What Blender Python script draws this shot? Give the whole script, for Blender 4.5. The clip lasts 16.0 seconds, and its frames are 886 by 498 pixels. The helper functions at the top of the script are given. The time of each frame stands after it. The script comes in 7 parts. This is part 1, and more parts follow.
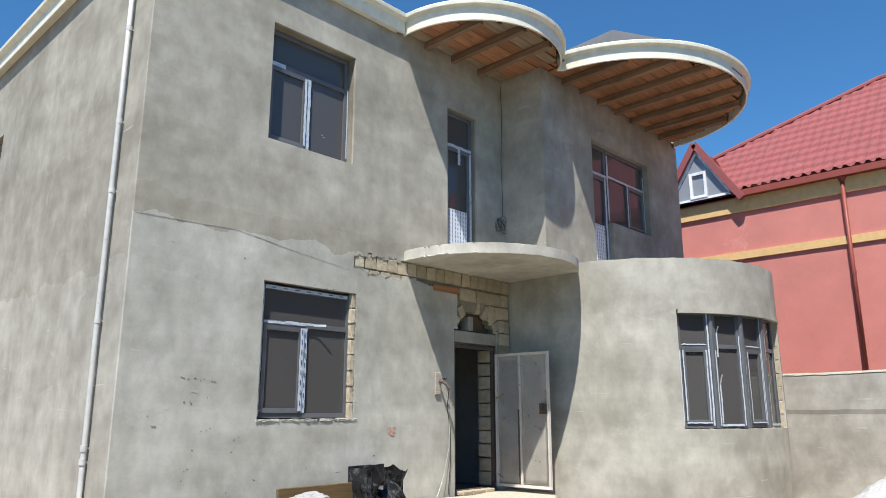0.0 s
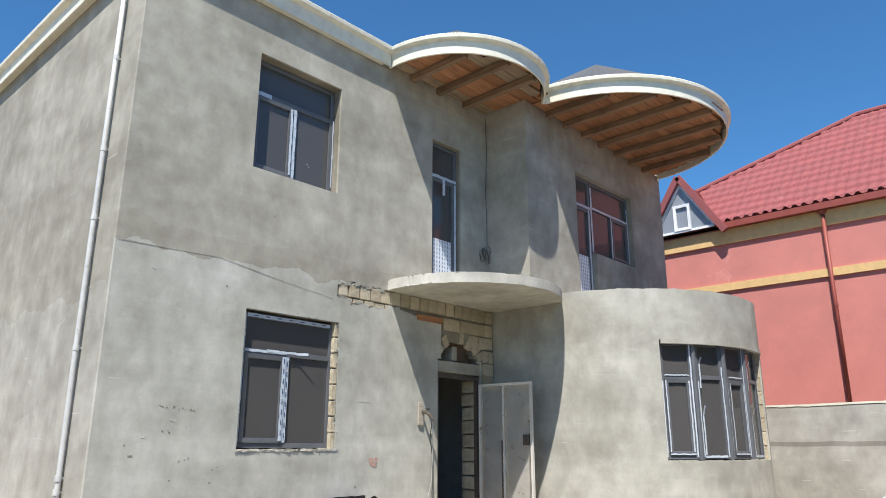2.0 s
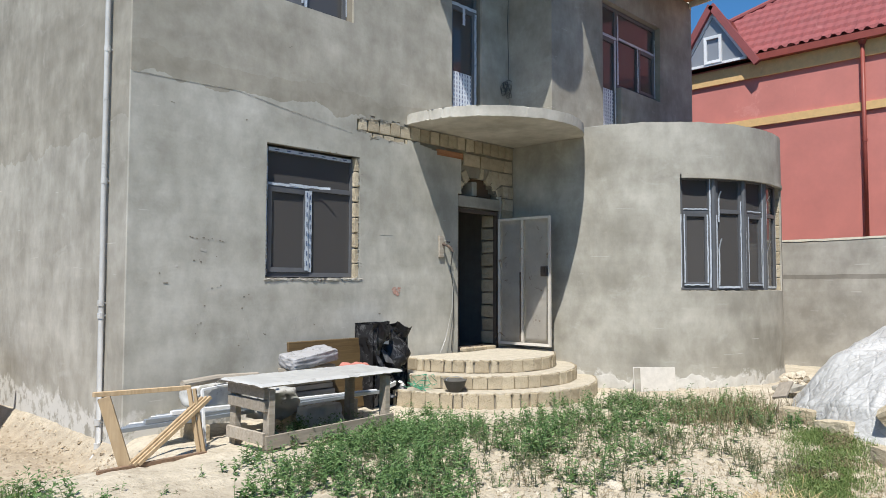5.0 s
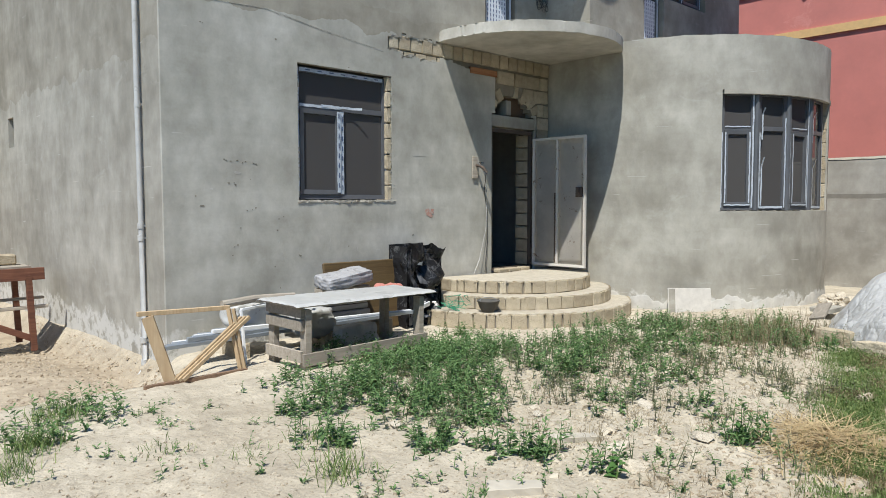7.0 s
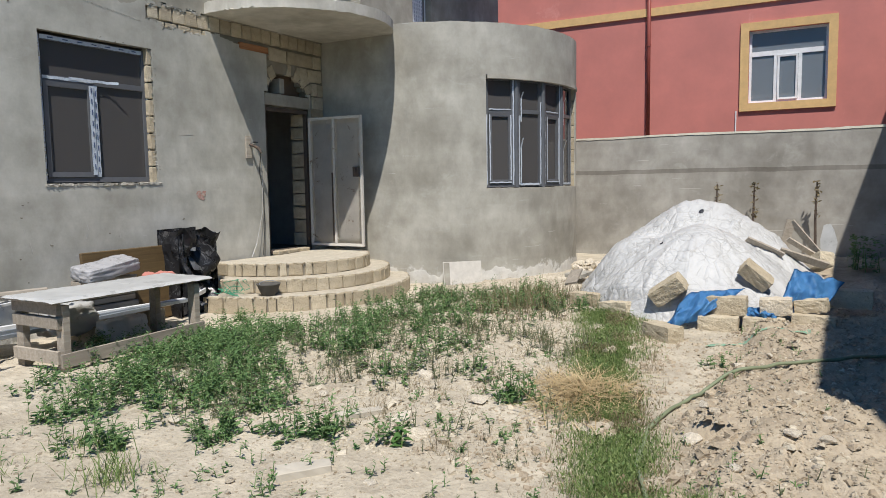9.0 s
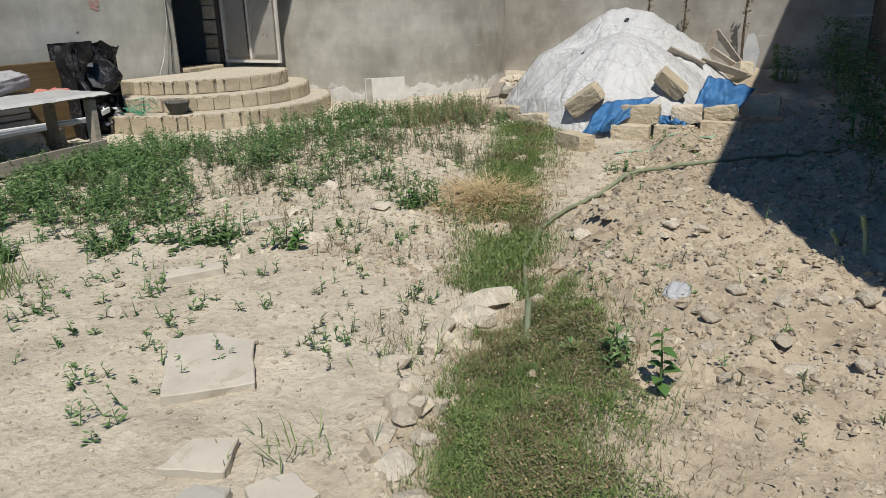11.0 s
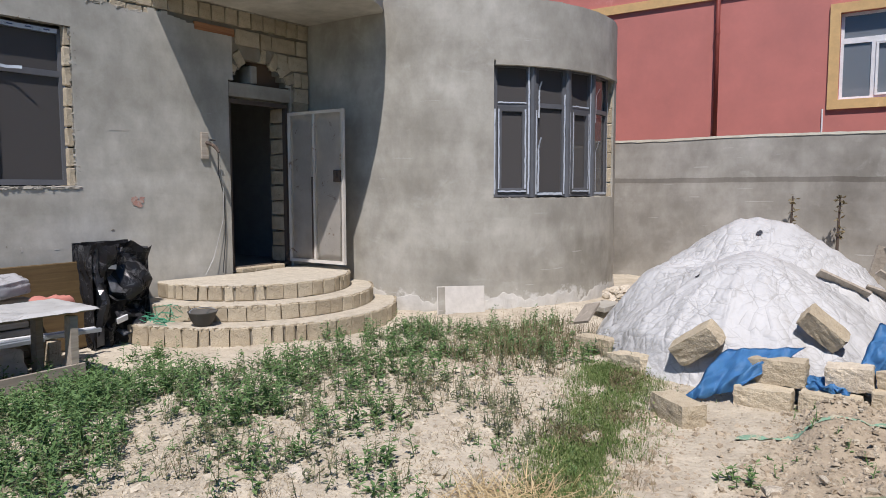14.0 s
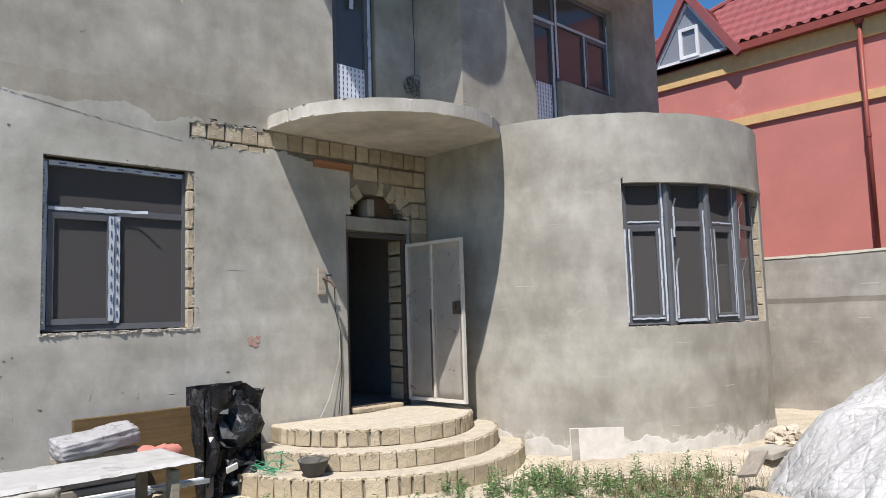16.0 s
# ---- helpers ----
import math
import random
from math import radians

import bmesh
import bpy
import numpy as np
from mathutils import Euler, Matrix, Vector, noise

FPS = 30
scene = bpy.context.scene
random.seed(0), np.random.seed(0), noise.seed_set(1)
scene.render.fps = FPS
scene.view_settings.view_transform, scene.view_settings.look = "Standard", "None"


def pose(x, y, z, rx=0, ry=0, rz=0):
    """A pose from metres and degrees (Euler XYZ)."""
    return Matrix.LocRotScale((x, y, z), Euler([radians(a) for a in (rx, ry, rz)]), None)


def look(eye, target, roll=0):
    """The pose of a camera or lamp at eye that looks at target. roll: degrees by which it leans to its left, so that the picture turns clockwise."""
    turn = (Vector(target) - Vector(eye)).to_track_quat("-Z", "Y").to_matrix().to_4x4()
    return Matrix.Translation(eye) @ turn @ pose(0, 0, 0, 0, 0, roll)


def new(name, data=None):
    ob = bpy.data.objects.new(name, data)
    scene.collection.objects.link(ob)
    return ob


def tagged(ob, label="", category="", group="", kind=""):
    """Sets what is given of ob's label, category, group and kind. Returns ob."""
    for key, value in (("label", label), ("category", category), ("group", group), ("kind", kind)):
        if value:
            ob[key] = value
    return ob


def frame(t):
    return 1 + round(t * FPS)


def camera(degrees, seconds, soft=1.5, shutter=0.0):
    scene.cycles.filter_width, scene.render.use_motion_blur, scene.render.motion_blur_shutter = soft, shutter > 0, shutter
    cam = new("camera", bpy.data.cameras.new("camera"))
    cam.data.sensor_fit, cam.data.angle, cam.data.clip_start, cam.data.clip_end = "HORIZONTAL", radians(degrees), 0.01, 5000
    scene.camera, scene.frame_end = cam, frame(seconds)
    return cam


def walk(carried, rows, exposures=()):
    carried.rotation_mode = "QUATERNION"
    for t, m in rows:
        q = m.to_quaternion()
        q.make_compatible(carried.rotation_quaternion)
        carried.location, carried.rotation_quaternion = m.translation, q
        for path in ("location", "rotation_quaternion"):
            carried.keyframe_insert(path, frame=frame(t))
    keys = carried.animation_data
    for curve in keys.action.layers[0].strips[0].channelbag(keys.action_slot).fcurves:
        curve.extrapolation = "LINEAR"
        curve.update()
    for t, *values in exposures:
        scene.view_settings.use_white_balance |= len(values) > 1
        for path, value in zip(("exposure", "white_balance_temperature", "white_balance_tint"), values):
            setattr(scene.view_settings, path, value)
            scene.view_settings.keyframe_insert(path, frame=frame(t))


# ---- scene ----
cam = camera(63.6, 16.0, soft=0.9)
PATH = [
    (0, (-2.946, -7.178, 1.673), (-1.531, -5.837, 2.121), -0.0),
    (0.5, (-2.89, -7.246, 1.639), (-1.49, -5.912, 2.147), -0.0),
    (1, (-2.863, -7.292, 1.618), (-1.467, -5.956, 2.136), 0.5),
    (1.5, (-2.902, -7.245, 1.625), (-1.528, -5.895, 2.163), 0.1),
    (2, (-2.918, -7.248, 1.633), (-1.498, -5.945, 2.167), 0.1),
    (2.5, (-2.9, -7.298, 1.612), (-1.472, -5.995, 2.128), -0.3),
    (3, (-2.932, -7.29, 1.592), (-1.449, -6.025, 2.042), 0.0),
    (3.5, (-2.894, -7.344, 1.551), (-1.42, -6.045, 1.922), 0.7),
    (4, (-2.9, -7.304, 1.536), (-1.442, -5.97, 1.846), 0.3),
    (4.5, (-2.887, -7.326, 1.522), (-1.446, -5.954, 1.734), -0.3),
    (4.7, (-2.926, -7.293, 1.537), (-1.482, -5.919, 1.698), -0.2),
    (6.8, (-2.931, -7.187, 1.5), (-1.607, -5.691, 1.4), -0.3),
    (7, (-2.887, -7.256, 1.541), (-1.525, -5.797, 1.419), -0.1),
    (7.5, (-2.897, -7.353, 1.597), (-1.29, -6.171, 1.452), 0.0),
    (8, (-2.9, -7.276, 1.566), (-1.122, -6.366, 1.456), -0.4),
    (8.5, (-2.988, -7.29, 1.55), (-1.213, -6.379, 1.41), -0.7),
    (8.7, (-2.944, -7.276, 1.561), (-1.188, -6.331, 1.415), -0.6),
    (10.8, (-2.862, -7.501, 1.405), (-1.212, -6.549, 0.794), -0.9),
    (11, (-2.764, -7.557, 1.388), (-1.055, -6.748, 0.734), -1.3),
    (11.5, (-2.54, -7.731, 1.403), (-0.747, -7.086, 0.795), 1.0),
    (12, (-2.231, -7.717, 1.418), (-0.466, -6.994, 0.815), 0.6),
    (12.5, (-1.809, -7.617, 1.461), (-0.004, -6.895, 0.99), 0.7),
    (13, (-1.391, -7.515, 1.457), (0.308, -6.558, 1.013), -1.4),
    (13.5, (-1.016, -7.459, 1.564), (0.637, -6.37, 1.276), -0.6),
    (14, (-0.729, -7.282, 1.595), (0.883, -6.112, 1.422), -0.1),
    (14.5, (-0.51, -7.152, 1.591), (1.064, -5.922, 1.493), 0.5),
    (15, (-0.413, -6.9, 1.542), (0.993, -5.477, 1.574), -0.2),
    (15.5, (-0.256, -6.83, 1.629), (1.062, -5.339, 1.827), -1.9),
    (16, (-0.217, -6.905, 1.67), (1.17, -5.475, 1.85), -1.82),
]
walk(cam, [(t, look(eye, target, roll)) for t, eye, target, roll in PATH], [(0, 0.84, 6350, 7), (3, 0.92, 6350, 7), (4.5, 0.66, 6350, 7), (7, 0.42, 6250, 5), (8.7, 0.33, 6350, 8), (11, 0.1, 6500, 7), (12.5, 0.14, 6400, 10), (14, 0.24, 6250, 14), (15, 0.4, 6300, 14), (16, 0.59, 6400, 11)])

# ---- light ----
SUN = Vector((0.49, 0.29, -1.0)).normalized()
world = bpy.data.worlds.new("sky")
scene.world = world
world.use_nodes = True
wn = world.node_tree
sky = wn.nodes.new("ShaderNodeTexSky")
sky.sky_type = "NISHITA"
sky.sun_disc = False
sky.sun_elevation = math.asin(-SUN.z)
sky.sun_rotation = math.atan2(-SUN.x, -SUN.y)
sky.air_density, sky.dust_density, sky.ozone_density = 1.0, 0.0, 5.0
tint = wn.nodes.new("ShaderNodeMixRGB")
tint.blend_type = "MULTIPLY"
tint.inputs[0].default_value, tint.inputs[2].default_value = 1.0, (0.58, 0.97, 1.18, 1)
wn.links.new(sky.outputs[0], tint.inputs[1])
wn.links.new(tint.outputs[0], wn.nodes["Background"].inputs[0])
wn.nodes["Background"].inputs[1].default_value = 0.074
sun = new("sun", bpy.data.lights.new("sun", "SUN"))
sun.data.energy, sun.data.angle, sun.data.color = 4.35, radians(0.53), (1.0, 0.935, 0.865)
sun.rotation_euler = SUN.to_track_quat("-Z", "Y").to_euler()


# ---- materials ----
class Mat:
    """A node material with a principled surface; noise() and ramp() build its patterns."""

    def __init__(self, name, rough=0.85, metal=0.0, spec=0.4):
        self.mat = bpy.data.materials.new(name)
        self.mat.use_nodes = True
        self.t = self.mat.node_tree
        self.b = self.t.nodes["Principled BSDF"]
        self.b.inputs["Roughness"].default_value = rough
        self.b.inputs["Metallic"].default_value = metal
        self.b.inputs["Specular IOR Level"].default_value = spec
        self.co = self.t.nodes.new("ShaderNodeTexCoord").outputs["Object"]

    def node(self, kind, **sets):
        n = self.t.nodes.new(kind)
        for k, v in sets.items():
            if k == "op":
                n.operation = v
            elif k == "blend":
                n.blend_type = v
        return n

    def link(self, a, b):
        self.t.links.new(a, b)

    def put(self, sock, v):
        if hasattr(v, "links"):
            self.link(v, sock)
        else:
            sock.default_value = (*v, 1) if isinstance(v, tuple) and len(v) == 3 and len(sock.default_value) == 4 else v

    def stretch(self, sx, sy, sz):
        m = self.node("ShaderNodeMapping")
        m.inputs["Scale"].default_value = (sx, sy, sz)
        self.link(self.co, m.inputs["Vector"])
        return m.outputs[0]

    def noise(self, scale, detail=4.0, rough=0.55, co=None, dist=0.0):
        n = self.node("ShaderNodeTexNoise")
        self.link(co or self.co, n.inputs["Vector"])
        n.inputs["Scale"].default_value, n.inputs["Detail"].default_value = scale, detail
        n.inputs["Roughness"].default_value, n.inputs["Distortion"].default_value = rough, dist
        return n.outputs[0]

    def cells(self, scale, co=None):
        n = self.node("ShaderNodeTexVoronoi")
        self.link(co or self.co, n.inputs["Vector"])
        n.inputs["Scale"].default_value = scale
        return n.outputs[0]

    def ramp(self, fac, *stops):
        r = self.node("ShaderNodeValToRGB")
        self.link(fac, r.inputs[0])
        e = r.color_ramp.elements
        while len(e) < len(stops):
            e.new(0.5)
        for el, (p, c) in zip(e, stops):
            el.position = p
            el.color = (*c, 1) if isinstance(c, tuple) else (c, c, c, 1)
        return r.outputs[0]

    def mix(self, fac, a, b, blend="MIX"):
        n = self.node("ShaderNodeMixRGB", blend=blend)
        self.put(n.inputs[0], fac), self.put(n.inputs[1], a), self.put(n.inputs[2], b)
        return n.outputs[0]

    def math(self, op, a, b=0.0):
        n = self.node("ShaderNodeMath", op=op)
        self.put(n.inputs[0], a), self.put(n.inputs[1], b)
        return n.outputs[0]

    def xyz(self):
        n = self.node("ShaderNodeSeparateXYZ")
        self.link(self.co, n.inputs[0])
        return n.outputs

    def random(self):
        return self.node("ShaderNodeObjectInfo").outputs["Random"]

    def island(self):
        return self.node("ShaderNodeNewGeometry").outputs["Random Per Island"]

    def done(self, color, bump=None, strength=0.3, dist=0.02, rough=None):
        self.put(self.b.inputs["Base Color"], color)
        if rough is not None:
            self.put(self.b.inputs["Roughness"], rough)
        if bump is not None:
            n = self.node("ShaderNodeBump")
            n.inputs["Strength"].default_value, n.inputs["Distance"].default_value = strength, dist
            self.link(bump, n.inputs["Height"])
            self.link(n.outputs[0], self.b.inputs["Normal"])
        return self.mat


def plaster(name, dark, light, salt=False, bands=()):
    m = Mat(name, 0.92, spec=0.25)
    big = m.noise(0.55, 5, 0.6, dist=0.4)
    mid = m.noise(2.3, 5, 0.62, co=m.stretch(1, 1, 0.8), dist=0.6)
    fine = m.noise(38, 3, 0.6)
    base = m.ramp(big, (0.36, dark), (0.62, light))
    mul = m.ramp(mid, (0.3, (0.9, 0.895, 0.88)), (0.7, (1.07, 1.07, 1.065)))
    col = m.mix(1.0, base, mul, "MULTIPLY")
    col = m.mix(m.ramp(fine, (0.35, 0.06), (0.65, 0.0)), col, (0.16, 0.15, 0.13))
    streak = m.noise(1.0, 3, 0.6, co=m.stretch(3.0, 3.0, 0.35))
    col = m.mix(m.ramp(streak, (0.55, 0.0), (0.75, 0.22)), col, (0.42, 0.41, 0.38))
    trowel = m.noise(3.2, 3, 0.5, co=m.stretch(1, 1, 1.3), dist=0.3)
    blot = m.noise(1.1, 2, 0.5, co=m.stretch(1, 1, 1.5), dist=0.2)
    col = m.mix(1.0, col, m.ramp(blot, (0.36, (0.86, 0.855, 0.84)), (0.64, (1.06, 1.06, 1.06))), "MULTIPLY")
    lift = m.noise(1.0, 4, 0.6, co=m.stretch(0.35, 0.35, 3.4), dist=0.3)
    col = m.mix(1.0, col, m.ramp(lift, (0.32, (0.94, 0.935, 0.93)), (0.66, (1.05, 1.05, 1.05))), "MULTIPLY")
    daub = m.noise(1.9, 6, 0.62, co=m.stretch(1, 1, 1.6), dist=0.7)
    col = m.mix(m.ramp(daub, (0.6, 0.0), (0.7, 0.24)), col, (0.56, 0.55, 0.51))
    col = m.mix(m.ramp(daub, (0.28, 0.22), (0.4, 0.0)), col, (0.27, 0.25, 0.215))
    patchy = m.noise(4.5, 4, 0.6, co=m.stretch(1, 1, 0.7))
    col = m.mix(1.0, col, m.ramp(patchy, (0.36, (0.89, 0.885, 0.875)), (0.64, (1.075, 1.075, 1.07))), "MULTIPLY")
    scratch = m.noise(1.0, 2, 0.5, co=m.stretch(1.2, 1.2, 26.0), dist=0.15)
    col = m.mix(m.ramp(scratch, (0.735, 0.0), (0.75, 0.45)), col, (0.62, 0.61, 0.58))
    _, _, z = m.xyz()
    for z0, z1, c, sway in bands:
        wob = m.math("ADD", z, m.math("MULTIPLY", m.math("SUBTRACT", m.noise(1.6, 4), 0.5), sway))
        f = m.math("MULTIPLY", m.math("GREATER_THAN", wob, z0), m.math("LESS_THAN", wob, z1))
        col = m.mix(f, col, m.mix(1.0, col, c, "MULTIPLY"))
    if salt:
        edge = m.math("ADD", z, m.math("MULTIPLY", m.math("SUBTRACT", m.noise(2.6, 6, 0.7), 0.5), -0.9))
        f = m.ramp(m.math("MULTIPLY", edge, 1.0), (0.16, 1.0), (0.24, 0.0))
        spots = m.ramp(m.noise(6.0, 5, 0.7), (0.42, 0.0), (0.5, 1.0))
        col = m.mix(m.math("MULTIPLY", m.math("MULTIPLY", f, spots), 0.75), col, (0.66, 0.65, 0.62))
    bump = m.math("ADD", m.math("MULTIPLY", trowel, 0.6), m.math("ADD", m.math("MULTIPLY", fine, 0.05), m.math("MULTIPLY", mid, 0.5)))
    return m.done(col, bump, 0.34, 0.016)


def soil():
    m = Mat("dry_soil", 0.97, spec=0.15)
    big = m.noise(0.5, 5, 0.6)
    mid = m.noise(3.2, 6, 0.65)
    fine = m.noise(45, 4, 0.7)
    col = m.ramp(big, (0.35, (0.475, 0.42, 0.33)), (0.65, (0.585, 0.53, 0.43)))
    col = m.mix(1.0, col, m.ramp(mid, (0.3, (0.74, 0.72, 0.7)), (0.68, (1.1, 1.09, 1.07))), "MULTIPLY")
    col = m.mix(m.ramp(fine, (0.52, 0.0), (0.72, 0.5)), col, (0.3, 0.25, 0.19))
    peb = m.cells(26)
    col = m.mix(m.ramp(peb, (0.05, 0.4), (0.2, 0.0)), col, (0.68, 0.63, 0.54))
    bump = m.math("ADD", m.math("MULTIPLY", fine, 0.3), m.math("ADD", m.math("MULTIPLY", mid, 0.4), m.math("MULTIPLY", peb, -0.3)))
    crumb = m.noise(13, 5, 0.7)
    col = m.mix(m.ramp(crumb, (0.3, 0.6), (0.46, 0.0)), col, (0.3, 0.26, 0.195))
    col = m.mix(m.ramp(crumb, (0.58, 0.0), (0.72, 0.4)), col, (0.62, 0.56, 0.455))
    _, y, _ = m.xyz()
    dug = m.math("ADD", m.math("MULTIPLY", y, -1.0), m.math("MULTIPLY", m.noise(1.3, 4), 0.7))
    col = m.mix(m.ramp(m.math("SUBTRACT", dug, 6.7), (0.0, 0.0), (0.3, 0.8)), col, m.mix(1.0, col, (0.82, 0.765, 0.71), "MULTIPLY"))
    x, y, _ = m.xyz()
    west = m.math("MULTIPLY", m.ramp(m.math("SUBTRACT", 0.5, x), (0.4, 0.0), (0.8, 1.0)), m.ramp(m.math("ADD", y, 1.0), (0.1, 0.0), (0.9, 0.85)))
    col = m.mix(west, col, m.mix(1.0, col, (0.8, 0.745, 0.69), "MULTIPLY"))
    return m.done(col, m.math("ADD", bump, m.math("MULTIPLY", crumb, 1.1)), 0.7, 0.034)


def stone(name, a, b, pits=60.0, rnd=True):
    m = Mat(name, 0.95, spec=0.2)
    r = m.random() if rnd else m.island()
    col = m.ramp(r, (0.0, a), (1.0, b))
    n = m.noise(9, 5, 0.7)
    p = m.cells(pits)
    col = m.mix(1.0, col, m.ramp(n, (0.3, (0.78, 0.76, 0.73)), (0.7, (1.1, 1.09, 1.06))), "MULTIPLY")
    col = m.mix(m.ramp(p, (0.08, 0.45), (0.28, 0.0)), col, (0.25, 0.2, 0.13))
    pit = m.noise(34, 4, 0.75)
    col = m.mix(m.ramp(pit, (0.56, 0.0), (0.68, 0.6)), col, (0.27, 0.21, 0.13))
    saw = m.noise(1.0, 2, 0.5, co=m.stretch(70, 70, 12))
    return m.done(col, m.math("ADD", m.math("ADD", m.noise(28, 5, 0.7), n), m.math("ADD", m.math("MULTIPLY", p, 0.25), m.math("MULTIPLY", saw, 0.3))), 0.75, 0.018)


def paint(name, color, wear=None, rough=0.5, spots=0.0, metal=0.0, scale=7.0):
    m = Mat(name, rough, metal)
    n = m.noise(scale, 5, 0.65)
    g = m.noise(scale * 9, 3)
    col = m.mix(1.0, color, m.ramp(n, (0.3, 0.86), (0.7, 1.06)), "MULTIPLY")
    if wear:
        col = m.mix(m.ramp(m.noise(scale * 0.8, 7, 0.75, dist=0.8), (0.62 - spots, 0.0), (0.68 - spots, 0.9)), col, wear)
    return m.done(col, g, 0.15, 0.004, m.ramp(n, (0.3, rough * 0.85), (0.7, min(1.0, rough * 1.2))))


def timber(name, a, b, axis=0, rough=0.8):
    m = Mat(name, rough, spec=0.3)
    sc = [28.0, 28.0, 28.0]
    sc[axis] = 1.6
    g = m.noise(1.0, 5, 0.6, co=m.stretch(*sc), dist=0.5)
    col = m.ramp(g, (0.3, a), (0.7, b))
    col = m.mix(1.0, col, m.ramp(m.random(), (0.0, 0.72), (1.0, 1.12)), "MULTIPLY")
    col = m.mix(m.ramp(m.noise(4, 4), (0.5, 0.0), (0.75, 0.4)), col, tuple(0.55 * v for v in a))
    return m.done(col, g, 0.35, 0.006)


def leaf(name, a, b):
    m = Mat(name, 0.55, spec=0.3)
    col = m.ramp(m.island(), (0.0, a), (1.0, b))
    m.b.inputs["Subsurface Weight"].default_value = 0.0
    tr = m.node("ShaderNodeBsdfTranslucent")
    m.link(col, tr.inputs[0])
    mx = m.node("ShaderNodeMixShader")
    mx.inputs[0].default_value = 0.25
    out = m.t.nodes["Material Output"]
    m.link(m.b.outputs[0], mx.inputs[1]), m.link(tr.outputs[0], mx.inputs[2]), m.link(mx.outputs[0], out.inputs[0])
    return m.done(col)


def glass(name, tint, clear=1.0):
    m = Mat(name, 0.03, spec=0.5)
    m.b.inputs["Transmission Weight"].default_value = clear
    m.b.inputs["IOR"].default_value = 1.5
    dirt = m.noise(3, 4, 0.7)
    return m.done(tint, rough=m.ramp(dirt, (0.4, 0.02), (0.75, 0.09)))


# Uneven sun levelled in the colour: front plaster raised, bay plaster lowered.
M_WALL = plaster("grey_cement_plaster", (0.42, 0.41, 0.365), (0.545, 0.535, 0.49), True, ((3.72, 3.98, (0.76, 0.73, 0.68), 0.5), (3.98, 9.0, (0.82, 0.795, 0.755), 0.5)))
# Side copy of the house plaster, darkened because sunlight on this face ran bright.
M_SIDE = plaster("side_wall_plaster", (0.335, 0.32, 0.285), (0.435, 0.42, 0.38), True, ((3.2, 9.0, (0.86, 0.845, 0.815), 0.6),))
# Brownish upper plaster, darkened further to deepen its shade under the eaves.
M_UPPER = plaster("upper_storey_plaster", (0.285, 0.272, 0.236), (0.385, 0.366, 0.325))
M_BAY = plaster("bay_plaster", (0.35, 0.335, 0.295), (0.445, 0.43, 0.385), True)
M_BOUND = plaster("boundary_plaster", (0.31, 0.295, 0.27), (0.41, 0.395, 0.365), False, ((1.66, 1.74, (0.68, 0.67, 0.66), 0.06), (1.74, 3.0, (1.04, 1.05, 1.06), 0.06)))
# Neighbour render far below its grey: deep shade is put into the colour.
M_SHADEWALL = plaster("shade_dark_plaster", (0.075, 0.07, 0.065), (0.125, 0.115, 0.105), True)
M_CONC = plaster("rough_concrete", (0.34, 0.32, 0.28), (0.47, 0.45, 0.4))
M_CANOPY = plaster("canopy_concrete", (0.45, 0.43, 0.385), (0.58, 0.56, 0.51))
M_MORTAR = plaster("mortar", (0.2, 0.18, 0.145), (0.3, 0.27, 0.22))
M_SOIL = soil()
M_BLOCK = stone("limestone_block", (0.44, 0.375, 0.275), (0.6, 0.53, 0.405))
M_TREAD = stone("limestone_tread", (0.5, 0.455, 0.375), (0.56, 0.515, 0.43), 24.0)
M_ROCK = stone("rubble", (0.62, 0.55, 0.44), (0.78, 0.71, 0.6), 45.0)
M_RUBBLE = stone("rubble_stuff", (0.34, 0.29, 0.22), (0.54, 0.48, 0.385), 30.0, False)
M_CLOD = stone("soil_clod", (0.37, 0.305, 0.225), (0.52, 0.445, 0.345), 70.0, False)
M_PALE = stone("pale_chips", (0.46, 0.405, 0.315), (0.62, 0.56, 0.455), 30.0, False)
M_WRAP = paint("grey_wrap", (0.4, 0.395, 0.405), (0.22, 0.22, 0.22), 0.3, 0.06, scale=12)
M_TILE = paint("ceramic_tile", (0.6, 0.57, 0.52), (0.5, 0.47, 0.42), 0.4, scale=12)
M_FRAME = paint("window_profile", (0.12, 0.125, 0.135), None, 0.4)
M_WFRAME = paint("white_profile", (0.78, 0.79, 0.8), None, 0.4)
M_FILM = paint("protective_film", (0.55, 0.6, 0.66), (0.25, 0.3, 0.4), 0.3, 0.05, scale=24)
# Panes: dust and reflected sky haze are both put into a grey body colour.
M_GLASS = glass("dusty_hazy_tinted_glass", (0.115, 0.11, 0.108), 0.3)
M_RGLASS = glass("clear_glass", (0.3, 0.33, 0.36), 0.6)
M_PIPE = paint("pale_downpipe", (0.52, 0.52, 0.51), (0.36, 0.35, 0.33), 0.45)
M_CREAM = paint("cream_gutter", (0.72, 0.69, 0.58), (0.5, 0.47, 0.39), 0.5)
M_DOOR = paint("painted_steel", (0.62, 0.585, 0.53), (0.27, 0.19, 0.13), 0.55, 0.02, scale=4.5)
M_RUST = paint("rusty_steel", (0.1, 0.075, 0.06), (0.22, 0.14, 0.09), 0.8)
M_RED = paint("red_render", (0.55, 0.205, 0.175), (0.6, 0.26, 0.225), 0.85, scale=1.2)
M_OCHRE = paint("ochre_trim", (0.66, 0.44, 0.2), (0.72, 0.52, 0.28), 0.8)
M_ROOF = paint("red_roof_sheet", (0.26, 0.075, 0.075), (0.33, 0.12, 0.115), 0.85, scale=2)
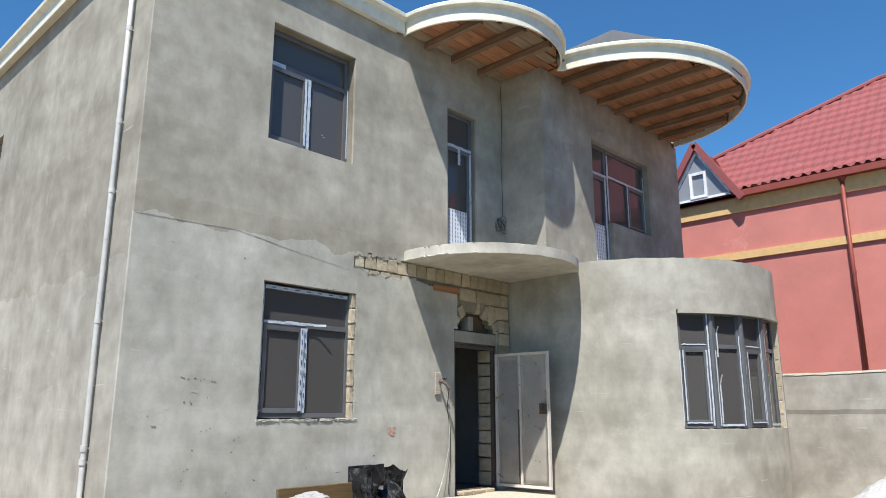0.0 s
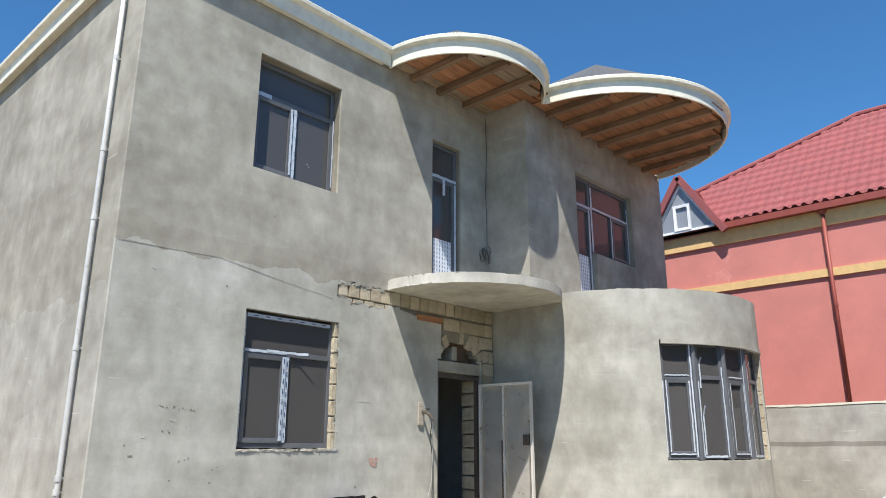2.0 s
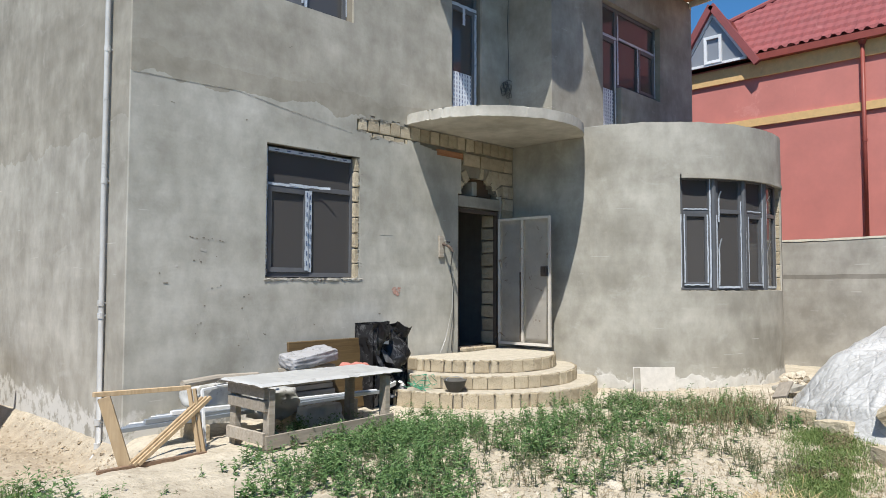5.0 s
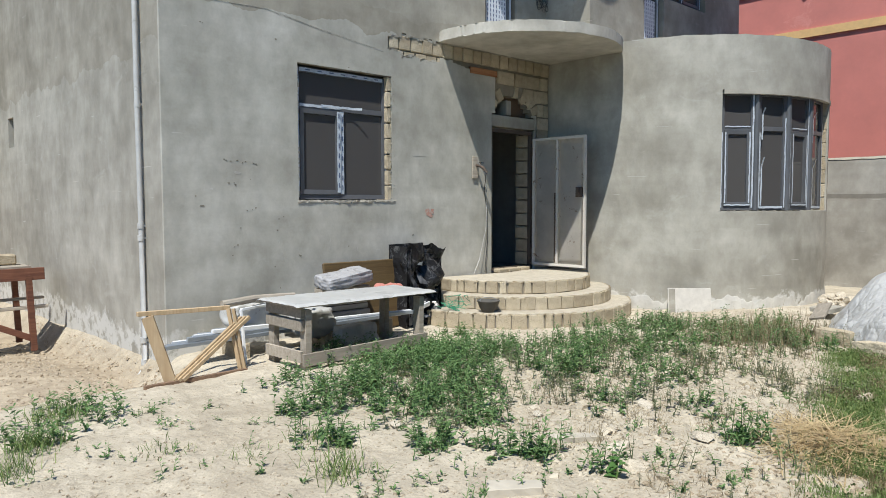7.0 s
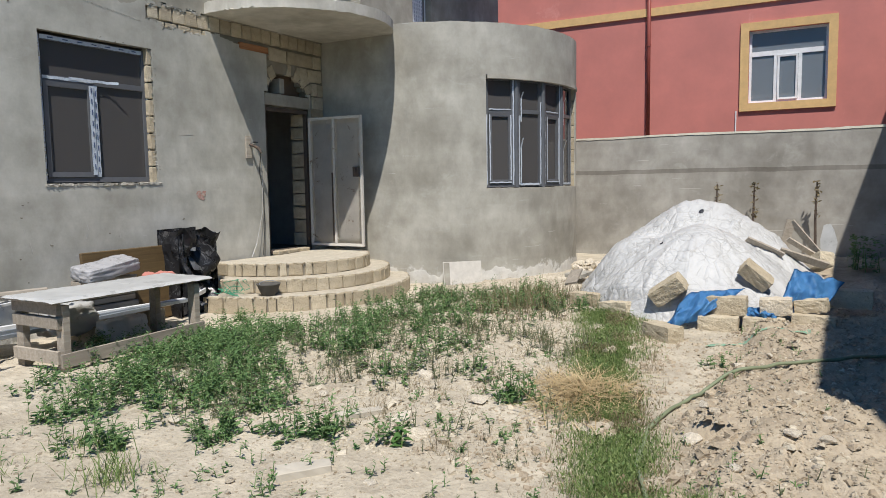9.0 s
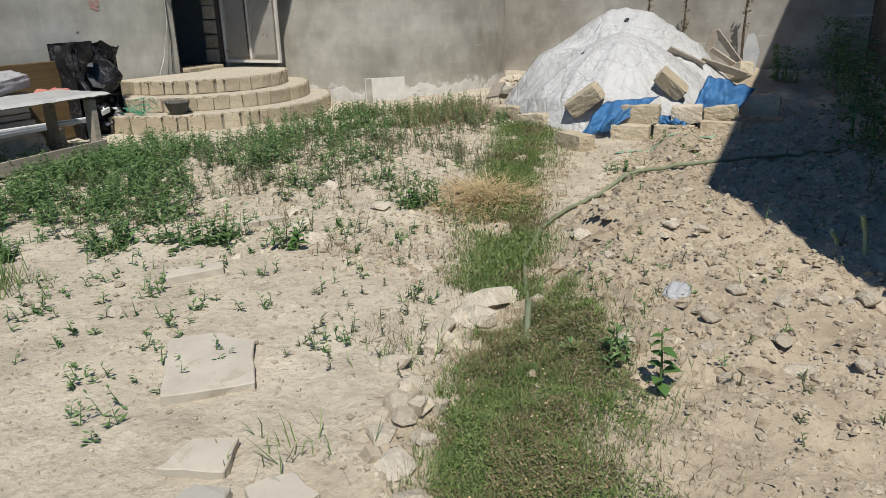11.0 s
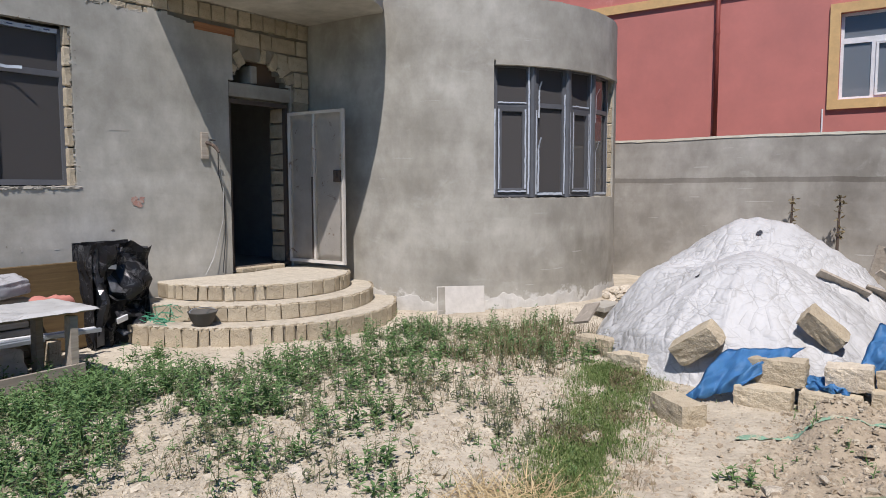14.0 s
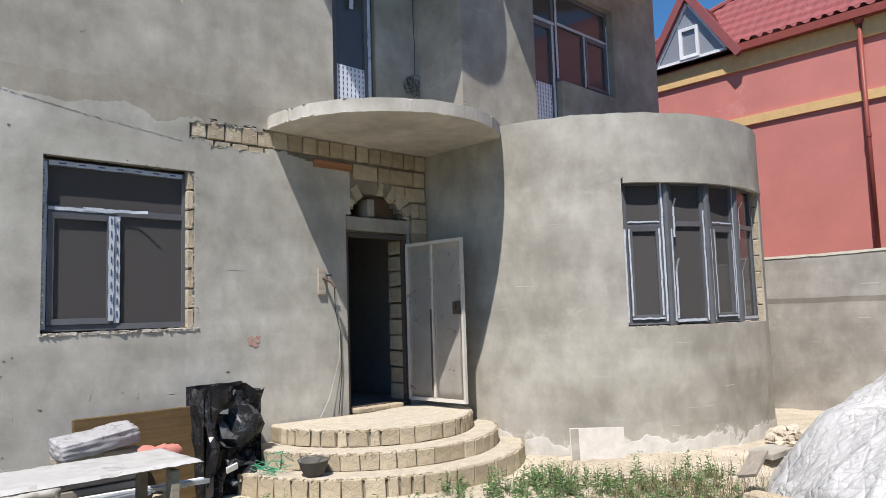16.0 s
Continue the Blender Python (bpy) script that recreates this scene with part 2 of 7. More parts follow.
M_DRAIN = paint("red_pipe", (0.26, 0.06, 0.045), None, 0.5)
M_DARKROOF = paint("dark_roof_sheet", (0.1, 0.1, 0.1), (0.16, 0.15, 0.14), 0.6)
M_PLANK = timber("sheathing_wood", (0.29, 0.125, 0.06), (0.5, 0.25, 0.13), 0)
M_OLDPLANK = timber("grey_brown_plank", (0.22, 0.15, 0.095), (0.42, 0.32, 0.22), 0)
M_JOIST = timber("joist_wood", (0.17, 0.11, 0.075), (0.3, 0.2, 0.13), 1)
M_PINE = timber("pine_batten", (0.42, 0.3, 0.175), (0.56, 0.43, 0.275), 2)
M_GREYWOOD = timber("weathered_wood", (0.3, 0.26, 0.21), (0.46, 0.41, 0.34), 0)
M_REDWOOD = timber("stained_wood", (0.12, 0.05, 0.035), (0.22, 0.1, 0.06), 0)
M_BOARD = timber("brown_board", (0.12, 0.08, 0.04), (0.19, 0.13, 0.062), 0, 0.4)
M_CARD = paint("cardboard", (0.17, 0.11, 0.07), (0.12, 0.08, 0.05), 0.9)
M_INSIDE = paint("dim_interior", (0.36, 0.35, 0.33), None, 0.95)
# Case sheets: grey patches and the grey sheet paint in reflected sky highlights.
M_BLACK = paint("black_sheet", (0.045, 0.045, 0.049), (0.2, 0.2, 0.205), 0.17, 0.07)
M_SHEEN = paint("grey_sheen_sheet", (0.22, 0.225, 0.24), (0.34, 0.34, 0.34), 0.28, 0.06)
M_DUSTNET = paint("dusty_net", (0.2, 0.34, 0.24), (0.44, 0.38, 0.28), 0.9, 0.12, scale=14)
M_SALT = plaster("salt_crust", (0.47, 0.455, 0.425), (0.6, 0.585, 0.55))
M_WHITEFILM = paint("clear_wrap", (0.5, 0.5, 0.485), (0.34, 0.335, 0.32), 0.32, 0.05)
M_CABLE = paint("black_cable", (0.05, 0.05, 0.05), None, 0.5)
M_STEEL = paint("grey_steel_profile", (0.36, 0.4, 0.45), None, 0.35, metal=0.5)
M_BUCKET = paint("grey_rubber", (0.1, 0.095, 0.085), (0.3, 0.27, 0.22), 0.85)
M_HOSE = paint("green_hose", (0.2, 0.23, 0.14), (0.34, 0.33, 0.24), 0.6)
M_STUB = paint("pale_green_pipe", (0.34, 0.42, 0.24), (0.45, 0.45, 0.34), 0.5)
M_GREENNET = paint("green_net", (0.08, 0.33, 0.2), (0.2, 0.4, 0.27), 0.8)
M_BLUE = paint("blue_tarp", (0.1, 0.3, 0.6), (0.2, 0.42, 0.68), 0.5)
M_WEED = leaf("weed_leaf", (0.075, 0.15, 0.05), (0.2, 0.31, 0.12))
M_DULL = leaf("dull_weed", (0.115, 0.14, 0.07), (0.24, 0.25, 0.15))
M_GRASS = leaf("grass_blade", (0.09, 0.165, 0.04), (0.26, 0.32, 0.12))
M_SCRUB = leaf("dry_scrub", (0.17, 0.14, 0.08), (0.32, 0.26, 0.15))
M_STRAW = leaf("straw", (0.42, 0.31, 0.16), (0.68, 0.55, 0.33))


def tarp():
    m = Mat("white_tarp", 0.55, spec=0.35)
    col = m.ramp(m.noise(1.1, 4, 0.6), (0.3, (0.45, 0.45, 0.445)), (0.7, (0.56, 0.56, 0.555)))
    bump = m.math("MULTIPLY", m.noise(5.5, 6, 0.65), 2.0)
    # Fold lines: crease shade painted grey into the white sheet, with matching bump.
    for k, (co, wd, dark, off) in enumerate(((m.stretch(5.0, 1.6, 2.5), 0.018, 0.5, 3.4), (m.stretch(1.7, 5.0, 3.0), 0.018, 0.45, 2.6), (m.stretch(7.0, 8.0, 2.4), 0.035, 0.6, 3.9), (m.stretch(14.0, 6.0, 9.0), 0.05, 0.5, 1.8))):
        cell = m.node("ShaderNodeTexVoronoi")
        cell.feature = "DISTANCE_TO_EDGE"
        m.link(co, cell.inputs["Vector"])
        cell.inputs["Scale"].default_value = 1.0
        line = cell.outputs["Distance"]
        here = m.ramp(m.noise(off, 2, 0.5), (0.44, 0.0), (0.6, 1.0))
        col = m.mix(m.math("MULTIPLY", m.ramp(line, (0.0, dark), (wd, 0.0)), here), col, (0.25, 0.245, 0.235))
        bump = m.math("ADD", bump, m.math("MULTIPLY", m.ramp(line, (0.0, 0.0), (wd * 5, 0.6)), here))
    col = m.mix(m.ramp(m.noise(8, 6, 0.75), (0.56, 0.0), (0.7, 0.35)), col, (0.42, 0.4, 0.35))
    return m.done(col, bump, 0.6, 0.02)


M_TARP = tarp()
rng = random.Random(7)


# ---- mesh helpers ----
def part(name, bm, material, parent=None, label="", smooth=False):
    me = bpy.data.meshes.new(name)
    if smooth:
        for f in bm.faces:
            f.smooth = True
    bm.to_mesh(me)
    bm.free()
    me.materials.append(material)
    ob = new(name, me)
    ob.parent = parent
    if label:
        ob["label"] = label
    return ob


def share(name, me, m, parent=None):
    ob = new(name, me)
    ob.parent = parent
    ob.matrix_basis = m
    return ob


def thing(name, label, category, group="", kind="", at=(0, 0, 0)):
    ob = new(name)
    ob.location = at
    ob.empty_display_size = 0.1
    return tagged(ob, label, category, group, kind)


def box(bm, x0, x1, y0, y1, z0, z1, m=None):
    vs = [bm.verts.new(Vector((x, y, z)) if m is None else m @ Vector((x, y, z))) for x in (x0, x1) for y in (y0, y1) for z in (z0, z1)]
    for q in ((0, 1, 3, 2), (4, 6, 7, 5), (0, 4, 5, 1), (2, 3, 7, 6), (0, 2, 6, 4), (1, 5, 7, 3)):
        bm.faces.new([vs[i] for i in q])
    return vs


def bevbox(x0, x1, y0, y1, z0, z1, b=0.006, m=None):
    bm = bmesh.new()
    box(bm, x0, x1, y0, y1, z0, z1, m)
    bmesh.ops.bevel(bm, geom=bm.edges[:], offset=b, segments=1, affect="EDGES")
    return bm


def beam(bm, a, b, w, h, up=(0, 0, 1)):
    """A straight timber or bar from a to b, w wide and h high."""
    a, b = Vector(a), Vector(b)
    d = (b - a).normalized()
    s = d.cross(Vector(up)).normalized() * (w / 2)
    t = s.cross(d).normalized() * (h / 2)
    vs = [bm.verts.new(p + i * s + j * t) for p in (a, b) for i in (-1, 1) for j in (-1, 1)]
    for q in ((0, 1, 3, 2), (4, 6, 7, 5), (0, 4, 5, 1), (2, 3, 7, 6), (0, 2, 6, 4), (1, 5, 7, 3)):
        bm.faces.new([vs[i] for i in q])


def beams(name, mat, parent, rows, label=""):
    for a, b, w, h in rows:
        bm = bmesh.new()
        beam(bm, a, b, w, h)
        bmesh.ops.bevel(bm, geom=bm.edges[:], offset=min(w, h) * 0.08, segments=1, affect="EDGES")
        part(name, bm, mat, parent, label)


def tube(bm, pts, r, seg=10, cap=True):
    pts = [Vector(p) for p in pts]
    rings = []
    for i, p in enumerate(pts):
        d = (pts[min(i + 1, len(pts) - 1)] - pts[max(i - 1, 0)]).normalized()
        s = d.cross(Vector((0.31, 0.17, 0.94)) if abs(d.z) < 0.9 else Vector((1, 0, 0))).normalized()
        t = s.cross(d)
        rr = r[i] if isinstance(r, (list, tuple)) else r
        rings.append([bm.verts.new(p + rr * (math.cos(a) * s + math.sin(a) * t)) for a in [2 * math.pi * k / seg for k in range(seg)]])
    for a, b in zip(rings, rings[1:]):
        for k in range(seg):
            bm.faces.new((a[k], a[(k + 1) % seg], b[(k + 1) % seg], b[k]))
    if cap:
        bm.faces.new(rings[0][::-1])
        bm.faces.new(rings[-1])


def prism(bm, outline, z0, z1):
    lo = [bm.verts.new((x, y, z0)) for x, y in outline]
    hi = [bm.verts.new((x, y, z1)) for x, y in outline]
    bm.faces.new(lo[::-1])
    bm.faces.new(hi)
    n = len(lo)
    for i in range(n):
        bm.faces.new((lo[i], lo[(i + 1) % n], hi[(i + 1) % n], hi[i]))


def wall(bm, place, us, zs, holes, thick, cap=True):
    """A wall with openings: place(u, depth, z) gives the points, us and zs the grid, holes (u0, u1, z0, z1)."""
    eps = 1e-5

    def cuts(base, k):
        vals = sorted(set(base) | {v for h in holes for v in h[k : k + 2] if min(base) <= v <= max(base)})
        out = [vals[0]]
        for v in vals[1:]:
            if v - out[-1] > eps:
                out.append(v)
        return out

    us, zs = cuts(us, 0), cuts(zs, 2)
    verts = {}

    def v(i, j, d):
        if (i, j, d) not in verts:
            verts[i, j, d] = bm.verts.new(place(us[i], thick * d, zs[j]))
        return verts[i, j, d]

    def solid(i, j):
        if not (0 <= i < len(us) - 1 and 0 <= j < len(zs) - 1):
            return False
        u, z = (us[i] + us[i + 1]) / 2, (zs[j] + zs[j + 1]) / 2
        return not any(h[0] < u < h[1] and h[2] < z < h[3] for h in holes)

    for i in range(len(us) - 1):
        for j in range(len(zs) - 1):
            if not solid(i, j):
                continue
            bm.faces.new((v(i, j, 0), v(i + 1, j, 0), v(i + 1, j + 1, 0), v(i, j + 1, 0)))
            bm.faces.new((v(i, j, 1), v(i, j + 1, 1), v(i + 1, j + 1, 1), v(i + 1, j, 1)))
            for di, dj, a, b in ((-1, 0, (i, j), (i, j + 1)), (1, 0, (i + 1, j + 1), (i + 1, j)), (0, -1, (i + 1, j), (i, j)), (0, 1, (i, j + 1), (i + 1, j + 1))):
                if not solid(i + di, j + dj):
                    bm.faces.new((v(*a, 0), v(*b, 0), v(*b, 1), v(*a, 1)))


def span(a, b, step):
    n = max(1, round((b - a) / step))
    return [a + (b - a) * i / n for i in range(n + 1)]


# ---- the ground ----
def hash_noise(x, y, s, o=0.0):
    return noise.noise(Vector((x * s + o, y * s - o, 0.37 * o)))


def smooth(a, b, x):
    t = min(1.0, max(0.0, (x - a) / (b - a)))
    return t * t * (3 - 2 * t)


def height(x, y):
    """The yard's height: a soil bank to the south-east, a lower strip west of the house."""
    h = 0.03 * hash_noise(x, y, 0.6) + 0.015 * hash_noise(x, y, 2.1, 3)
    bank = smooth(-6.43, -6.68, y + 0.16 * x * (x < 1.5) + 0.25 * hash_noise(x, y, 0.9, 9)) * smooth(-1.6, 0.2, x)
    h += bank * (0.13 + 0.05 * hash_noise(x, y, 1.3, 5) + 0.05 * hash_noise(x, y, 4.5, 8))
    ditch = math.exp(-(((y + 6.05 + 0.33 * (1.4 - x)) / 0.4) ** 2)) * smooth(-2.5, -0.5, x) * smooth(4.2, 2.5, x)
    h -= 0.06 * ditch
    h -= 0.3 * smooth(0.2, -0.3, x) * smooth(-1.3, 0.3, y) + 0.2 * smooth(1.0, 5.0, y) * smooth(0.1, -0.3, x)
    h += 0.1 * math.exp(-(((x + 1.0) / 0.5) ** 2) - ((y - 1.2) / 1.0) ** 2)
    h += 0.05 * smooth(6.0, 7.0, x) * smooth(-4.5, -3.0, y)
    rough = 0.016 + 0.028 * bank
    return h + rough * (hash_noise(x, y, 9.0, 2) + 0.6 * hash_noise(x, y, 19.0, 4))


def build_ground():
    fine = lambda a, b, s: span(a, b, s)
    xs = [-900, -300, -80, -30, -16, -10, -7] + fine(-5, -1.6, 0.09) + fine(-1.57, 5.4, 0.05) + fine(5.45, 8, 0.08) + fine(8.4, 14, 0.4) + [18, 30, 80, 300, 900]
    ys = [-900, -300, -80, -30, -18, -12] + fine(-9, -2.4, 0.05) + fine(-2.35, 2, 0.09) + fine(2.3, 9, 0.3) + [14, 30, 80, 300, 900]
    verts = [(x, y, height(x, y) if -30 < x < 30 and -30 < y < 30 else -0.05) for y in ys for x in xs]
    w = len(xs)
    faces = [(j * w + i, j * w + i + 1, (j + 1) * w + i + 1, (j + 1) * w + i) for j in range(len(ys) - 1) for i in range(w - 1)]
    me = bpy.data.meshes.new("ground")
    me.from_pydata(verts, [], faces)
    for p in me.polygons:
        p.use_smooth = True
    me.materials.append(M_SOIL)
    tagged(new("ground", me), "dry pale stony soil of the yard with weeds", "ground", kind="structure")


build_ground()

# ---- the house ----
house = thing("house", "two-storey house in bare grey cement plaster, unfinished", "house")
BOW, BOWR = (8.6, -0.84), 2.38
ROOFZ = 7.2
TOPZ = 7.5

# Openings in the front wall: lower window, upper window, entrance, arch over it, balcony door.
LW = (1.59, 2.985, 1.6, 3.195)
UW = (1.53, 2.86, 4.95, 6.515)
DOOR = (4.87, 5.86, 0.5, 2.9)
BALC = (4.73, 5.41, 3.92, 6.39)
ARCH = [(4.95 + 0.06 * i, 5.8 - 0.06 * i, 2.9 + 0.07 * i, 2.97 + 0.07 * i) for i in range(4)]
# Where the plaster is missing and the blocks show, in small ragged steps.
BARE = []
r2 = random.Random(3)
for i in range(12):
    x0 = 2.93 + i * 0.076
    BARE.append((x0, x0 + 0.0761, 3.46 + r2.uniform(-0.03, 0.05) + max(0, 0.1 - 0.02 * i), 3.76 + r2.uniform(-0.04, 0.03) - max(0, 0.05 - 0.02 * i)))
for i in range(31):
    x0 = 3.842 + i * 0.0785
    lo = 3.56 - 0.1 * smooth(3.8, 4.4, x0) + r2.uniform(-0.02, 0.02) if x0 < 4.9 else 2.6 if x0 > 5.88 else 2.93
    BARE.append((x0, x0 + 0.0786, lo, 3.752))
us = span(0, 6.22, 0.6)
SKIN = 0.035
bm = bmesh.new()
wall(bm, lambda u, d, z: (u, d, z), us, span(-0.5, ROOFZ + 0.1, 0.8), [LW, UW, DOOR, BALC, *ARCH, *BARE], SKIN)
front = part("wall", bm, M_WALL, house, "grey cement plaster front wall, cracked and patched")
bm = bmesh.new()
wall(bm, lambda u, d, z: (max(u, 0.01), SKIN + d, z), us, span(-0.5, ROOFZ + 0.1, 0.8), [LW, UW, DOOR, BALC, *ARCH], 0.3)
core = part("wall_core", bm, M_MORTAR, house, "mortar and limestone core of the wall")

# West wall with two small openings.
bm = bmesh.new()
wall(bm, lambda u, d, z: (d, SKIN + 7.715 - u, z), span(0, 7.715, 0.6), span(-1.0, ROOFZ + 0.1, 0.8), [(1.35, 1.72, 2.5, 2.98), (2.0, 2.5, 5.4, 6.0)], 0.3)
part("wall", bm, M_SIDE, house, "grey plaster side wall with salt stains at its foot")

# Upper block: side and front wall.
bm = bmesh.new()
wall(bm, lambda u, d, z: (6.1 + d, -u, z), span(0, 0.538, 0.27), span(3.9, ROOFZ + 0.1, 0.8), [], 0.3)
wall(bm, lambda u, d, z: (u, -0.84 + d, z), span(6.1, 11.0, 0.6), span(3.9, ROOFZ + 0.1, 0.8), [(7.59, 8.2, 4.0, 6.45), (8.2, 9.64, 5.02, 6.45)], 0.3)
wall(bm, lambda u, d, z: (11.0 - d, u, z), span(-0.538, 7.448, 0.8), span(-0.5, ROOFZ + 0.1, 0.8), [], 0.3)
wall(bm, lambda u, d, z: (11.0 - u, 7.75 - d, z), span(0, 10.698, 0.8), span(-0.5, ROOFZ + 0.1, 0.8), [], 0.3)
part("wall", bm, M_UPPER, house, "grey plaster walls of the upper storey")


# Round bay: a straight flank and a half circle.
def bay(u, d, z):
    if u < 0.84:
        return (BOW[0] - BOWR + d, -u, z)
    a = math.pi + (u - 0.84) / BOWR
    return (BOW[0] + (BOWR - d) * math.cos(a), BOW[1] + (BOWR - d) * math.sin(a), z)


def arc(deg):
    return 0.84 + radians(deg - 180) * BOWR


BAYW = (arc(224.9), arc(283.2), 1.45, 3.16)
bm = bmesh.new()
wall(bm, bay, [-0.05, 0.2, 0.4, 0.6, 0.84] + span(0.84, arc(360), 0.07)[1:], span(-0.5, 3.92, 0.5), [BAYW], 0.28)
for f in bm.faces:
    f.smooth = False
bmesh.ops.remove_doubles(bm, verts=bm.verts[:], dist=1e-5)
for v in bm.verts:
    if v.co.z > 3.9:
        v.co.z += 0.016 * noise.noise(v.co * 4.0) + 0.008 * noise.noise(v.co * 15.0)
ob = part("bay_wall", bm, M_BAY, house, "rounded plaster bay with a curved window")
bm = bmesh.new()
prism(bm, [(BOW[0] + (BOWR - 0.02) * math.cos(radians(a)), BOW[1] + (BOWR - 0.02) * math.sin(radians(a))) for a in range(180, 361, 4)] + [(10.96, 0.3), (6.24, 0.3)], 3.7, 3.86)
part("balcony_floor", bm, M_CONC, house)
# Lip of the lintel over the bay window.
bm = bmesh.new()
wall(bm, lambda u, d, z: bay(u, d - 0.015, z), span(BAYW[0] + 0.02, arc(289), 0.06), [3.1, 3.157], [], 0.07)
part("lintel", bm, M_CONC, house)

# Entrance canopy slab, which meets the bay.
CAN, CANR = (5.28, -0.2), 1.465


def canopy_outline(r, steps=110):
    pts = []
    for i in range(steps + 1):
        a = radians(172 + (320 - 172) * i / steps)
        q = r + 0.012 * noise.noise(Vector((i * 0.21, 3.0, 0))) + 0.005 * noise.noise(Vector((i * 0.8, 9.0, 0)))
        x, y = CAN[0] + q * math.cos(a), CAN[1] + q * math.sin(a)
        if x > BOW[0] - BOWR + 0.05 and math.hypot(x - BOW[0], y - BOW[1]) < BOWR - 0.02:
            break
        pts.append((x, min(y, 0.02)))
    return pts + [(6.3, -1.15), (6.3, 0.02)]


bm = bmesh.new()
prism(bm, canopy_outline(CANR), 3.765, 3.905)
bmesh.ops.bevel(bm, geom=[e for e in bm.edges if abs(e.verts[0].co.z - e.verts[1].co.z) < 1e-4], offset=0.012, segments=1, affect="EDGES")
for v in bm.verts:
    v.co.z += 0.012 * noise.noise(Vector((v.co.x * 5, v.co.y * 5, v.co.z))) + 0.006 * noise.noise(Vector((v.co.x * 17, v.co.y * 17, v.co.z * 3)))
part("canopy_slab", bm, M_CANOPY, house, "rough rounded concrete slab over the entrance")


# Roof edge: straight gutter, then two round eaves.
def eave_line():
    """Plan of the fascia, from the north-west corner round the front to the east corner."""
    pts = [(-0.12, 7.9), (-0.12, -0.1), (3.69, -0.1)]
    c1, r1, c2, r2_ = (5.18, -0.13), 1.46, (8.58, -0.84), 2.3
    for i in range(60):
        a = radians(178 + 2.5 * i)
        p = (c1[0] + r1 * math.cos(a), c1[1] + r1 * math.sin(a))
        if math.hypot(p[0] - c2[0], p[1] - c2[1]) < r2_:
            break
        pts.append(p)
    last = pts[-1]
    a0 = math.degrees(math.atan2(last[1] - c2[1], last[0] - c2[0])) % 360
    pts += [(c2[0] + r2_ * math.cos(radians(a)), c2[1] + r2_ * math.sin(radians(a))) for a in np.arange(a0 + 1, 359, 3.0)]
    return pts + [(11.1, -0.8), (11.1, 7.9)]


EAVE = eave_line()


def sweep(bm, line, profile):
    """Sweeps a closed profile of (outward, z) along a plan line, outward to its right."""
    rings = []
    n = len(line)
    for i, p in enumerate(line):
        a, b = Vector(line[max(i - 1, 0)]), Vector(line[min(i + 1, n - 1)])
        p = Vector(p)
        d1 = (p - a).normalized() if i else (b - p).normalized()
        d2 = (b - p).normalized() if i < n - 1 else d1
        m = (d1 + d2)
        m = m.normalized() if m.length > 0.3 else d1
        k = 1 / max(0.5, m.dot(d1))
        o = Vector((m.y, -m.x)) * k
        rings.append([bm.verts.new((p.x + o.x * q, p.y + o.y * q, z)) for q, z in profile])
    w = len(profile)
    for a, b in zip(rings, rings[1:]):
        for k in range(w):
            bm.faces.new((a[k], a[(k + 1) % w], b[(k + 1) % w], b[k]))
    bm.faces.new(rings[0][::-1])
    bm.faces.new(rings[-1])


bm = bmesh.new()
line = EAVE
sweep(bm, line, [(-0.03, ROOFZ), (0.0, ROOFZ), (0.0, ROOFZ + 0.2), (0.05, ROOFZ + 0.215), (0.07, TOPZ - 0.07), (0.075, TOPZ - 0.02), (0.055, TOPZ), (-0.03, TOPZ)])
bmesh.ops.recalc_face_normals(bm, faces=bm.faces[:])
part("gutter", bm, M_CREAM, house, "cream sheet-metal gutter and fascia following the round eaves")

# Soffit planks and joists under the round eaves, a plain board under the straight part.
for (cx, cy, r), y1 in (((5.18, -0.13, 1.4), -0.004), ((8.58, -0.84, 2.24), -0.845)):
    y = y1
    while y > cy - r + 0.02:
        w = rng.uniform(0.17, 0.27)
        yb = y - w
        ym = max(yb, cy - r + 0.01)
        half = math.sqrt(max(0.0, r * r - (max(abs(ym - cy), abs(y - cy)) if y < cy else abs(ym - cy)) ** 2))
        if half > 0.12:
            xa, xb = cx - half, cx + half
            if cx < 6:
                xb = min(xb, 6.55)
            else:
                xa = max(xa, 6.32)
            if xb - xa > 0.2:
                bm = bmesh.new()
                dz = rng.uniform(0, 0.008)
                box(bm, xa, xb, yb + 0.008, y, ROOFZ + 0.1 + dz, ROOFZ + 0.125 + dz)
                part("plank", bm, M_PLANK if cx > 6 or rng.random() < 0.5 else M_OLDPLANK, house)
        y = yb
for cx, cy, r, xs in ((5.18, -0.13, 1.43, (4.25, 4.85, 5.5)), (8.58, -0.84, 2.27, (6.75, 7.3, 7.9, 8.5, 9.1, 9.7, 10.25))):
    for x in xs:
        ye = cy - math.sqrt(r * r - (x - cx) ** 2)
        bm = bmesh.new()
        box(bm, x - 0.042, x + 0.042, ye + 0.05 + 0.05 * abs(x - cx) / max(0.2, cy - ye), -0.004 if cx < 6 else -0.845, ROOFZ - 0.012, ROOFZ + 0.097)
        part("joist", bm, M_JOIST, house)
for b in ((-0.085, 3.6, -0.075, -0.002, ROOFZ + 0.012, ROOFZ + 0.03), (-0.085, -0.002, -0.07, 7.85, ROOFZ + 0.032, ROOFZ + 0.05)):
    bm = bmesh.new()
    box(bm, *b)
    part("soffit_board", bm, M_CREAM, house)
bm = bmesh.new()
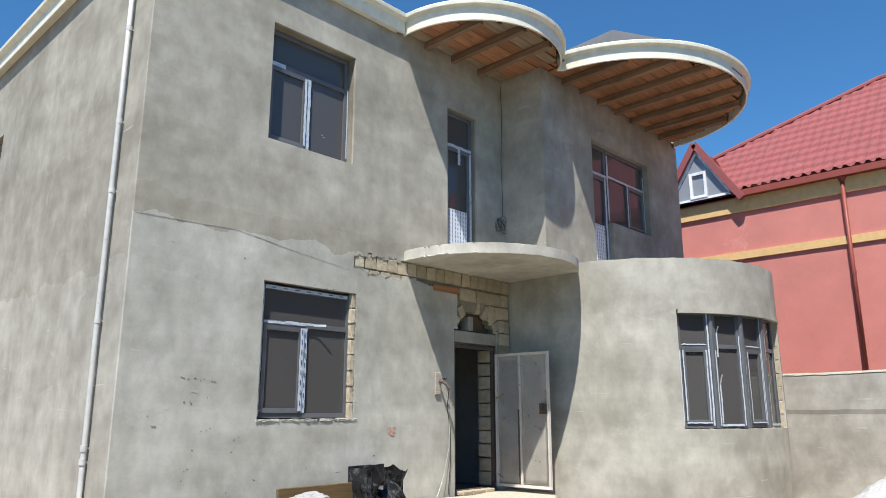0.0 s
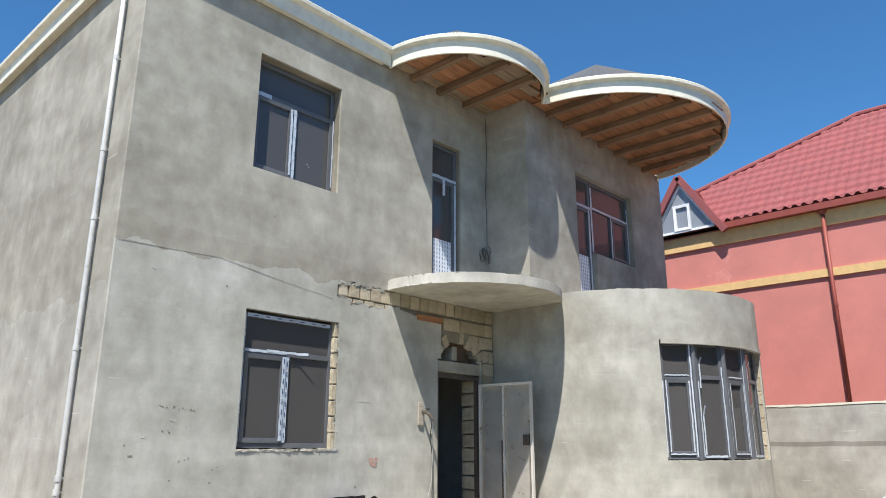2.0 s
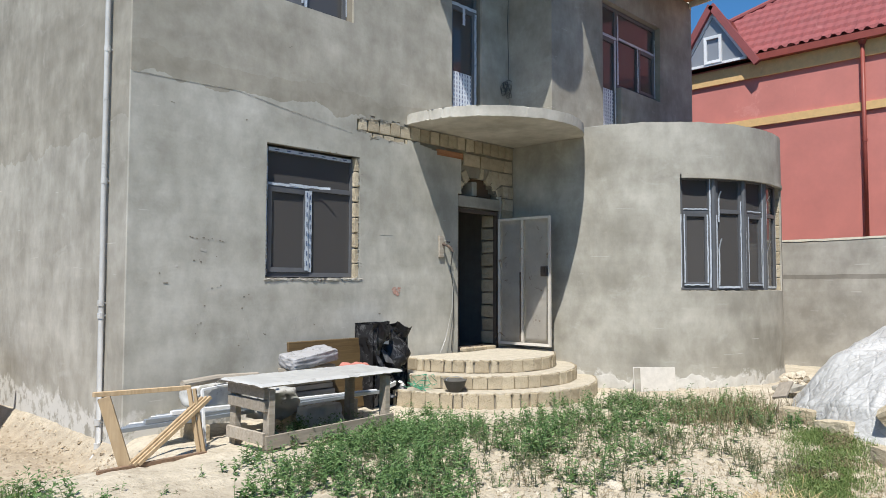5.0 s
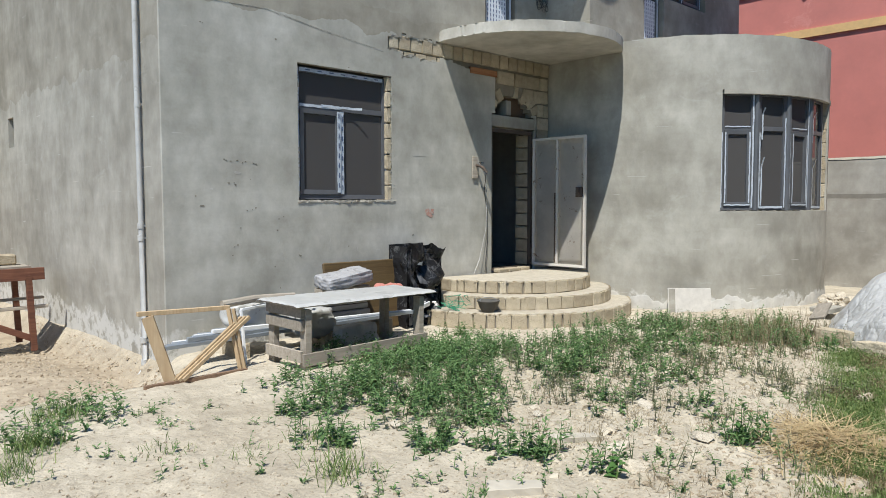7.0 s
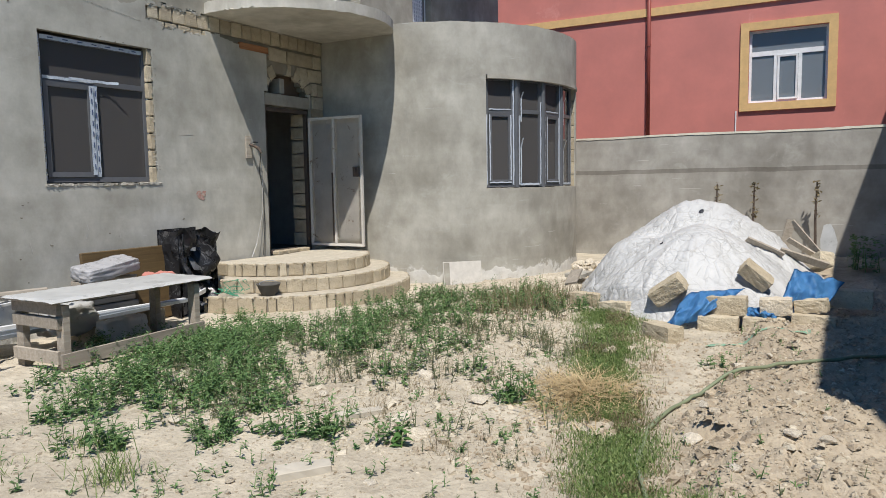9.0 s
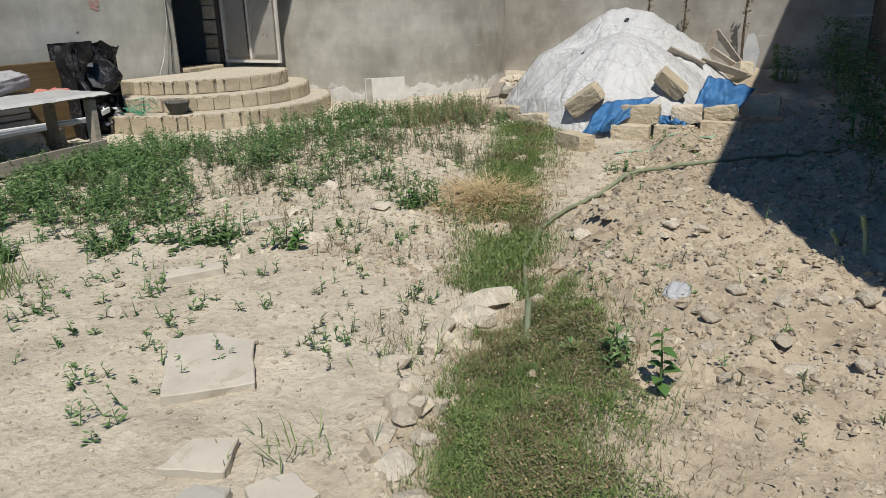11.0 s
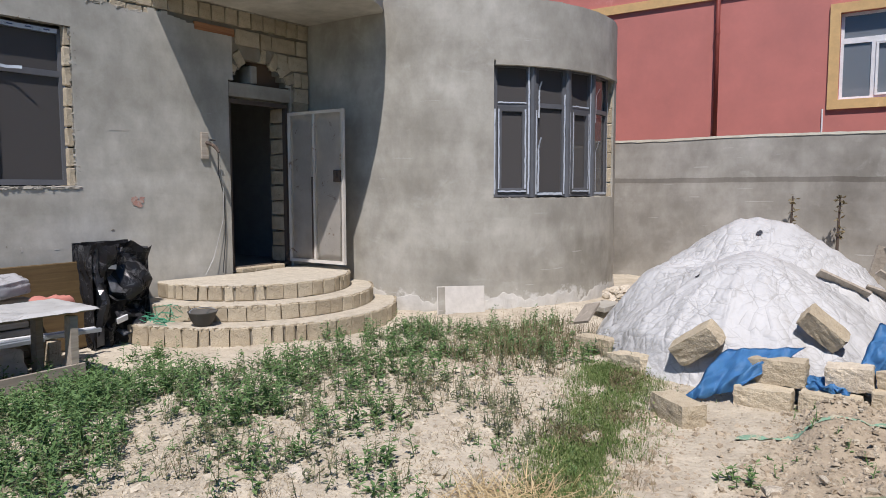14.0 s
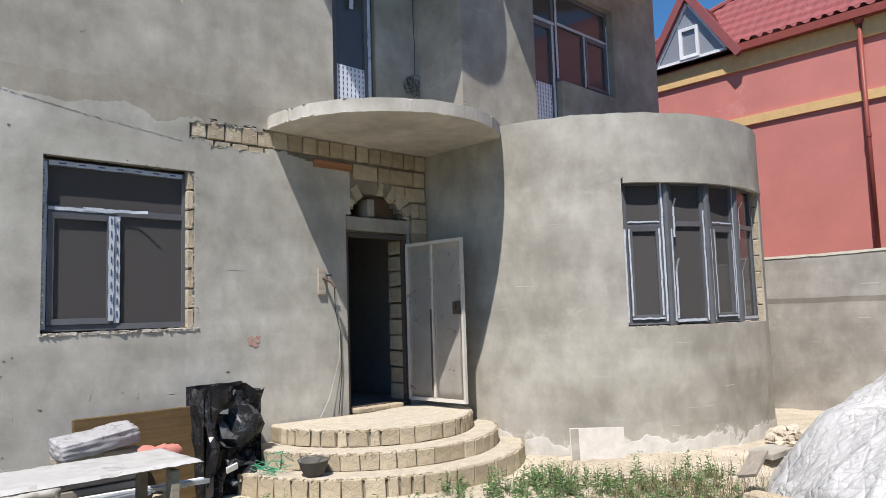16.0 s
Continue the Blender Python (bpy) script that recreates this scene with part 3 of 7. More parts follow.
prism(bm, [(max(-0.08, min(11.05, x + 0.1 * (5.6 - x) / math.hypot(5.6 - x, 3 - y))), y + 0.1 * (3 - y) / math.hypot(5.6 - x, 3 - y)) for x, y in EAVE], ROOFZ + 0.15, ROOFZ + 0.2)
part("roof_deck", bm, M_PLANK, house)
# Dark corrugated roofs: a low hip over the house and a cone over each round eave.
bm = bmesh.new()
apex = [bm.verts.new((7.4, 3.6, 8.3)), bm.verts.new((3.6, 3.6, 8.3))]
low = [bm.verts.new(p) for p in ((-0.05, 7.8, 7.46), (-0.05, -0.03, 7.46), (11.0, -0.03, 7.46), (11.0, 7.8, 7.46))]
for q in ((low[0], low[1], apex[1]), (low[1], low[2], apex[0], apex[1]), (low[2], low[3], apex[0]), (low[3], low[0], apex[1], apex[0])):
    bm.faces.new(q)
part("roof", bm, M_DARKROOF, house, "dark corrugated sheet roof")
for cx, cy, r, top in ((8.58, -0.84, 2.28, 9.02), (5.18, -0.13, 1.44, 8.5)):
    bm = bmesh.new()
    tip = bm.verts.new((cx, cy, top))
    ring = []
    for k in range(144):
        a = 2 * math.pi * k / 144
        rr = r + 0.02 * (k % 2)
        ring.append(bm.verts.new((cx + rr * math.cos(a), cy + rr * math.sin(a), 7.47 + 0.035 * (k % 2))))
    for k in range(144):
        bm.faces.new((ring[k], ring[(k + 1) % 144], tip))
    part("roof", bm, M_DARKROOF, house, "dark corrugated conical roof")

# Floors and dim rooms inside.
bm = bmesh.new()
box(bm, 0.34, 10.66, 0.34, 7.4, 3.72, 3.9)
box(bm, 0.34, 10.66, 0.34, 7.4, 0.35, 0.52)
box(bm, 6.52, 10.66, -0.5, 0.34, 3.91, 3.95)
part("floor_slab", bm, M_INSIDE, house)
for b in ((3.7, 3.85, 0.34, 4.19, 0.53, 3.71), (0.34, 10.66, 4.2, 4.35, 0.53, 3.71), (0.34, 10.66, 4.2, 4.35, 3.91, 7.29), (6.5, 6.65, 0.34, 4.19, 0.53, 3.71)):
    bm = bmesh.new()
    box(bm, *b)
    part("partition", bm, M_INSIDE, house)


# ---- windows and doors of the house ----
def rim(bm, u0, u1, z0, z1, w, y0, y1):
    """A rectangular frame of four mitred bars."""
    o = [(u0, z0), (u1, z0), (u1, z1), (u0, z1)]
    i = [(u0 + w, z0 + w), (u1 - w, z0 + w), (u1 - w, z1 - w), (u0 + w, z1 - w)]
    vo = [[bm.verts.new((u, y, z)) for u, z in o] for y in (y0, y1)]
    vi = [[bm.verts.new((u, y + (0.006 if y == y0 else 0), z)) for u, z in i] for y in (y0, y1)]
    for k in range(4):
        n = (k + 1) % 4
        bm.faces.new((vo[0][k], vo[0][n], vi[0][n], vi[0][k]))
        bm.faces.new((vo[1][k], vi[1][k], vi[1][n], vo[1][n]))
        bm.faces.new((vo[0][k], vo[1][k], vo[1][n], vo[0][n]))
        bm.faces.new((vi[0][k], vi[0][n], vi[1][n], vi[1][k]))


def pane(u0, u1, z0, z1, y, m, parent, mat=None, name="pane"):
    bm = bmesh.new()
    box(bm, u0, u1, y, y + 0.006, z0, z1, m)
    ob = part(name, bm, mat or M_GLASS, parent)
    ob.visible_shadow = False
    return ob


def put_bm(bm, m):
    bmesh.ops.transform(bm, matrix=m, verts=bm.verts[:])
    return bm


def strip(m, parent, u0, u1, z0, z1, y, seed, peel=False):
    """Protective film on a profile: a thin strip with printed dashes, uneven along its edge."""
    r = random.Random(seed)
    bm = bmesh.new()
    long_z = z1 - z0 > u1 - u0
    n = 14
    rows = []
    for k in range(n + 1):
        f = k / n
        j = r.uniform(-0.004, 0.004)
        out = y - 0.003 - r.uniform(0, 0.004) - (0.05 * max(0, f - 0.8) / 0.2 if peel else 0)
        if long_z:
            z = z0 + (z1 - z0) * f
            rows.append((bm.verts.new((u0 + j, out, z)), bm.verts.new((u1 + j, out, z))))
        else:
            u = u0 + (u1 - u0) * f
            rows.append((bm.verts.new((u, out, z0 + j)), bm.verts.new((u, out, z1 + j))))
    for a, b in zip(rows, rows[1:]):
        bm.faces.new((a[0], a[1], b[1], b[0]))
    film = part("film", put_bm(bm, m), M_FILM, parent, "pale blue peeling protective film")
    return film


def dash(m, parent, u, z, y, w, h):
    bm = bmesh.new()
    box(bm, u - w / 2, u + w / 2, y - 0.0095, y - 0.0085, z - h / 2, z + h / 2, m)
    part("print", bm, M_PRINT, parent, "small dark blue printed mark")


M_PRINT = paint("film_print", (0.06, 0.09, 0.2), None, 0.5)


def window(m, w, h, transom, mull=None, sash="left", films=(), seed=1, mat=None, glass_mat=None, name="window", label=""):
    """A profile window on a local frame: x along the wall, y inwards, z up."""
    mat = mat or M_FRAME
    bm = bmesh.new()
    rim(bm, 0, w, 0, h, 0.055, 0, 0.06)
    box(bm, 0.055, w - 0.055, 0.004, 0.056, transom - 0.03, transom + 0.03)
    if mull:
        box(bm, mull - 0.03, mull + 0.03, 0.004, 0.056, 0.055, transom - 0.03)
    frame_ob = part(name, put_bm(bm, m), mat, house, label)
    gm = glass_mat
    pane(0.055, w - 0.055, transom + 0.03, h - 0.055, 0.03, m, frame_ob, gm)
    cells = [(0.055, mull - 0.03), (mull + 0.03, w - 0.055)] if mull else [(0.055, w - 0.055)]
    for k, (a, b) in enumerate(cells):
        z0, z1 = 0.055, transom - 0.03
        if (sash == "left" and k == 0) or (sash == "right" and k == len(cells) - 1 and mull) or sash == "all":
            bm = bmesh.new()
            rim(bm, a + 0.002, b - 0.002, z0 + 0.002, z1 - 0.002, 0.055, -0.012, 0.05)
            s = part("sash", put_bm(bm, m), mat, frame_ob)
            pane(a + 0.057, b - 0.057, z0 + 0.057, z1 - 0.057, 0.022, m, s, gm)
        else:
            pane(a, b, z0, z1, 0.03, m, frame_ob, gm)
    for k, f in enumerate(films):
        strip(m, frame_ob, *f[:5], seed * 10 + k, f[5] if len(f) > 5 else False)
    return frame_ob


# Lower window: dark profile with blue-white film, ragged opening, blocks bare in one reveal.
m = pose(LW[0] + 0.004, 0.07, LW[2] + 0.02)
W, H = LW[1] - LW[0] - 0.045, LW[3] - LW[2] - 0.05
w1 = window(m, W, H, 1.1, 0.66, "left", [(0.004, 0.05, 0.02, H - 0.02, 0), (0.06, W - 0.06, H - 0.05, H - 0.006, 0), (0.06, 0.64, 1.09, 1.12, 0), (0.575, 0.625, 0.08, 1.06, -0.014), (0.635, 0.685, 0.06, 1.07, 0.002), (0.35, 0.92, 1.1, 1.128, -0.01, True), (W - 0.018, W - 0.002, 0.25, 1.15, -0.002)], 1, label="dark tinted window with peeling blue film")
for z in np.arange(0.14, 1.05, 0.12):
    dash(m, w1, 0.66, z, 0.0, 0.012, 0.06)
    dash(m, w1, 0.6, z + 0.03, -0.016, 0.012, 0.06)
for k in range(7):
    bm = bmesh.new()
    box(bm, 0.14 + 0.17 * k, 0.2 + 0.17 * k, -0.0095, -0.0085, H - 0.034, H - 0.022, m)
    part("print", bm, M_PRINT, w1)
m = pose(UW[0] + 0.01, 0.15, UW[2] + 0.01)
W, H = UW[1] - UW[0] - 0.02, UW[3] - UW[2] - 0.02
window(m, W, H, 1.08, 0.66, "left", [(0.585, 0.62, 0.09, 1.02, -0.014), (0.64, 0.69, 0.06, 1.04, 0.002), (0.06, 0.28, 1.05, 1.105, 0), (0.05, 0.62, 0.01, 0.04, 0), (W - 0.02, W, 0.1, 1.1, -0.01, False)], 2, label="dark tinted upper window with strips of film")
m = pose(BALC[0] + 0.01, 0.1, BALC[2] + 0.005)
W, H = BALC[1] - BALC[0] - 0.02, BALC[3] - BALC[2] - 0.01
b1 = window(m, W, H, 1.9, None, "all", [(0.01, W - 0.01, 1.88, 1.93, -0.002), (W - 0.07, W - 0.02, 0.4, 1.85, -0.015), (0.3, 0.36, 1.6, 1.88, -0.03)], 3, name="door", label="dark glazed balcony door with film")


def panel(m, parent, u0, u1, z0, z1, y):
    bm = bevbox(u0, u1, y, y + 0.02, z0, z1, 0.004, m)
    p = part("panel", bm, M_FILM2, parent, "white door panel with printed film")
    bm = bmesh.new()
    n, rows = int((u1 - u0) / 0.055), int((z1 - z0) / 0.062)
    for i in range(n):
        for k in range(rows):
            u, z = u0 + (i + 0.5) * (u1 - u0) / n, z0 + (k + 0.5) * (z1 - z0) / rows
            box(bm, u - 0.007, u + 0.007, y - 0.004, y - 0.002, z - 0.02, z + 0.02, m)
    marks = part("print", bm, M_PRINT, p, "rows of small dark blue printed marks")
    marks["kind"] = "stuff"


M_FILM2 = paint("white_printed_film", (0.7, 0.73, 0.78), None, 0.4)
panel(m, b1, 0.115, W - 0.115, 0.12, 0.86, 0.0)
m = pose(7.6, -0.74, 4.0)
b2 = window(m, 0.6, 2.44, 1.88, None, "all", [(0.0, 0.6, 1.87, 1.92, -0.002), (0.5, 0.55, 0.2, 1.85, -0.015)], 4, name="door", label="glazed balcony door with film on its foot")
panel(m, b2, 0.115, 0.485, 0.12, 0.95, 0.0)
m = pose(8.22, -0.74, 5.03)
window(m, 1.41, 1.41, 0.9, 0.74, "right", [(0.06, 1.35, 0.88, 0.92, 0), (0.72, 0.76, 0.06, 0.87, -0.001), (0.0, 0.05, 0.06, 1.3, 0), (1.36, 1.4, 0.06, 1.2, 0)], 5, label="upper window beside the balcony door")
# Four flat panes round the bay, with dark posts between them.
angs = [224.3, 238.4, 252.4, 266.2, 281.9]
RW = BOWR - 0.075
for k in range(4):
    a0, a1 = radians(angs[k] + 0.8), radians(angs[k + 1] - 0.8)
    p0 = Vector((BOW[0] + RW * math.cos(a0), BOW[1] + RW * math.sin(a0), BAYW[2] + 0.02))
    p1 = Vector((BOW[0] + RW * math.cos(a1), BOW[1] + RW * math.sin(a1), BAYW[2] + 0.02))
    w = (p1 - p0).length
    ang = math.degrees(math.atan2(p1.y - p0.y, p1.x - p0.x))
    m = pose(*p0, 0, 0, ang)
    H = BAYW[3] - BAYW[2] - 0.04
    fl = [(0.006, 0.03, 0.03, 1.1, -0.002), (w - 0.035, w - 0.012, 0.03, H - 0.35 * (k % 2), -0.002), (0.03, w - 0.03, H - 0.03, H - 0.016, -0.002)]
    if k in (0, 2):
        fl += [(0.06, 0.078, 0.1, 1.1, -0.015), (w - 0.085, w - 0.065, 0.1, 1.1, -0.015), (0.06, w - 0.06, 0.06, 0.078, -0.015), (0.06, w - 0.06, 1.175, 1.19, -0.002)]
    else:
        fl += [(0.03, 0.055, 0.06, 0.75, -0.02, True), (0.03, w - 0.06, 0.02, 0.05, -0.008), (0.04, 0.065, 1.0, 1.45, -0.012, True)]
    window(m, w, H, 1.16, None, "all" if k in (0, 2) else "none", fl, 20 + k, label="narrow pane of the bay window, film peeling")
for k in range(1, 4):
    a = radians(angs[k])
    bm = bmesh.new()
    tube(bm, [(BOW[0] + (RW + 0.0) * math.cos(a), BOW[1] + RW * math.sin(a), z) for z in (BAYW[2] + 0.01, BAYW[3] - 0.01)], 0.042, 8)
    part("post", bm, M_FRAME, house)

# Rough edges round the openings: crumbs of mortar along head and sill.
def crumbs(name, pts, size, mat, parent, seed, count):
    r = random.Random(seed)
    bm = bmesh.new()
    for _ in range(count):
        k = r.randrange(len(pts) - 1)
        p = Vector(pts[k]).lerp(Vector(pts[k + 1]), r.random())
        sx, sy, sz = (size * r.uniform(0.5, 1.5) for _ in range(3))
        mm = Matrix.Translation(p) @ Euler((r.uniform(-0.4, 0.4), r.uniform(-0.18, 0.18), r.uniform(-0.3, 0.3))).to_matrix().to_4x4()
        vs = box(bm, -sx * 1.6, sx * 1.6, -sy * 0.2, sy * 0.2, -sz * 0.6, sz * 0.6, mm)
        for v in vs:
            v.co += Vector((r.uniform(-1, 1), r.uniform(-1, 1), r.uniform(-1, 1))) * size * 0.3
    ob = part(name, bm, mat, parent)
    ob["kind"] = "stuff"


x0, x1, z0, z1 = LW
crumbs("mortar_edge", [(x0 - 0.01, 0.02, z1 + 0.012), (x1 + 0.02, 0.02, z1 + 0.005)], 0.022, M_MORTAR, house, 5, 110)
crumbs("mortar_edge", [(x0 - 0.01, 0.0, z0 - 0.01), (x1 + 0.02, 0.0, z0 - 0.005)], 0.018, M_CONC, house, 6, 110)
crumbs("mortar_edge", [(x1 + 0.012, 0.01, z0), (x1 + 0.012, 0.01, z1)], 0.016, M_CONC, house, 7, 80)
crumbs("mortar_edge", [(x0 - 0.004, 0.015, z0), (x0 - 0.004, 0.015, z1)], 0.012, M_CONC, house, 8, 70)
arcpts = [bay(BAYW[0] + (BAYW[1] - BAYW[0]) * k / 12, 0.02, BAYW[2] - 0.006) for k in range(13)]
crumbs("mortar_edge", arcpts, 0.016, M_CONC, house, 9, 140)
crumbs("mortar_edge", [bay(BAYW[0] + (BAYW[1] - BAYW[0]) * k / 12, 0.02, BAYW[3] + 0.002) for k in range(13)], 0.012, M_MORTAR, house, 10, 80)
edge = [(h[0], 0.01, h[2]) for h in BARE[:12]]
crumbs("plaster_edge", edge, 0.02, M_CONC, house, 11, 60)
crumbs("plaster_edge", [(h[0], 0.01, h[3]) for h in BARE[:12]], 0.018, M_CONC, house, 12, 50)
crumbs("plaster_edge", [(h[0], 0.012, h[2]) for h in BARE[12:26]], 0.014, M_MORTAR, house, 13, 50)
crumbs("plaster_edge", [(0.02, -0.003, 3.7), (0.5, -0.003, 3.71), (1.2, -0.003, 3.73), (1.9, -0.003, 3.62), (2.85, -0.003, 3.5)], 0.004, M_CONC, house, 14, 260)

# Concrete lintel and stub over the entrance, timber in the masonry.
part("lintel", bevbox(4.885, 5.93, 0.012, 0.2, 2.71, 2.88, 0.008), M_CONC, house, "rough concrete lintel")
part("lintel_stub", bevbox(5.25, 5.36, 0.05, 0.25, 2.9, 3.12, 0.01), M_CONC, house)
part("arch_infill", bevbox(5.27, 5.86, 0.15, 0.18, 2.885, 3.2, 0.004), M_CARD, house, "brown board closing half of the arch")
part("timber", bevbox(4.42, 4.98, -0.012, 0.03, 3.42, 3.51, 0.006), M_PLANK, house, "reddish timber set in the masonry")

# Entrance: rusty frame, steel leaf swung open to the yard.
bm = bmesh.new()
box(bm, 4.88, 4.92, 0.03, 0.09, 0.56, 2.68)
box(bm, 5.79, 5.83, 0.03, 0.09, 0.56, 2.68)
box(bm, 4.92, 5.79, 0.03, 0.09, 2.63, 2.68)
box(bm, 4.92, 5.79, 0.03, 0.09, 0.555, 0.6)
part("door_frame", bm, M_RUST, house, "rusty steel door frame")
leaf_m = pose(5.81, -0.01, 0.61, 0, 0, -88.5)
W, H = 0.98, 1.96
bm = bmesh.new()
rim(bm, 0, W, 0, H, 0.04, -0.02, 0.02)
box(bm, W * 0.46, W * 0.46 + 0.035, -0.018, 0.018, 0.04, H - 0.04)
door = part("door", put_bm(bm, leaf_m), M_DOOR, house, "pale painted steel door, rusting, open")
for a, b in ((0.04, W * 0.46), (W * 0.46 + 0.035, W - 0.04)):
    bm = bmesh.new()
    r3 = random.Random(int(a * 100))
    nx, nz = 8, 20
    g = [[bm.verts.new((a + (b - a) * i / nx, 0.004 + 0.004 * math.sin(3 * i / nx + k * 0.5) + r3.uniform(-0.0015, 0.0015), 0.04 + (H - 0.08) * k / nz)) for i in range(nx + 1)] for k in range(nz + 1)]
    for i in range(nx):
        for k in range(nz):
            bm.faces.new((g[k][i], g[k][i + 1], g[k + 1][i + 1], g[k + 1][i]))
    bmesh.ops.solidify(bm, geom=bm.faces[:], thickness=0.003)
    part("sheet", put_bm(bm, leaf_m), M_DOOR, door, "", True)
part("rust_strip", bevbox(W * 0.46 - 0.03, W * 0.46 - 0.002, -0.022, 0.02, 0.06, 1.12, 0.003, leaf_m), M_RUST, door, "rust-stained edge strip")
part("lock_plate", bevbox(0.82, 0.93, -0.035, 0.03, 1.05, 1.2, 0.004, leaf_m), M_RUST, door, "rusty lock box")
part("handle", bevbox(0.86, 0.89, -0.06, -0.03, 1.1, 1.19, 0.004, leaf_m), M_RUST, door)
for z in (0.25, 1.7):
    bm = bmesh.new()
    tube(bm, [leaf_m @ Vector((-0.008, -0.01, z)), leaf_m @ Vector((-0.008, -0.01, z + 0.12))], 0.014, 8)
    part("hinge", bm, M_RUST, door)

# Poles leaning in the dark hall behind the door.
pole = thing("leaning_pole", "grey metal pole leaning in the dark hall", "pole")
bm = bmesh.new()
tube(bm, [(5.2, 0.5, 0.53), (5.55, 0.95, 2.6)], 0.025, 8)
part("rod", bm, M_STEEL, pole)

# ---- steps of limestone blocks ----
STEP = (5.0, -0.2)
stairs = thing("entrance_steps", "three curved steps of pale limestone blocks", "steps")
for k, (r, z0, z1) in enumerate(((1.78, -0.1, 0.2), (1.49, 0.15, 0.37), (1.2, 0.33, 0.545))):
    bm = bmesh.new()
    pts = [(STEP[0] + (r - 0.028) * math.cos(radians(a)), STEP[1] + (r - 0.028) * math.sin(radians(a))) for a in range(160, 381, 4)]
    pts = [(min(x, 6.5), min(y, -0.004)) for x, y in pts]
    prism(bm, pts + [(6.5, -0.004)], z0, z1 - 0.02)
    part("fill", bm, M_MORTAR, stairs, "dusty mortar fill")
    bm = bmesh.new()
    n = 110
    inner, outer, low = [], [], []
    for i in range(n + 1):
        a = radians(165 + 210 * i / n)
        j = 0.01 * noise.noise(Vector((i * 0.35, k * 7.0, 0))) + 0.005 * rng.uniform(-1, 1) - 0.016
        x, y = STEP[0] + (r + j) * math.cos(a), STEP[1] + (r + j) * math.sin(a)
        zz = z1 + 0.003 * noise.noise(Vector((i * 0.5, k * 3.0, 5)))
        outer.append(bm.verts.new((x, min(y, -0.002), zz - 0.012)))
        inner.append(bm.verts.new((STEP[0] + (r - 0.03) * math.cos(a), min(STEP[1] + (r - 0.03) * math.sin(a), -0.002), zz)))
        low.append(bm.verts.new((x, min(y, -0.002), zz - 0.03)))
    mid = bm.verts.new((STEP[0], STEP[1], z1 + 0.004))
    for i in range(n):
        bm.faces.new((outer[i], outer[i + 1], inner[i + 1], inner[i]))
        bm.faces.new((low[i], low[i + 1], outer[i + 1], outer[i]))
        bm.faces.new((inner[i], inner[i + 1], mid))
    part("tread", bm, M_TREAD, stairs, "worn dusty tread")
    crumbs("chip", [(STEP[0] + (r - 0.012) * math.cos(radians(a)), STEP[1] + (r - 0.012) * math.sin(radians(a)), z1 - 0.012) for a in range(188, 352, 3)], 0.013, M_BLOCK, stairs, 80 + k, 150)
# Loose threshold stones.
for x, w in ((4.9, 0.2), (5.12, 0.26), (5.4, 0.2)):
    part("threshold_stone", bevbox(x, x + w, -0.14 + 0.02 * w, -0.01, 0.535, 0.6, 0.012), M_BLOCK, stairs)

# Pale crumbling salt crust along the foot of the bay.
bm = bmesh.new()
low_v, top_v = None, None
for k in range(220):
    u = 0.9 + 0.022 * k
    top = 0.2 + 0.24 * noise.noise(Vector((u * 2.3, 1.0, 0))) + 0.08 * noise.noise(Vector((u * 9, 4.0, 0)))
    top = max(0.0, top)
    col = [bm.verts.new(bay(u, -o * (1 + abs(noise.noise(Vector((u * 7, z * 9, 2))))), z)) for z, o in ((-0.2, 0.014), (0.35 * top, 0.011), (0.7 * top, 0.007), (top - 0.012, 0.0025))] + [bm.verts.new(bay(u, 0.003, top))]
    if low_v:
        for q in range(4):
            bm.faces.new((low_v[q], col[q], col[q + 1], low_v[q + 1]))
    low_v = col
part("salt_crust", bm, M_SALT, house, "white crumbling salt crust at the foot")

# ---- downpipe, tap, cable ----
pipe = thing("downpipe", "pale round downpipe on the house corner", "downpipe")
PX, PY = -0.045, 0.5
bm = bmesh.new()
tube(bm, [(PX - 0.012, PY, 7.25), (PX - 0.008, PY, 4.8), (PX - 0.008, PY, 2.6), (PX, PY, 1.3), (PX, PY, -0.16), (PX - 0.02, PY - 0.03, -0.21), (PX - 0.1, PY - 0.12, -0.25)], 0.027, 14)
part("pipe", bm, M_PIPE, pipe, "", True)
for z in (5.95, 4.82, 4.02, 2.61, 1.33, 1.2, 0.1, -0.14):
    bm = bmesh.new()
    tube(bm, [(PX - 0.005, PY, z - 0.03), (PX - 0.005, PY, z + 0.03)], 0.033, 14)
    part("collar", bm, M_PIPE, pipe)
    bm = bmesh.new()
    box(bm, PX + 0.02, 0.0, PY - 0.006, PY + 0.006, z - 0.01, z + 0.01)
    part("bracket", bm, M_PIPE, pipe)

tap = thing("wall_tap", "water tap on a board beside the entrance", "tap")
part("board", bevbox(4.45, 4.55, -0.03, -0.002, 1.93, 2.24, 0.004), M_GREYWOOD, tap, "weathered board")
bm = bmesh.new()
tube(bm, [(4.52, -0.02, 2.12), (4.53, -0.1, 2.1), (4.55, -0.15, 2.07), (4.56, -0.2, 2.0)], [0.02, 0.02, 0.024, 0.014], 10)
part("spout", bm, M_RUST, tap)
bm = bmesh.new()
tube(bm, [(4.5, -0.11, 2.15), (4.58, -0.11, 2.15)], 0.011, 8)
part("handle", bm, M_BLACK, tap)
bm = bmesh.new()
tube(bm, [(4.555, -0.19, 2.0), (4.66, -0.05, 1.75), (4.75, -0.02, 1.5), (4.76, -0.02, 1.0), (4.7, -0.03, 0.56)], 0.006, 6)
part("cord", bm, M_CABLE, tap)
bm = bmesh.new()
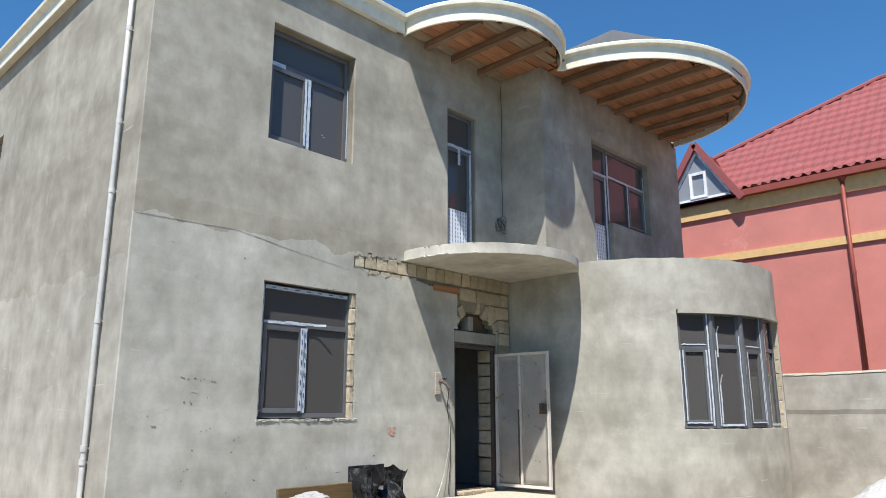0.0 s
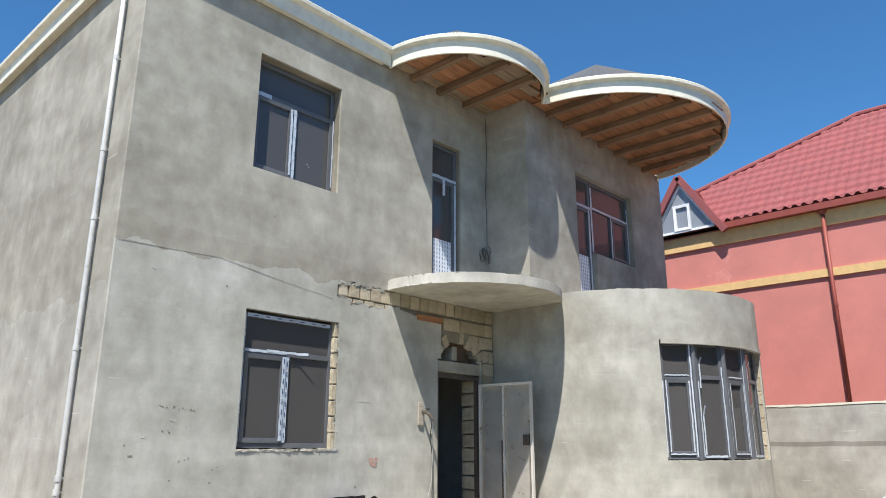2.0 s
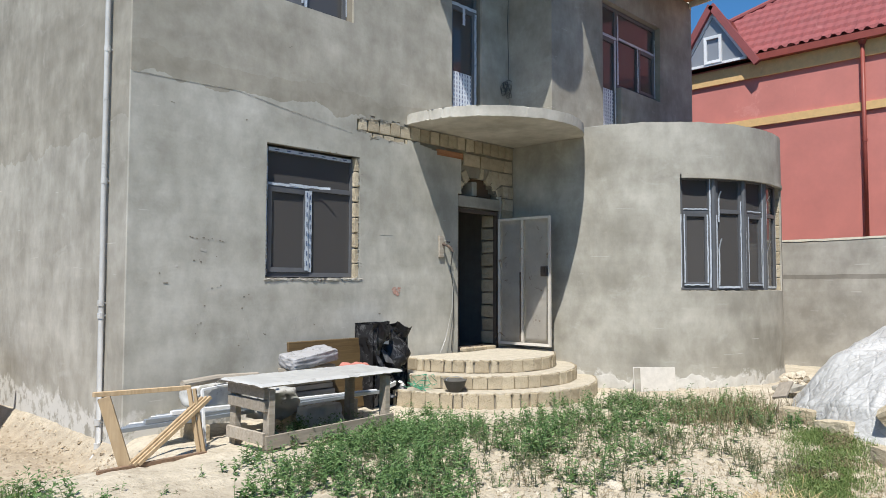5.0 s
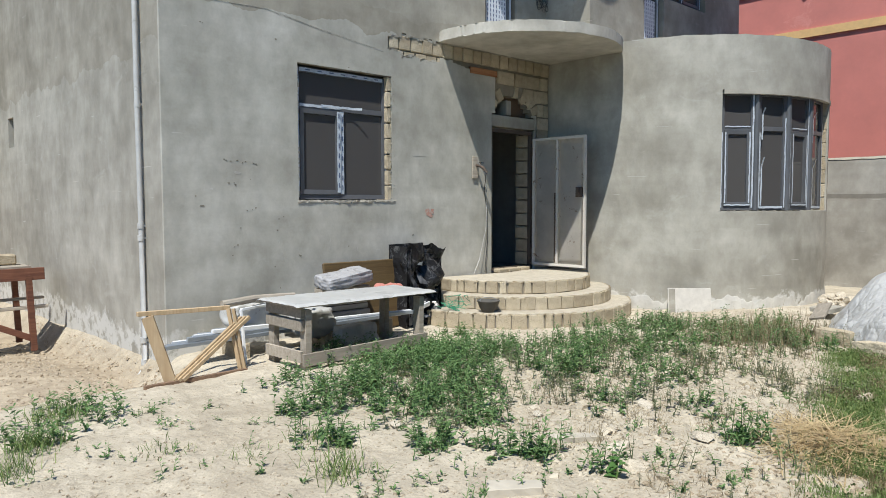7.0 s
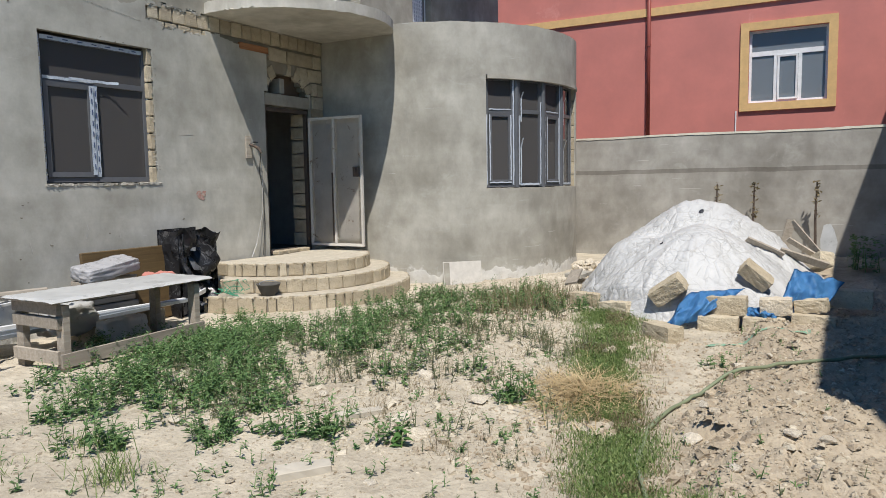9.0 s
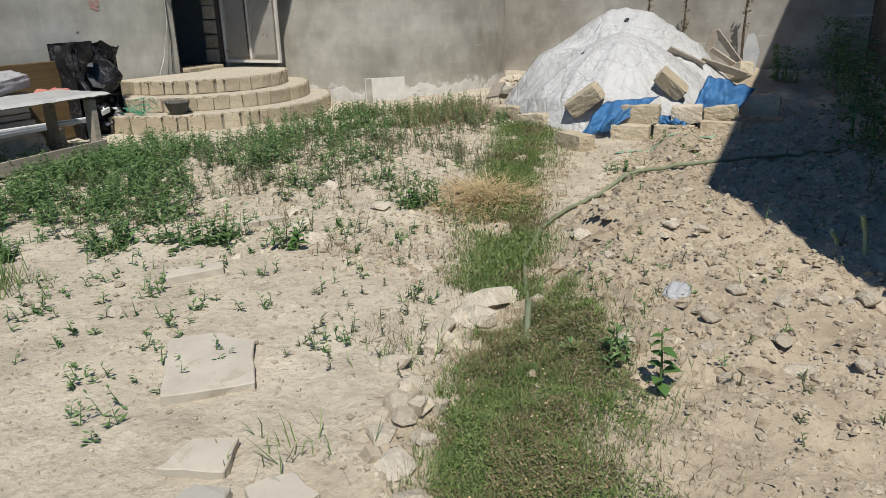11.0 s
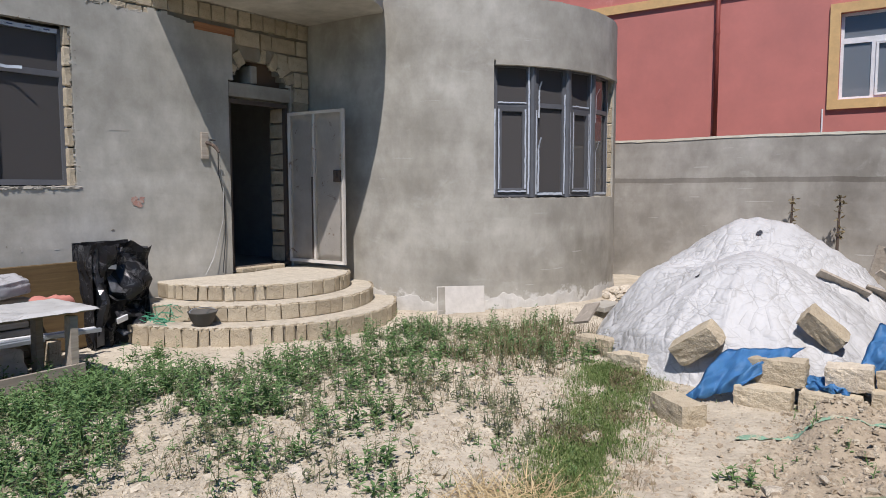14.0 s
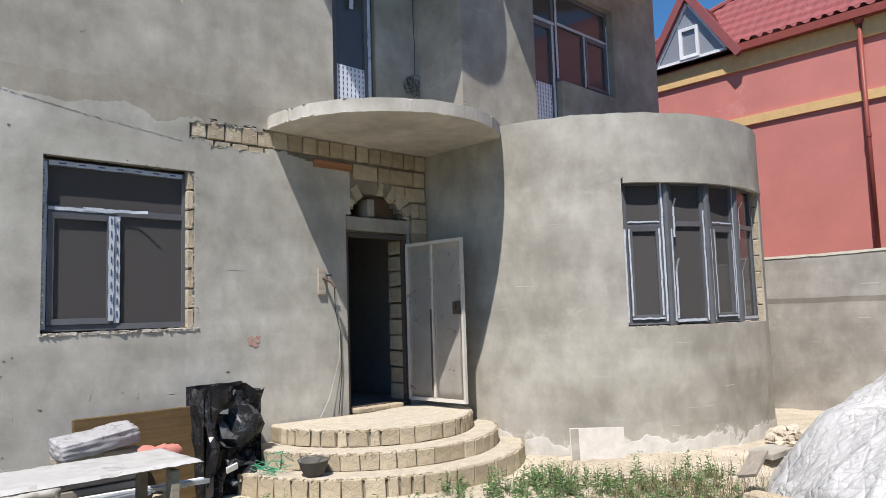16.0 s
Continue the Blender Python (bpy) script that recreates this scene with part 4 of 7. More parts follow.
tube(bm, [(4.56, -0.19, 2.0), (4.74, -0.03, 1.6), (4.72, -0.03, 1.2), (4.55, -0.06, 0.75), (4.4, -0.1, 0.56)], 0.004, 6)
part("cord", bm, M_WHITEFILM, tap, "thin white cord")

cable = thing("hanging_cable", "black cable hanging in a coil on the wall", "cable")
bm = bmesh.new()
tube(bm, [(6.05, -0.02, 7.2), (6.06, -0.03, 6.6), (6.03, -0.02, 5.8), (6.04, -0.03, 5.2), (6.02, -0.04, 4.85)], 0.005, 6)
part("lead", bm, M_CABLE, cable)
for k in range(9):
    bm = bmesh.new()
    r, cx, cz, tw = rng.uniform(0.06, 0.17), 5.99 + rng.uniform(-0.1, 0.09), 4.7 + rng.uniform(-0.09, 0.06), rng.uniform(0, 3)
    tube(bm, [(cx + r * (0.45 * math.cos(a) * math.cos(tw) - math.sin(a) * math.sin(tw)), -0.03 - 0.008 * k, cz + r * (0.45 * math.cos(a) * math.sin(tw) + math.sin(a) * math.cos(tw))) for a in np.linspace(0, 6.0, 26)], 0.004, 6)
    part("loop", bm, M_CABLE, cable)

# Red paint spot and pocks on the front wall.
bm = bmesh.new()
for k in range(9):
    x, z = 3.63 + rng.uniform(-0.05, 0.06), 1.43 + rng.uniform(-0.05, 0.05)
    c = bm.verts.new((x, -0.003 - 0.0002 * k, z))
    ring = [bm.verts.new((x + rng.uniform(0.02, 0.045) * math.cos(a), -0.003 - 0.0002 * k, z + rng.uniform(0.015, 0.03) * math.sin(a))) for a in np.linspace(0, 2 * math.pi, 10)[:-1]]
    for i in range(9):
        bm.faces.new((ring[i], ring[(i + 1) % 9], c))
part("paint_spot", bm, paint("faded_red", (0.5, 0.28, 0.23), (0.48, 0.4, 0.34), 0.9, 0.1, scale=20), house, "faded red paint spot")
bm = bmesh.new()
for x, z in [(0.45, 3.45), (0.42, 1.55), (0.95, 1.5), (0.8, 1.1), (0.85, 1.3), (1.6, 0.95), (3.35, 1.15), (0.75, 1.78), (0.8, 1.76), (1.35, 1.4), (1.3, 3.4), (2.35, 5.2), (1.9, 4.4), (0.7, 2.04), (0.78, 2.03), (0.88, 2.02), (1.05, 2.01)]:
    for _ in range(2):
        xx, zz, s = x + rng.uniform(-0.04, 0.04), z + rng.uniform(-0.015, 0.015), rng.uniform(0.004, 0.01)
        box(bm, xx - s, xx + s * 1.4, -0.004, 0.001, zz - s * 0.6, zz + s * 0.6)
for x, z in ((0.95, 1.85), (0.35, 1.65), (1.05, 1.5), (1.3, 1.28), (2.3, 1.02), (3.02, 1.02), (0.72, 1.0), (1.28, 0.85), (1.3, 0.62)):
    for _ in range(1):
        xx, zz, q = x + rng.uniform(-0.03, 0.03), z + rng.uniform(-0.03, 0.03), rng.uniform(0.005, 0.009)
        box(bm, xx - q, xx + q, -0.003, 0.001, zz - q, zz + q * 0.6)
ob = part("pock", bm, M_MORTAR, house, "small dark pocks in the plaster")
ob["kind"] = "stuff"
bm = bmesh.new()
for x, z, w, h in ((2.02, 1.12, 0.012, 0.06), (2.0, 1.02, 0.01, 0.05), (2.42, 1.0, 0.02, 0.05), (1.38, 0.95, 0.008, 0.12), (1.32, 1.12, 0.008, 0.05), (3.45, 2.2, 0.22, 0.005), (2.75, 0.98, 0.05, 0.008), (0.82, 1.9, 0.07, 0.03), (0.52, 1.72, 0.03, 0.015)):
    tilt = pose(x, 0, z, 0, rng.uniform(-14, 14), 0)
    box(bm, -w / 2, w / 2, -0.0025, 0.001, -h / 2, h / 2, tilt)
ob = part("scuff", bm, M_SALT, house, "pale scuffs on the plaster")
ob["kind"] = "stuff"

# ---- neighbour's red house and the boundary ----
bm = bmesh.new()
wall(bm, lambda u, d, z: (11.4 + d, -u, z + 0.008 * math.sin(u * 1.7) * (z > 2)), span(-9.0, 8.75, 0.5), [-0.5, 0.6, 1.6, 2.365], [], 0.2)
tagged(part("wall_east", bm, M_BOUND), "grey rendered boundary wall with a dark damp band", "wall", kind="structure")
bm = bmesh.new()
wall(bm, lambda u, d, z: (11.39 + d, -u, z + 0.008 * math.sin(u * 1.7) + 0.012 * noise.noise(Vector((u * 6, z * 40, 0)))), span(-9.0, 8.75, 0.1), [2.366, 2.405], [], 0.22)
tagged(part("trim", bm, M_CREAM), "pale mortar cap along the boundary wall", "trim", kind="structure")

red = thing("neighbour_house", "red rendered house with ochre trim and red sheet roof", "house")
RX = 14.25
RWIN = (5.34, 6.87, 3.17, 4.72)
bm = bmesh.new()
wall(bm, lambda u, d, z: (RX + d, -u, z), span(-3.2, 17.0, 1.0), [-0.5, 2.0, 4.0, 7.0], [RWIN], 0.3)
wall(bm, lambda u, d, z: (u, 3.2 + 0.3 - d, z), span(RX, 22.0, 1.0), [-0.5, 3.0, 7.0], [], 0.3)
part("wall", bm, M_RED, red)
for z0, z1, o in ((5.29, 5.47, 0.05), (6.45, 6.8, 0.06)):
    bm = bmesh.new()
    box(bm, RX - o, RX - 0.001, -17.0, 3.2, z0, z1)
    part("band", bm, M_OCHRE, red, "ochre moulding")
bm = bmesh.new()
rim(bm, -RWIN[1] - 0.17, -RWIN[0] + 0.17, RWIN[2] - 0.17, RWIN[3] + 0.17, 0.17, -0.05, -0.001)
swap = Matrix(((0, 1, 0, RX), (1, 0, 0, 0), (0, 0, 1, 0), (0, 0, 0, 1)))
part("surround", put_bm(bm, swap), M_OCHRE, red, "ochre window surround")


def red_window(u0, u1, z0, z1):
    bm = bmesh.new()
    rim(bm, u0, u1, z0, z1, 0.05, 0.09, 0.15)
    tz = z0 + (z1 - z0) * 0.68
    box(bm, u0 + 0.05, u1 - 0.05, 0.095, 0.145, tz - 0.05, tz + 0.05)
    thirds = [u0 + 0.05 + (u1 - u0 - 0.1) * k / 3 for k in range(4)]
    for u in thirds[1:3]:
        box(bm, u - 0.035, u + 0.035, 0.095, 0.145, z0 + 0.05, tz - 0.05)
    f = part("window", put_bm(bm, swap), M_WFRAME, red, "white three-part window")
    pane(u0 + 0.05, u1 - 0.05, tz + 0.05, z1 - 0.05, 0.12, swap, f, M_RGLASS)
    for k in range(3):
        pane(thirds[k] + 0.036 * (k > 0), thirds[k + 1] - 0.036 * (k < 2), z0 + 0.05, tz - 0.05, 0.12, swap, f, M_RGLASS)
    bm = bmesh.new()
    rim(bm, thirds[1] + 0.04, thirds[2] - 0.04, z0 + 0.055, tz - 0.055, 0.04, 0.07, 0.12)
    part("sash", put_bm(bm, swap), M_WFRAME, f)


red_window(-RWIN[1], -RWIN[0], RWIN[2], RWIN[3])
bm = bmesh.new()
box(bm, RX + 0.6, RX + 0.62, -17, 3, 0, 7)
part("inner_wall", bm, M_INSIDE, red)
bm = bmesh.new()
tube(bm, [(RX - 0.1, -3.2, 6.75), (RX - 0.1, -3.2, 2.56)], 0.042, 12)
dp = part("drainpipe", bm, M_DRAIN, red, "dark red drainpipe", True)
bm = bmesh.new()
tube(bm, [(RX - 0.1, -3.2, 6.7), (RX - 0.11, -3.2, 6.8)], [0.055, 0.1], 12)
part("hopper", bm, M_DRAIN, dp)
bm = bmesh.new()
tube(bm, [(RX - 0.1, -3.2, 4.6), (RX - 0.1, -3.2, 4.66)], 0.052, 12)
part("collar", bm, M_DRAIN, dp)
for y, z0, z1 in ((-5.1, 2.56, 3.02), (-6.05, 5.5, 7.0)):
    bm = bmesh.new()
    tube(bm, [(RX - 0.02, y, z0), (RX - 0.02, y, z1)], 0.015, 8)
    part("thin_pipe", bm, M_WFRAME, red)


def sheet_roof(p0, along, up, n_along, n_up, trim_left=None):
    """Pressed sheet tiles: waves along the eave and small steps up the slope."""
    along, up = Vector(along), Vector(up)
    nrm = along.cross(up).normalized()
    if nrm.z < 0:
        nrm = -nrm
    la, lu = along.length, up.length
    verts, faces = [], []
    for j in range(n_up + 1):
        for i in range(n_along + 1):
            a, u = la * i / n_along, lu * j / n_up
            off = 0.014 * math.sin(2 * math.pi * a / 0.22) + 0.05 * (1 - ((u + 0.03 * math.sin(2 * math.pi * a / 0.22)) / 0.35) % 1.0)
            verts.append(Vector(p0) + along * (i / n_along) + up * (j / n_up) + nrm * off)
    w = n_along + 1
    for j in range(n_up):
        for i in range(n_along):
            q = (j * w + i, j * w + i + 1, (j + 1) * w + i + 1, (j + 1) * w + i)
            if trim_left is None or trim_left((i + 0.5) / n_along, (j + 0.5) / n_up):
                faces.append(q)
    me = bpy.data.meshes.new("roof")
    me.from_pydata(verts, [], faces)
    me.materials.append(M_ROOF)
    ob = new("roof", me)
    ob.parent = red
    ob["label"] = "red pressed-sheet roof tiles"
    return ob


EAV = (14.04, 6.98)
RID = (17.2, 10.08)
# West slope from the north corner to well past the view; cut along the hip.
sheet_roof((EAV[0], 3.1, EAV[1]), (0, -19.0, 0), (RID[0] - EAV[0], 0, RID[1] - EAV[1]), 380, 54, lambda a, u: 19.0 * a > 6.75 * u and not (abs(3.1 - 19.0 * a - 0.02) < 0.93 * (1 - u / 0.4)))
bm = bmesh.new()
f = [bm.verts.new(p) for p in ((EAV[0], 3.1, EAV[1]), (RID[0], -3.65, RID[1]), (20.7, 3.1, EAV[1]))]
bm.faces.new(f)
g = [bm.verts.new(p) for p in ((RID[0], -3.65, RID[1]), (RID[0], -16, RID[1]), (20.7, -16, EAV[1]), (20.7, 3.1, EAV[1]))]
bm.faces.new(g)
part("roof", bm, M_ROOF, red)
bm = bmesh.new()
tube(bm, [(EAV[0] + 0.05, 3.0, EAV[1] + 0.1), (RID[0], -3.65, RID[1] + 0.05)], 0.07, 8)
tube(bm, [(RID[0], -3.65, RID[1] + 0.05), (RID[0], -16, RID[1] + 0.05)], 0.07, 8)
part("ridge_cap", bm, M_ROOF, red)
bm = bmesh.new()
box(bm, EAV[0] - 0.02, RX + 0.2, -16, -0.98, EAV[1] - 0.18, EAV[1] - 0.03)
part("eave", bm, M_DRAIN, red, "dark red boxed eave")
bm = bmesh.new()
box(bm, EAV[0] - 0.02, RX + 0.2, 1.02, 3.3, EAV[1] - 0.18, EAV[1] - 0.03)
part("eave", bm, M_DRAIN, red)
# Gabled dormer with a triangular window.
# Nearly opaque pane: the grey-blue of reflected sky is put into its colour.
M_DGLASS = glass("dormer_glass", (0.3, 0.32, 0.35), 0.2)
DY, DW, DZ0, DZ1 = 0.02, 0.98, 6.86, 8.32
bm = bmesh.new()
tri = [(DY - DW, DZ0), (DY + DW, DZ0), (DY, DZ1)]
fr = [bm.verts.new((RX - 0.2, y, z)) for y, z in tri]
bk = [bm.verts.new((RX + 3.0, y, z)) for y, z in tri]
bm.faces.new((fr[0], fr[2], bk[2], bk[0]))
bm.faces.new((fr[1], bk[1], bk[2], fr[2]))
bm.faces.new((fr[0], bk[0], bk[1], fr[1]))
bmesh.ops.solidify(bm, geom=bm.faces[:], thickness=0.05)
dormer = part("dormer", bm, M_DRAIN, red, "small gabled dormer with white window")
for s in (-1, 1):
    bm = bmesh.new()
    beam(bm, (RX - 0.24, DY + s * (DW + 0.1), DZ0 - 0.12), (RX - 0.24, DY, DZ1 + 0.06), 0.12, 0.16)
    part("bargeboard", bm, M_ROOF, dormer)
tri2 = [(DY - DW * 0.82, DZ0 + 0.08), (DY + DW * 0.82, DZ0 + 0.08), (DY, DZ1 - 0.14)]
bm = bmesh.new()
for (ya, za), (yb, zb) in zip(tri2, tri2[1:] + tri2[:1]):
    beam(bm, (RX - 0.17, ya, za), (RX - 0.17, yb, zb), 0.06, 0.06)
rim(bm, -0.22, 0.22, DZ0 + 0.1, DZ0 + 0.78, 0.07, -0.09, -0.04)
for v in bm.verts[-16:]:
    v.co = Vector((RX - 0.13 + v.co.y, DY + v.co.x, v.co.z))
part("window_frame", bm, M_WFRAME, dormer, "white triangular frame")
bm = bmesh.new()
fr = [bm.verts.new((RX - 0.165, y, z)) for y, z in tri2]
bk = [bm.verts.new((RX - 0.155, y, z)) for y, z in tri2]
bm.faces.new(fr[::-1])
bm.faces.new(bk)
for a in range(3):
    b = (a + 1) % 3
    bm.faces.new((fr[a], fr[b], bk[b], bk[a]))
bmesh.ops.recalc_face_normals(bm, faces=bm.faces[:])
part("pane", bm, M_DGLASS, dormer)

# Tall plain building to the south, which shades the yard's edge; unseen plain walls added behind the camera for the
# windows to reflect.
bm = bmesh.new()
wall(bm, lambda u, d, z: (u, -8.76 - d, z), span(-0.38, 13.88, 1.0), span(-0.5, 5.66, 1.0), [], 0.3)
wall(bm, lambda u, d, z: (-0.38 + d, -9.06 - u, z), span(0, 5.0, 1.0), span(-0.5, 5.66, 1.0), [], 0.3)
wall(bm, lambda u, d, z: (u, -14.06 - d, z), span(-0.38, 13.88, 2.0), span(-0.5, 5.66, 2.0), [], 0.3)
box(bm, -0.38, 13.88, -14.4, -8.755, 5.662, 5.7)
tagged(part("wall_south", bm, M_SHADEWALL), "tall grey rendered neighbour wall in shade", "wall", kind="structure")
bm = bmesh.new()
box(bm, -10.3, -10, -12, 9, -0.5, 2.6)
box(bm, -10.3, -0.39, -12.3, -12.002, -0.5, 2.6)
tagged(part("wall_west", bm, M_BOUND), "unseen plain grey wall added to close the yard for window reflections", "wall", kind="structure")
bm = bmesh.new()
wall(bm, lambda u, d, z: (u, 7.86 + d, z), span(-10.0, 14.0, 1.0), [-1.0, 2.0, 5.5], [(-1.3, 0.03, -0.6, 1.35)], 0.25)
back = tagged(part("wall_north", bm, M_MORTAR), "bare limestone block wall behind the house", "wall", kind="structure")
part("gate", bevbox(-1.27, 0.0, 7.9, 7.95, -0.6, 1.33, 0.01), M_REDWOOD, back, "brown metal gate")

# ---- things in front of the house ----
# Work table with a plastic-covered top.
table = thing("work_table", "rough timber work table under clear plastic sheet", "table")
TX0, TX1, TY0, TY1, TZ = 0.64, 2.2, -1.55, -0.9, 0.62
for x in (TX0 + 0.06, TX1 - 0.1):
    for y in (TY0 + 0.03, TY1 - 0.03):
        bm = bmesh.new()
        beam(bm, (x, y, -0.08), (x + 0.01, y, TZ - 0.05), 0.1, 0.06)
        part("leg", bm, M_GREYWOOD, table)
beams("rail", M_GREYWOOD, table, [((TX0, TY0 - 0.02, 0.1), (TX1 - 0.02, TY0 - 0.02, 0.12), 0.03, 0.12), ((TX0 + 0.0, TY0, 0.13), (TX0 + 0.0, TY1, 0.12), 0.03, 0.11), ((TX0 + 0.02, TY0, TZ - 0.2), (TX0 + 0.02, TY1, TZ - 0.2), 0.05, 0.1), ((TX0 + 0.02, TY0, TZ - 0.08), (TX0 + 0.02, TY1, TZ - 0.08), 0.05, 0.09)])
for k in range(4):
    y = TY0 - 0.03 + k * 0.18
    bm = bmesh.new()
    box(bm, TX0 - 0.06, TX1 + 0.08, y, y + 0.17, TZ - 0.025, TZ + 0.004 * (k % 2))
    part("board", bm, M_GREYWOOD, table)
bm = bmesh.new()
nx, ny = 60, 22
g = []
for j in range(ny + 1):
    row = []
    for i in range(nx + 1):
        u, v = i / nx, j / ny
        x = TX0 - 0.08 + u * (TX1 - TX0 + 0.2)
        y = TY0 - 0.06 + v * (TY1 - TY0 + 0.16)
        edge_d = min((x - TX0 + 0.06), (TX1 + 0.08 - x), (y - TY0 + 0.03), (TY1 + 0.02 - y))
        z = TZ + 0.012 + 0.003 * noise.noise(Vector((x * 7, y * 7, 1))) - max(0, -edge_d) * 0.8 + 0.005 * noise.noise(Vector((x * 16, y * 13, 4)))
        row.append(bm.verts.new((x, y, z)))
    g.append(row)
for j in range(ny):
    for i in range(nx):
        bm.faces.new((g[j][i], g[j][i + 1], g[j + 1][i + 1], g[j + 1][i]))
part("plastic_sheet", bm, M_WHITEFILM, table, "crumpled milky plastic sheet", True)

board = thing("leaning_board", "brown varnished board leaning on the wall", "board")
bm = bevbox(1.82, 3.0, -0.02, 0.02, -0.4, 0.46, 0.01)
part("sheet", put_bm(bm, pose(0, -0.18, 0.4, -7, 0, 0)), M_BOARD, board)


def crumpled(name, label, category, x0, x1, y0, y1, z0, z1, mat, amp, seed, rot=0.0, tilt=0.0, soft_edge=0.1, lean=0.0, ridged=0.0):
    """A soft bundle: a rounded box with folds pressed into it."""
    bm = bmesh.new()
    bmesh.ops.create_cube(bm, size=1.0)
    bmesh.ops.subdivide_edges(bm, edges=bm.edges[:], cuts=15 if ridged else 9, use_grid_fill=True)
    cx, cy, cz = (x0 + x1) / 2, (y0 + y1) / 2, (z0 + z1) / 2
    d = Vector((x1 - x0, y1 - y0, z1 - z0))
    for v in bm.verts:
        c = v.co * 2
        c = Vector((math.copysign(abs(c.x) ** 1.2, c.x), c.y, c.z))
        r = 1 - soft_edge * max(0, (abs(c.x) ** 4 + abs(c.y) ** 4 + abs(c.z) ** 4) - 1)
        p = Vector((c.x * d.x, c.y * d.y, c.z * d.z)) * 0.5 * r
        n = noise.noise(Vector((p.x * 9 + seed, p.y * 9, p.z * 7))) + 0.6 * noise.noise(Vector((p.x * 23, p.y * 21 + seed, p.z * 19)))
        n += ridged * abs(noise.noise(Vector((p.x * 2.5, p.y * 26, p.z * 30 + seed))))
        v.co = p + v.co.normalized() * amp * n
    ob = part(name, bm, mat, None, label, True)
    ob.matrix_basis = pose(cx, cy, cz, tilt, lean, rot)
    return tagged(ob, label, category)


crumpled("wrapped_parcel", "white plastic-wrapped bundle on the table", "bundle", 1.6, 2.24, -0.56, -0.28, 0.63, 0.76, M_WRAP, 0.009, 3, 4, 8, 0.03, -7, 2.6)
for k in range(9):
    bm = bevbox(1.55 + 0.03 * (k % 3), 2.3 - 0.02 * (k % 4), -0.42 + 0.02 * (k % 2), -0.26, -0.03 + 0.07 * k, 0.03 + 0.07 * k, 0.008)
    tagged(part("stacked_board", bm, M_GREYWOOD), "thick grey board in a stack behind the table", "board", "stacked boards")
crumpled("plastic_bag", "crumpled clear plastic bag on the ground", "bag", 0.5, 1.0, -0.5, -0.15, 0.28, 0.52, M_WHITEFILM, 0.05, 8)
crumpled("plastic_bag", "crumpled white bag under the table", "bag", 1.1, 1.6, -0.75, -0.4, 0.12, 0.42, M_WHITEFILM, 0.05, 12)
crumpled("plastic_bag", "white sack with printed stripes under the table", "bag", 1.5, 2.0, -0.98, -0.78, 0.02, 0.24, M_WHITEFILM, 0.04, 15)
# Crushed black sheet-metal case standing on end.
case = thing("crushed_case", "crumpled black sheet-metal casing standing by the wall", "scrap")


def dented(x0, x1, z0, z1, y, amp, seed, name, m=None, mat=None):
    bm = bmesh.new()
    nx, nz = 16, 22
    g = []
    for k in range(nz + 1):
        row = []
        for i in range(nx + 1):
            x, z = x0 + (x1 - x0) * i / nx, z0 + (z1 - z0) * k / nz
            f = min(i, nx - i, k, nz - k) / 3
            f = min(1, f)
            n = noise.noise(Vector((x * 4.5 + seed, z * 4.0, seed))) + 0.5 * abs(noise.noise(Vector((x * 9, z * 8 + seed, 2))))
            row.append(bm.verts.new((x, y + amp * n * f, z + 0.01 * noise.noise(Vector((x * 6, seed, z * 6))))))
        g.append(row)
    for k in range(nz):
        for i in range(nx):
            bm.faces.new((g[k][i], g[k][i + 1], g[k + 1][i + 1], g[k + 1][i]))
    bmesh.ops.solidify(bm, geom=bm.faces[:], thickness=0.004)
    if m is not None:
        put_bm(bm, m)
    return part(name, bm, mat or M_BLACK, case)


def folded_case():
    """A crushed sheet with sharp folds and a ragged outline."""
    bm = bmesh.new()
    nx, nz, w, h = 16, 24, 0.72, 1.05
    g = []
    for k in range(nz + 1):
        row = []
        for i in range(nx + 1):
            u, v = i / nx, k / nz
            fold = 0.5 - abs(noise.noise(Vector((u * 1.7 + 0.8 * v, v * 2.3 - 0.5 * u, 4.2)))) * 2.4
            fine = abs(noise.noise(Vector((u * 4.5 + v * 2, v * 4, 1.7))))
            x = u * w + 0.05 * noise.noise(Vector((0.3, v * 4, 1))) + (0.04 * noise.noise(Vector((5, v * 7, 2))) if u > 0.9 else 0)
            z = v * h + (0.09 * noise.noise(Vector((u * 5, 0, 3))) - 0.12 * max(0, u - 0.75) if v > 0.85 else 0)
            row.append(bm.verts.new((x, -0.33 + 0.16 * fold + 0.09 * fine - 0.06 * v, z)))
        g.append(row)
    for k in range(nz):
        for i in range(nx):
            a, b, c, d = g[k][i], g[k][i + 1], g[k + 1][i + 1], g[k + 1][i]
            for q in ((a, b, c), (a, c, d)) if (i + k) % 2 else ((a, b, d), (b, c, d)):
                bm.faces.new(q)
    return bm


cm = pose(2.86, -0.08, -0.02, 0, 0, 3) @ Matrix.Diagonal((0.86, 1, 1, 1))
bm = folded_case()
bmesh.ops.solidify(bm, geom=bm.faces[:], thickness=0.004)
part("front_sheet", put_bm(bm, cm), M_BLACK, case, "shiny crumpled black sheet")
dented(0.0, 0.34, 0.0, 1.04, 0.0, 0.05, 2.0, "side_sheet", cm @ pose(0, -0.34, 0, 0, 0, 84), M_BLACK)
dented(0.0, 0.34, 0.0, 1.0, 0.0, 0.06, 3.0, "side_sheet", cm @ pose(0.72, -0.34, 0, 0, 0, 92))
dented(0.0, 0.72, 0.0, 1.06, 0.0, 0.03, 1.0, "back_sheet", cm)
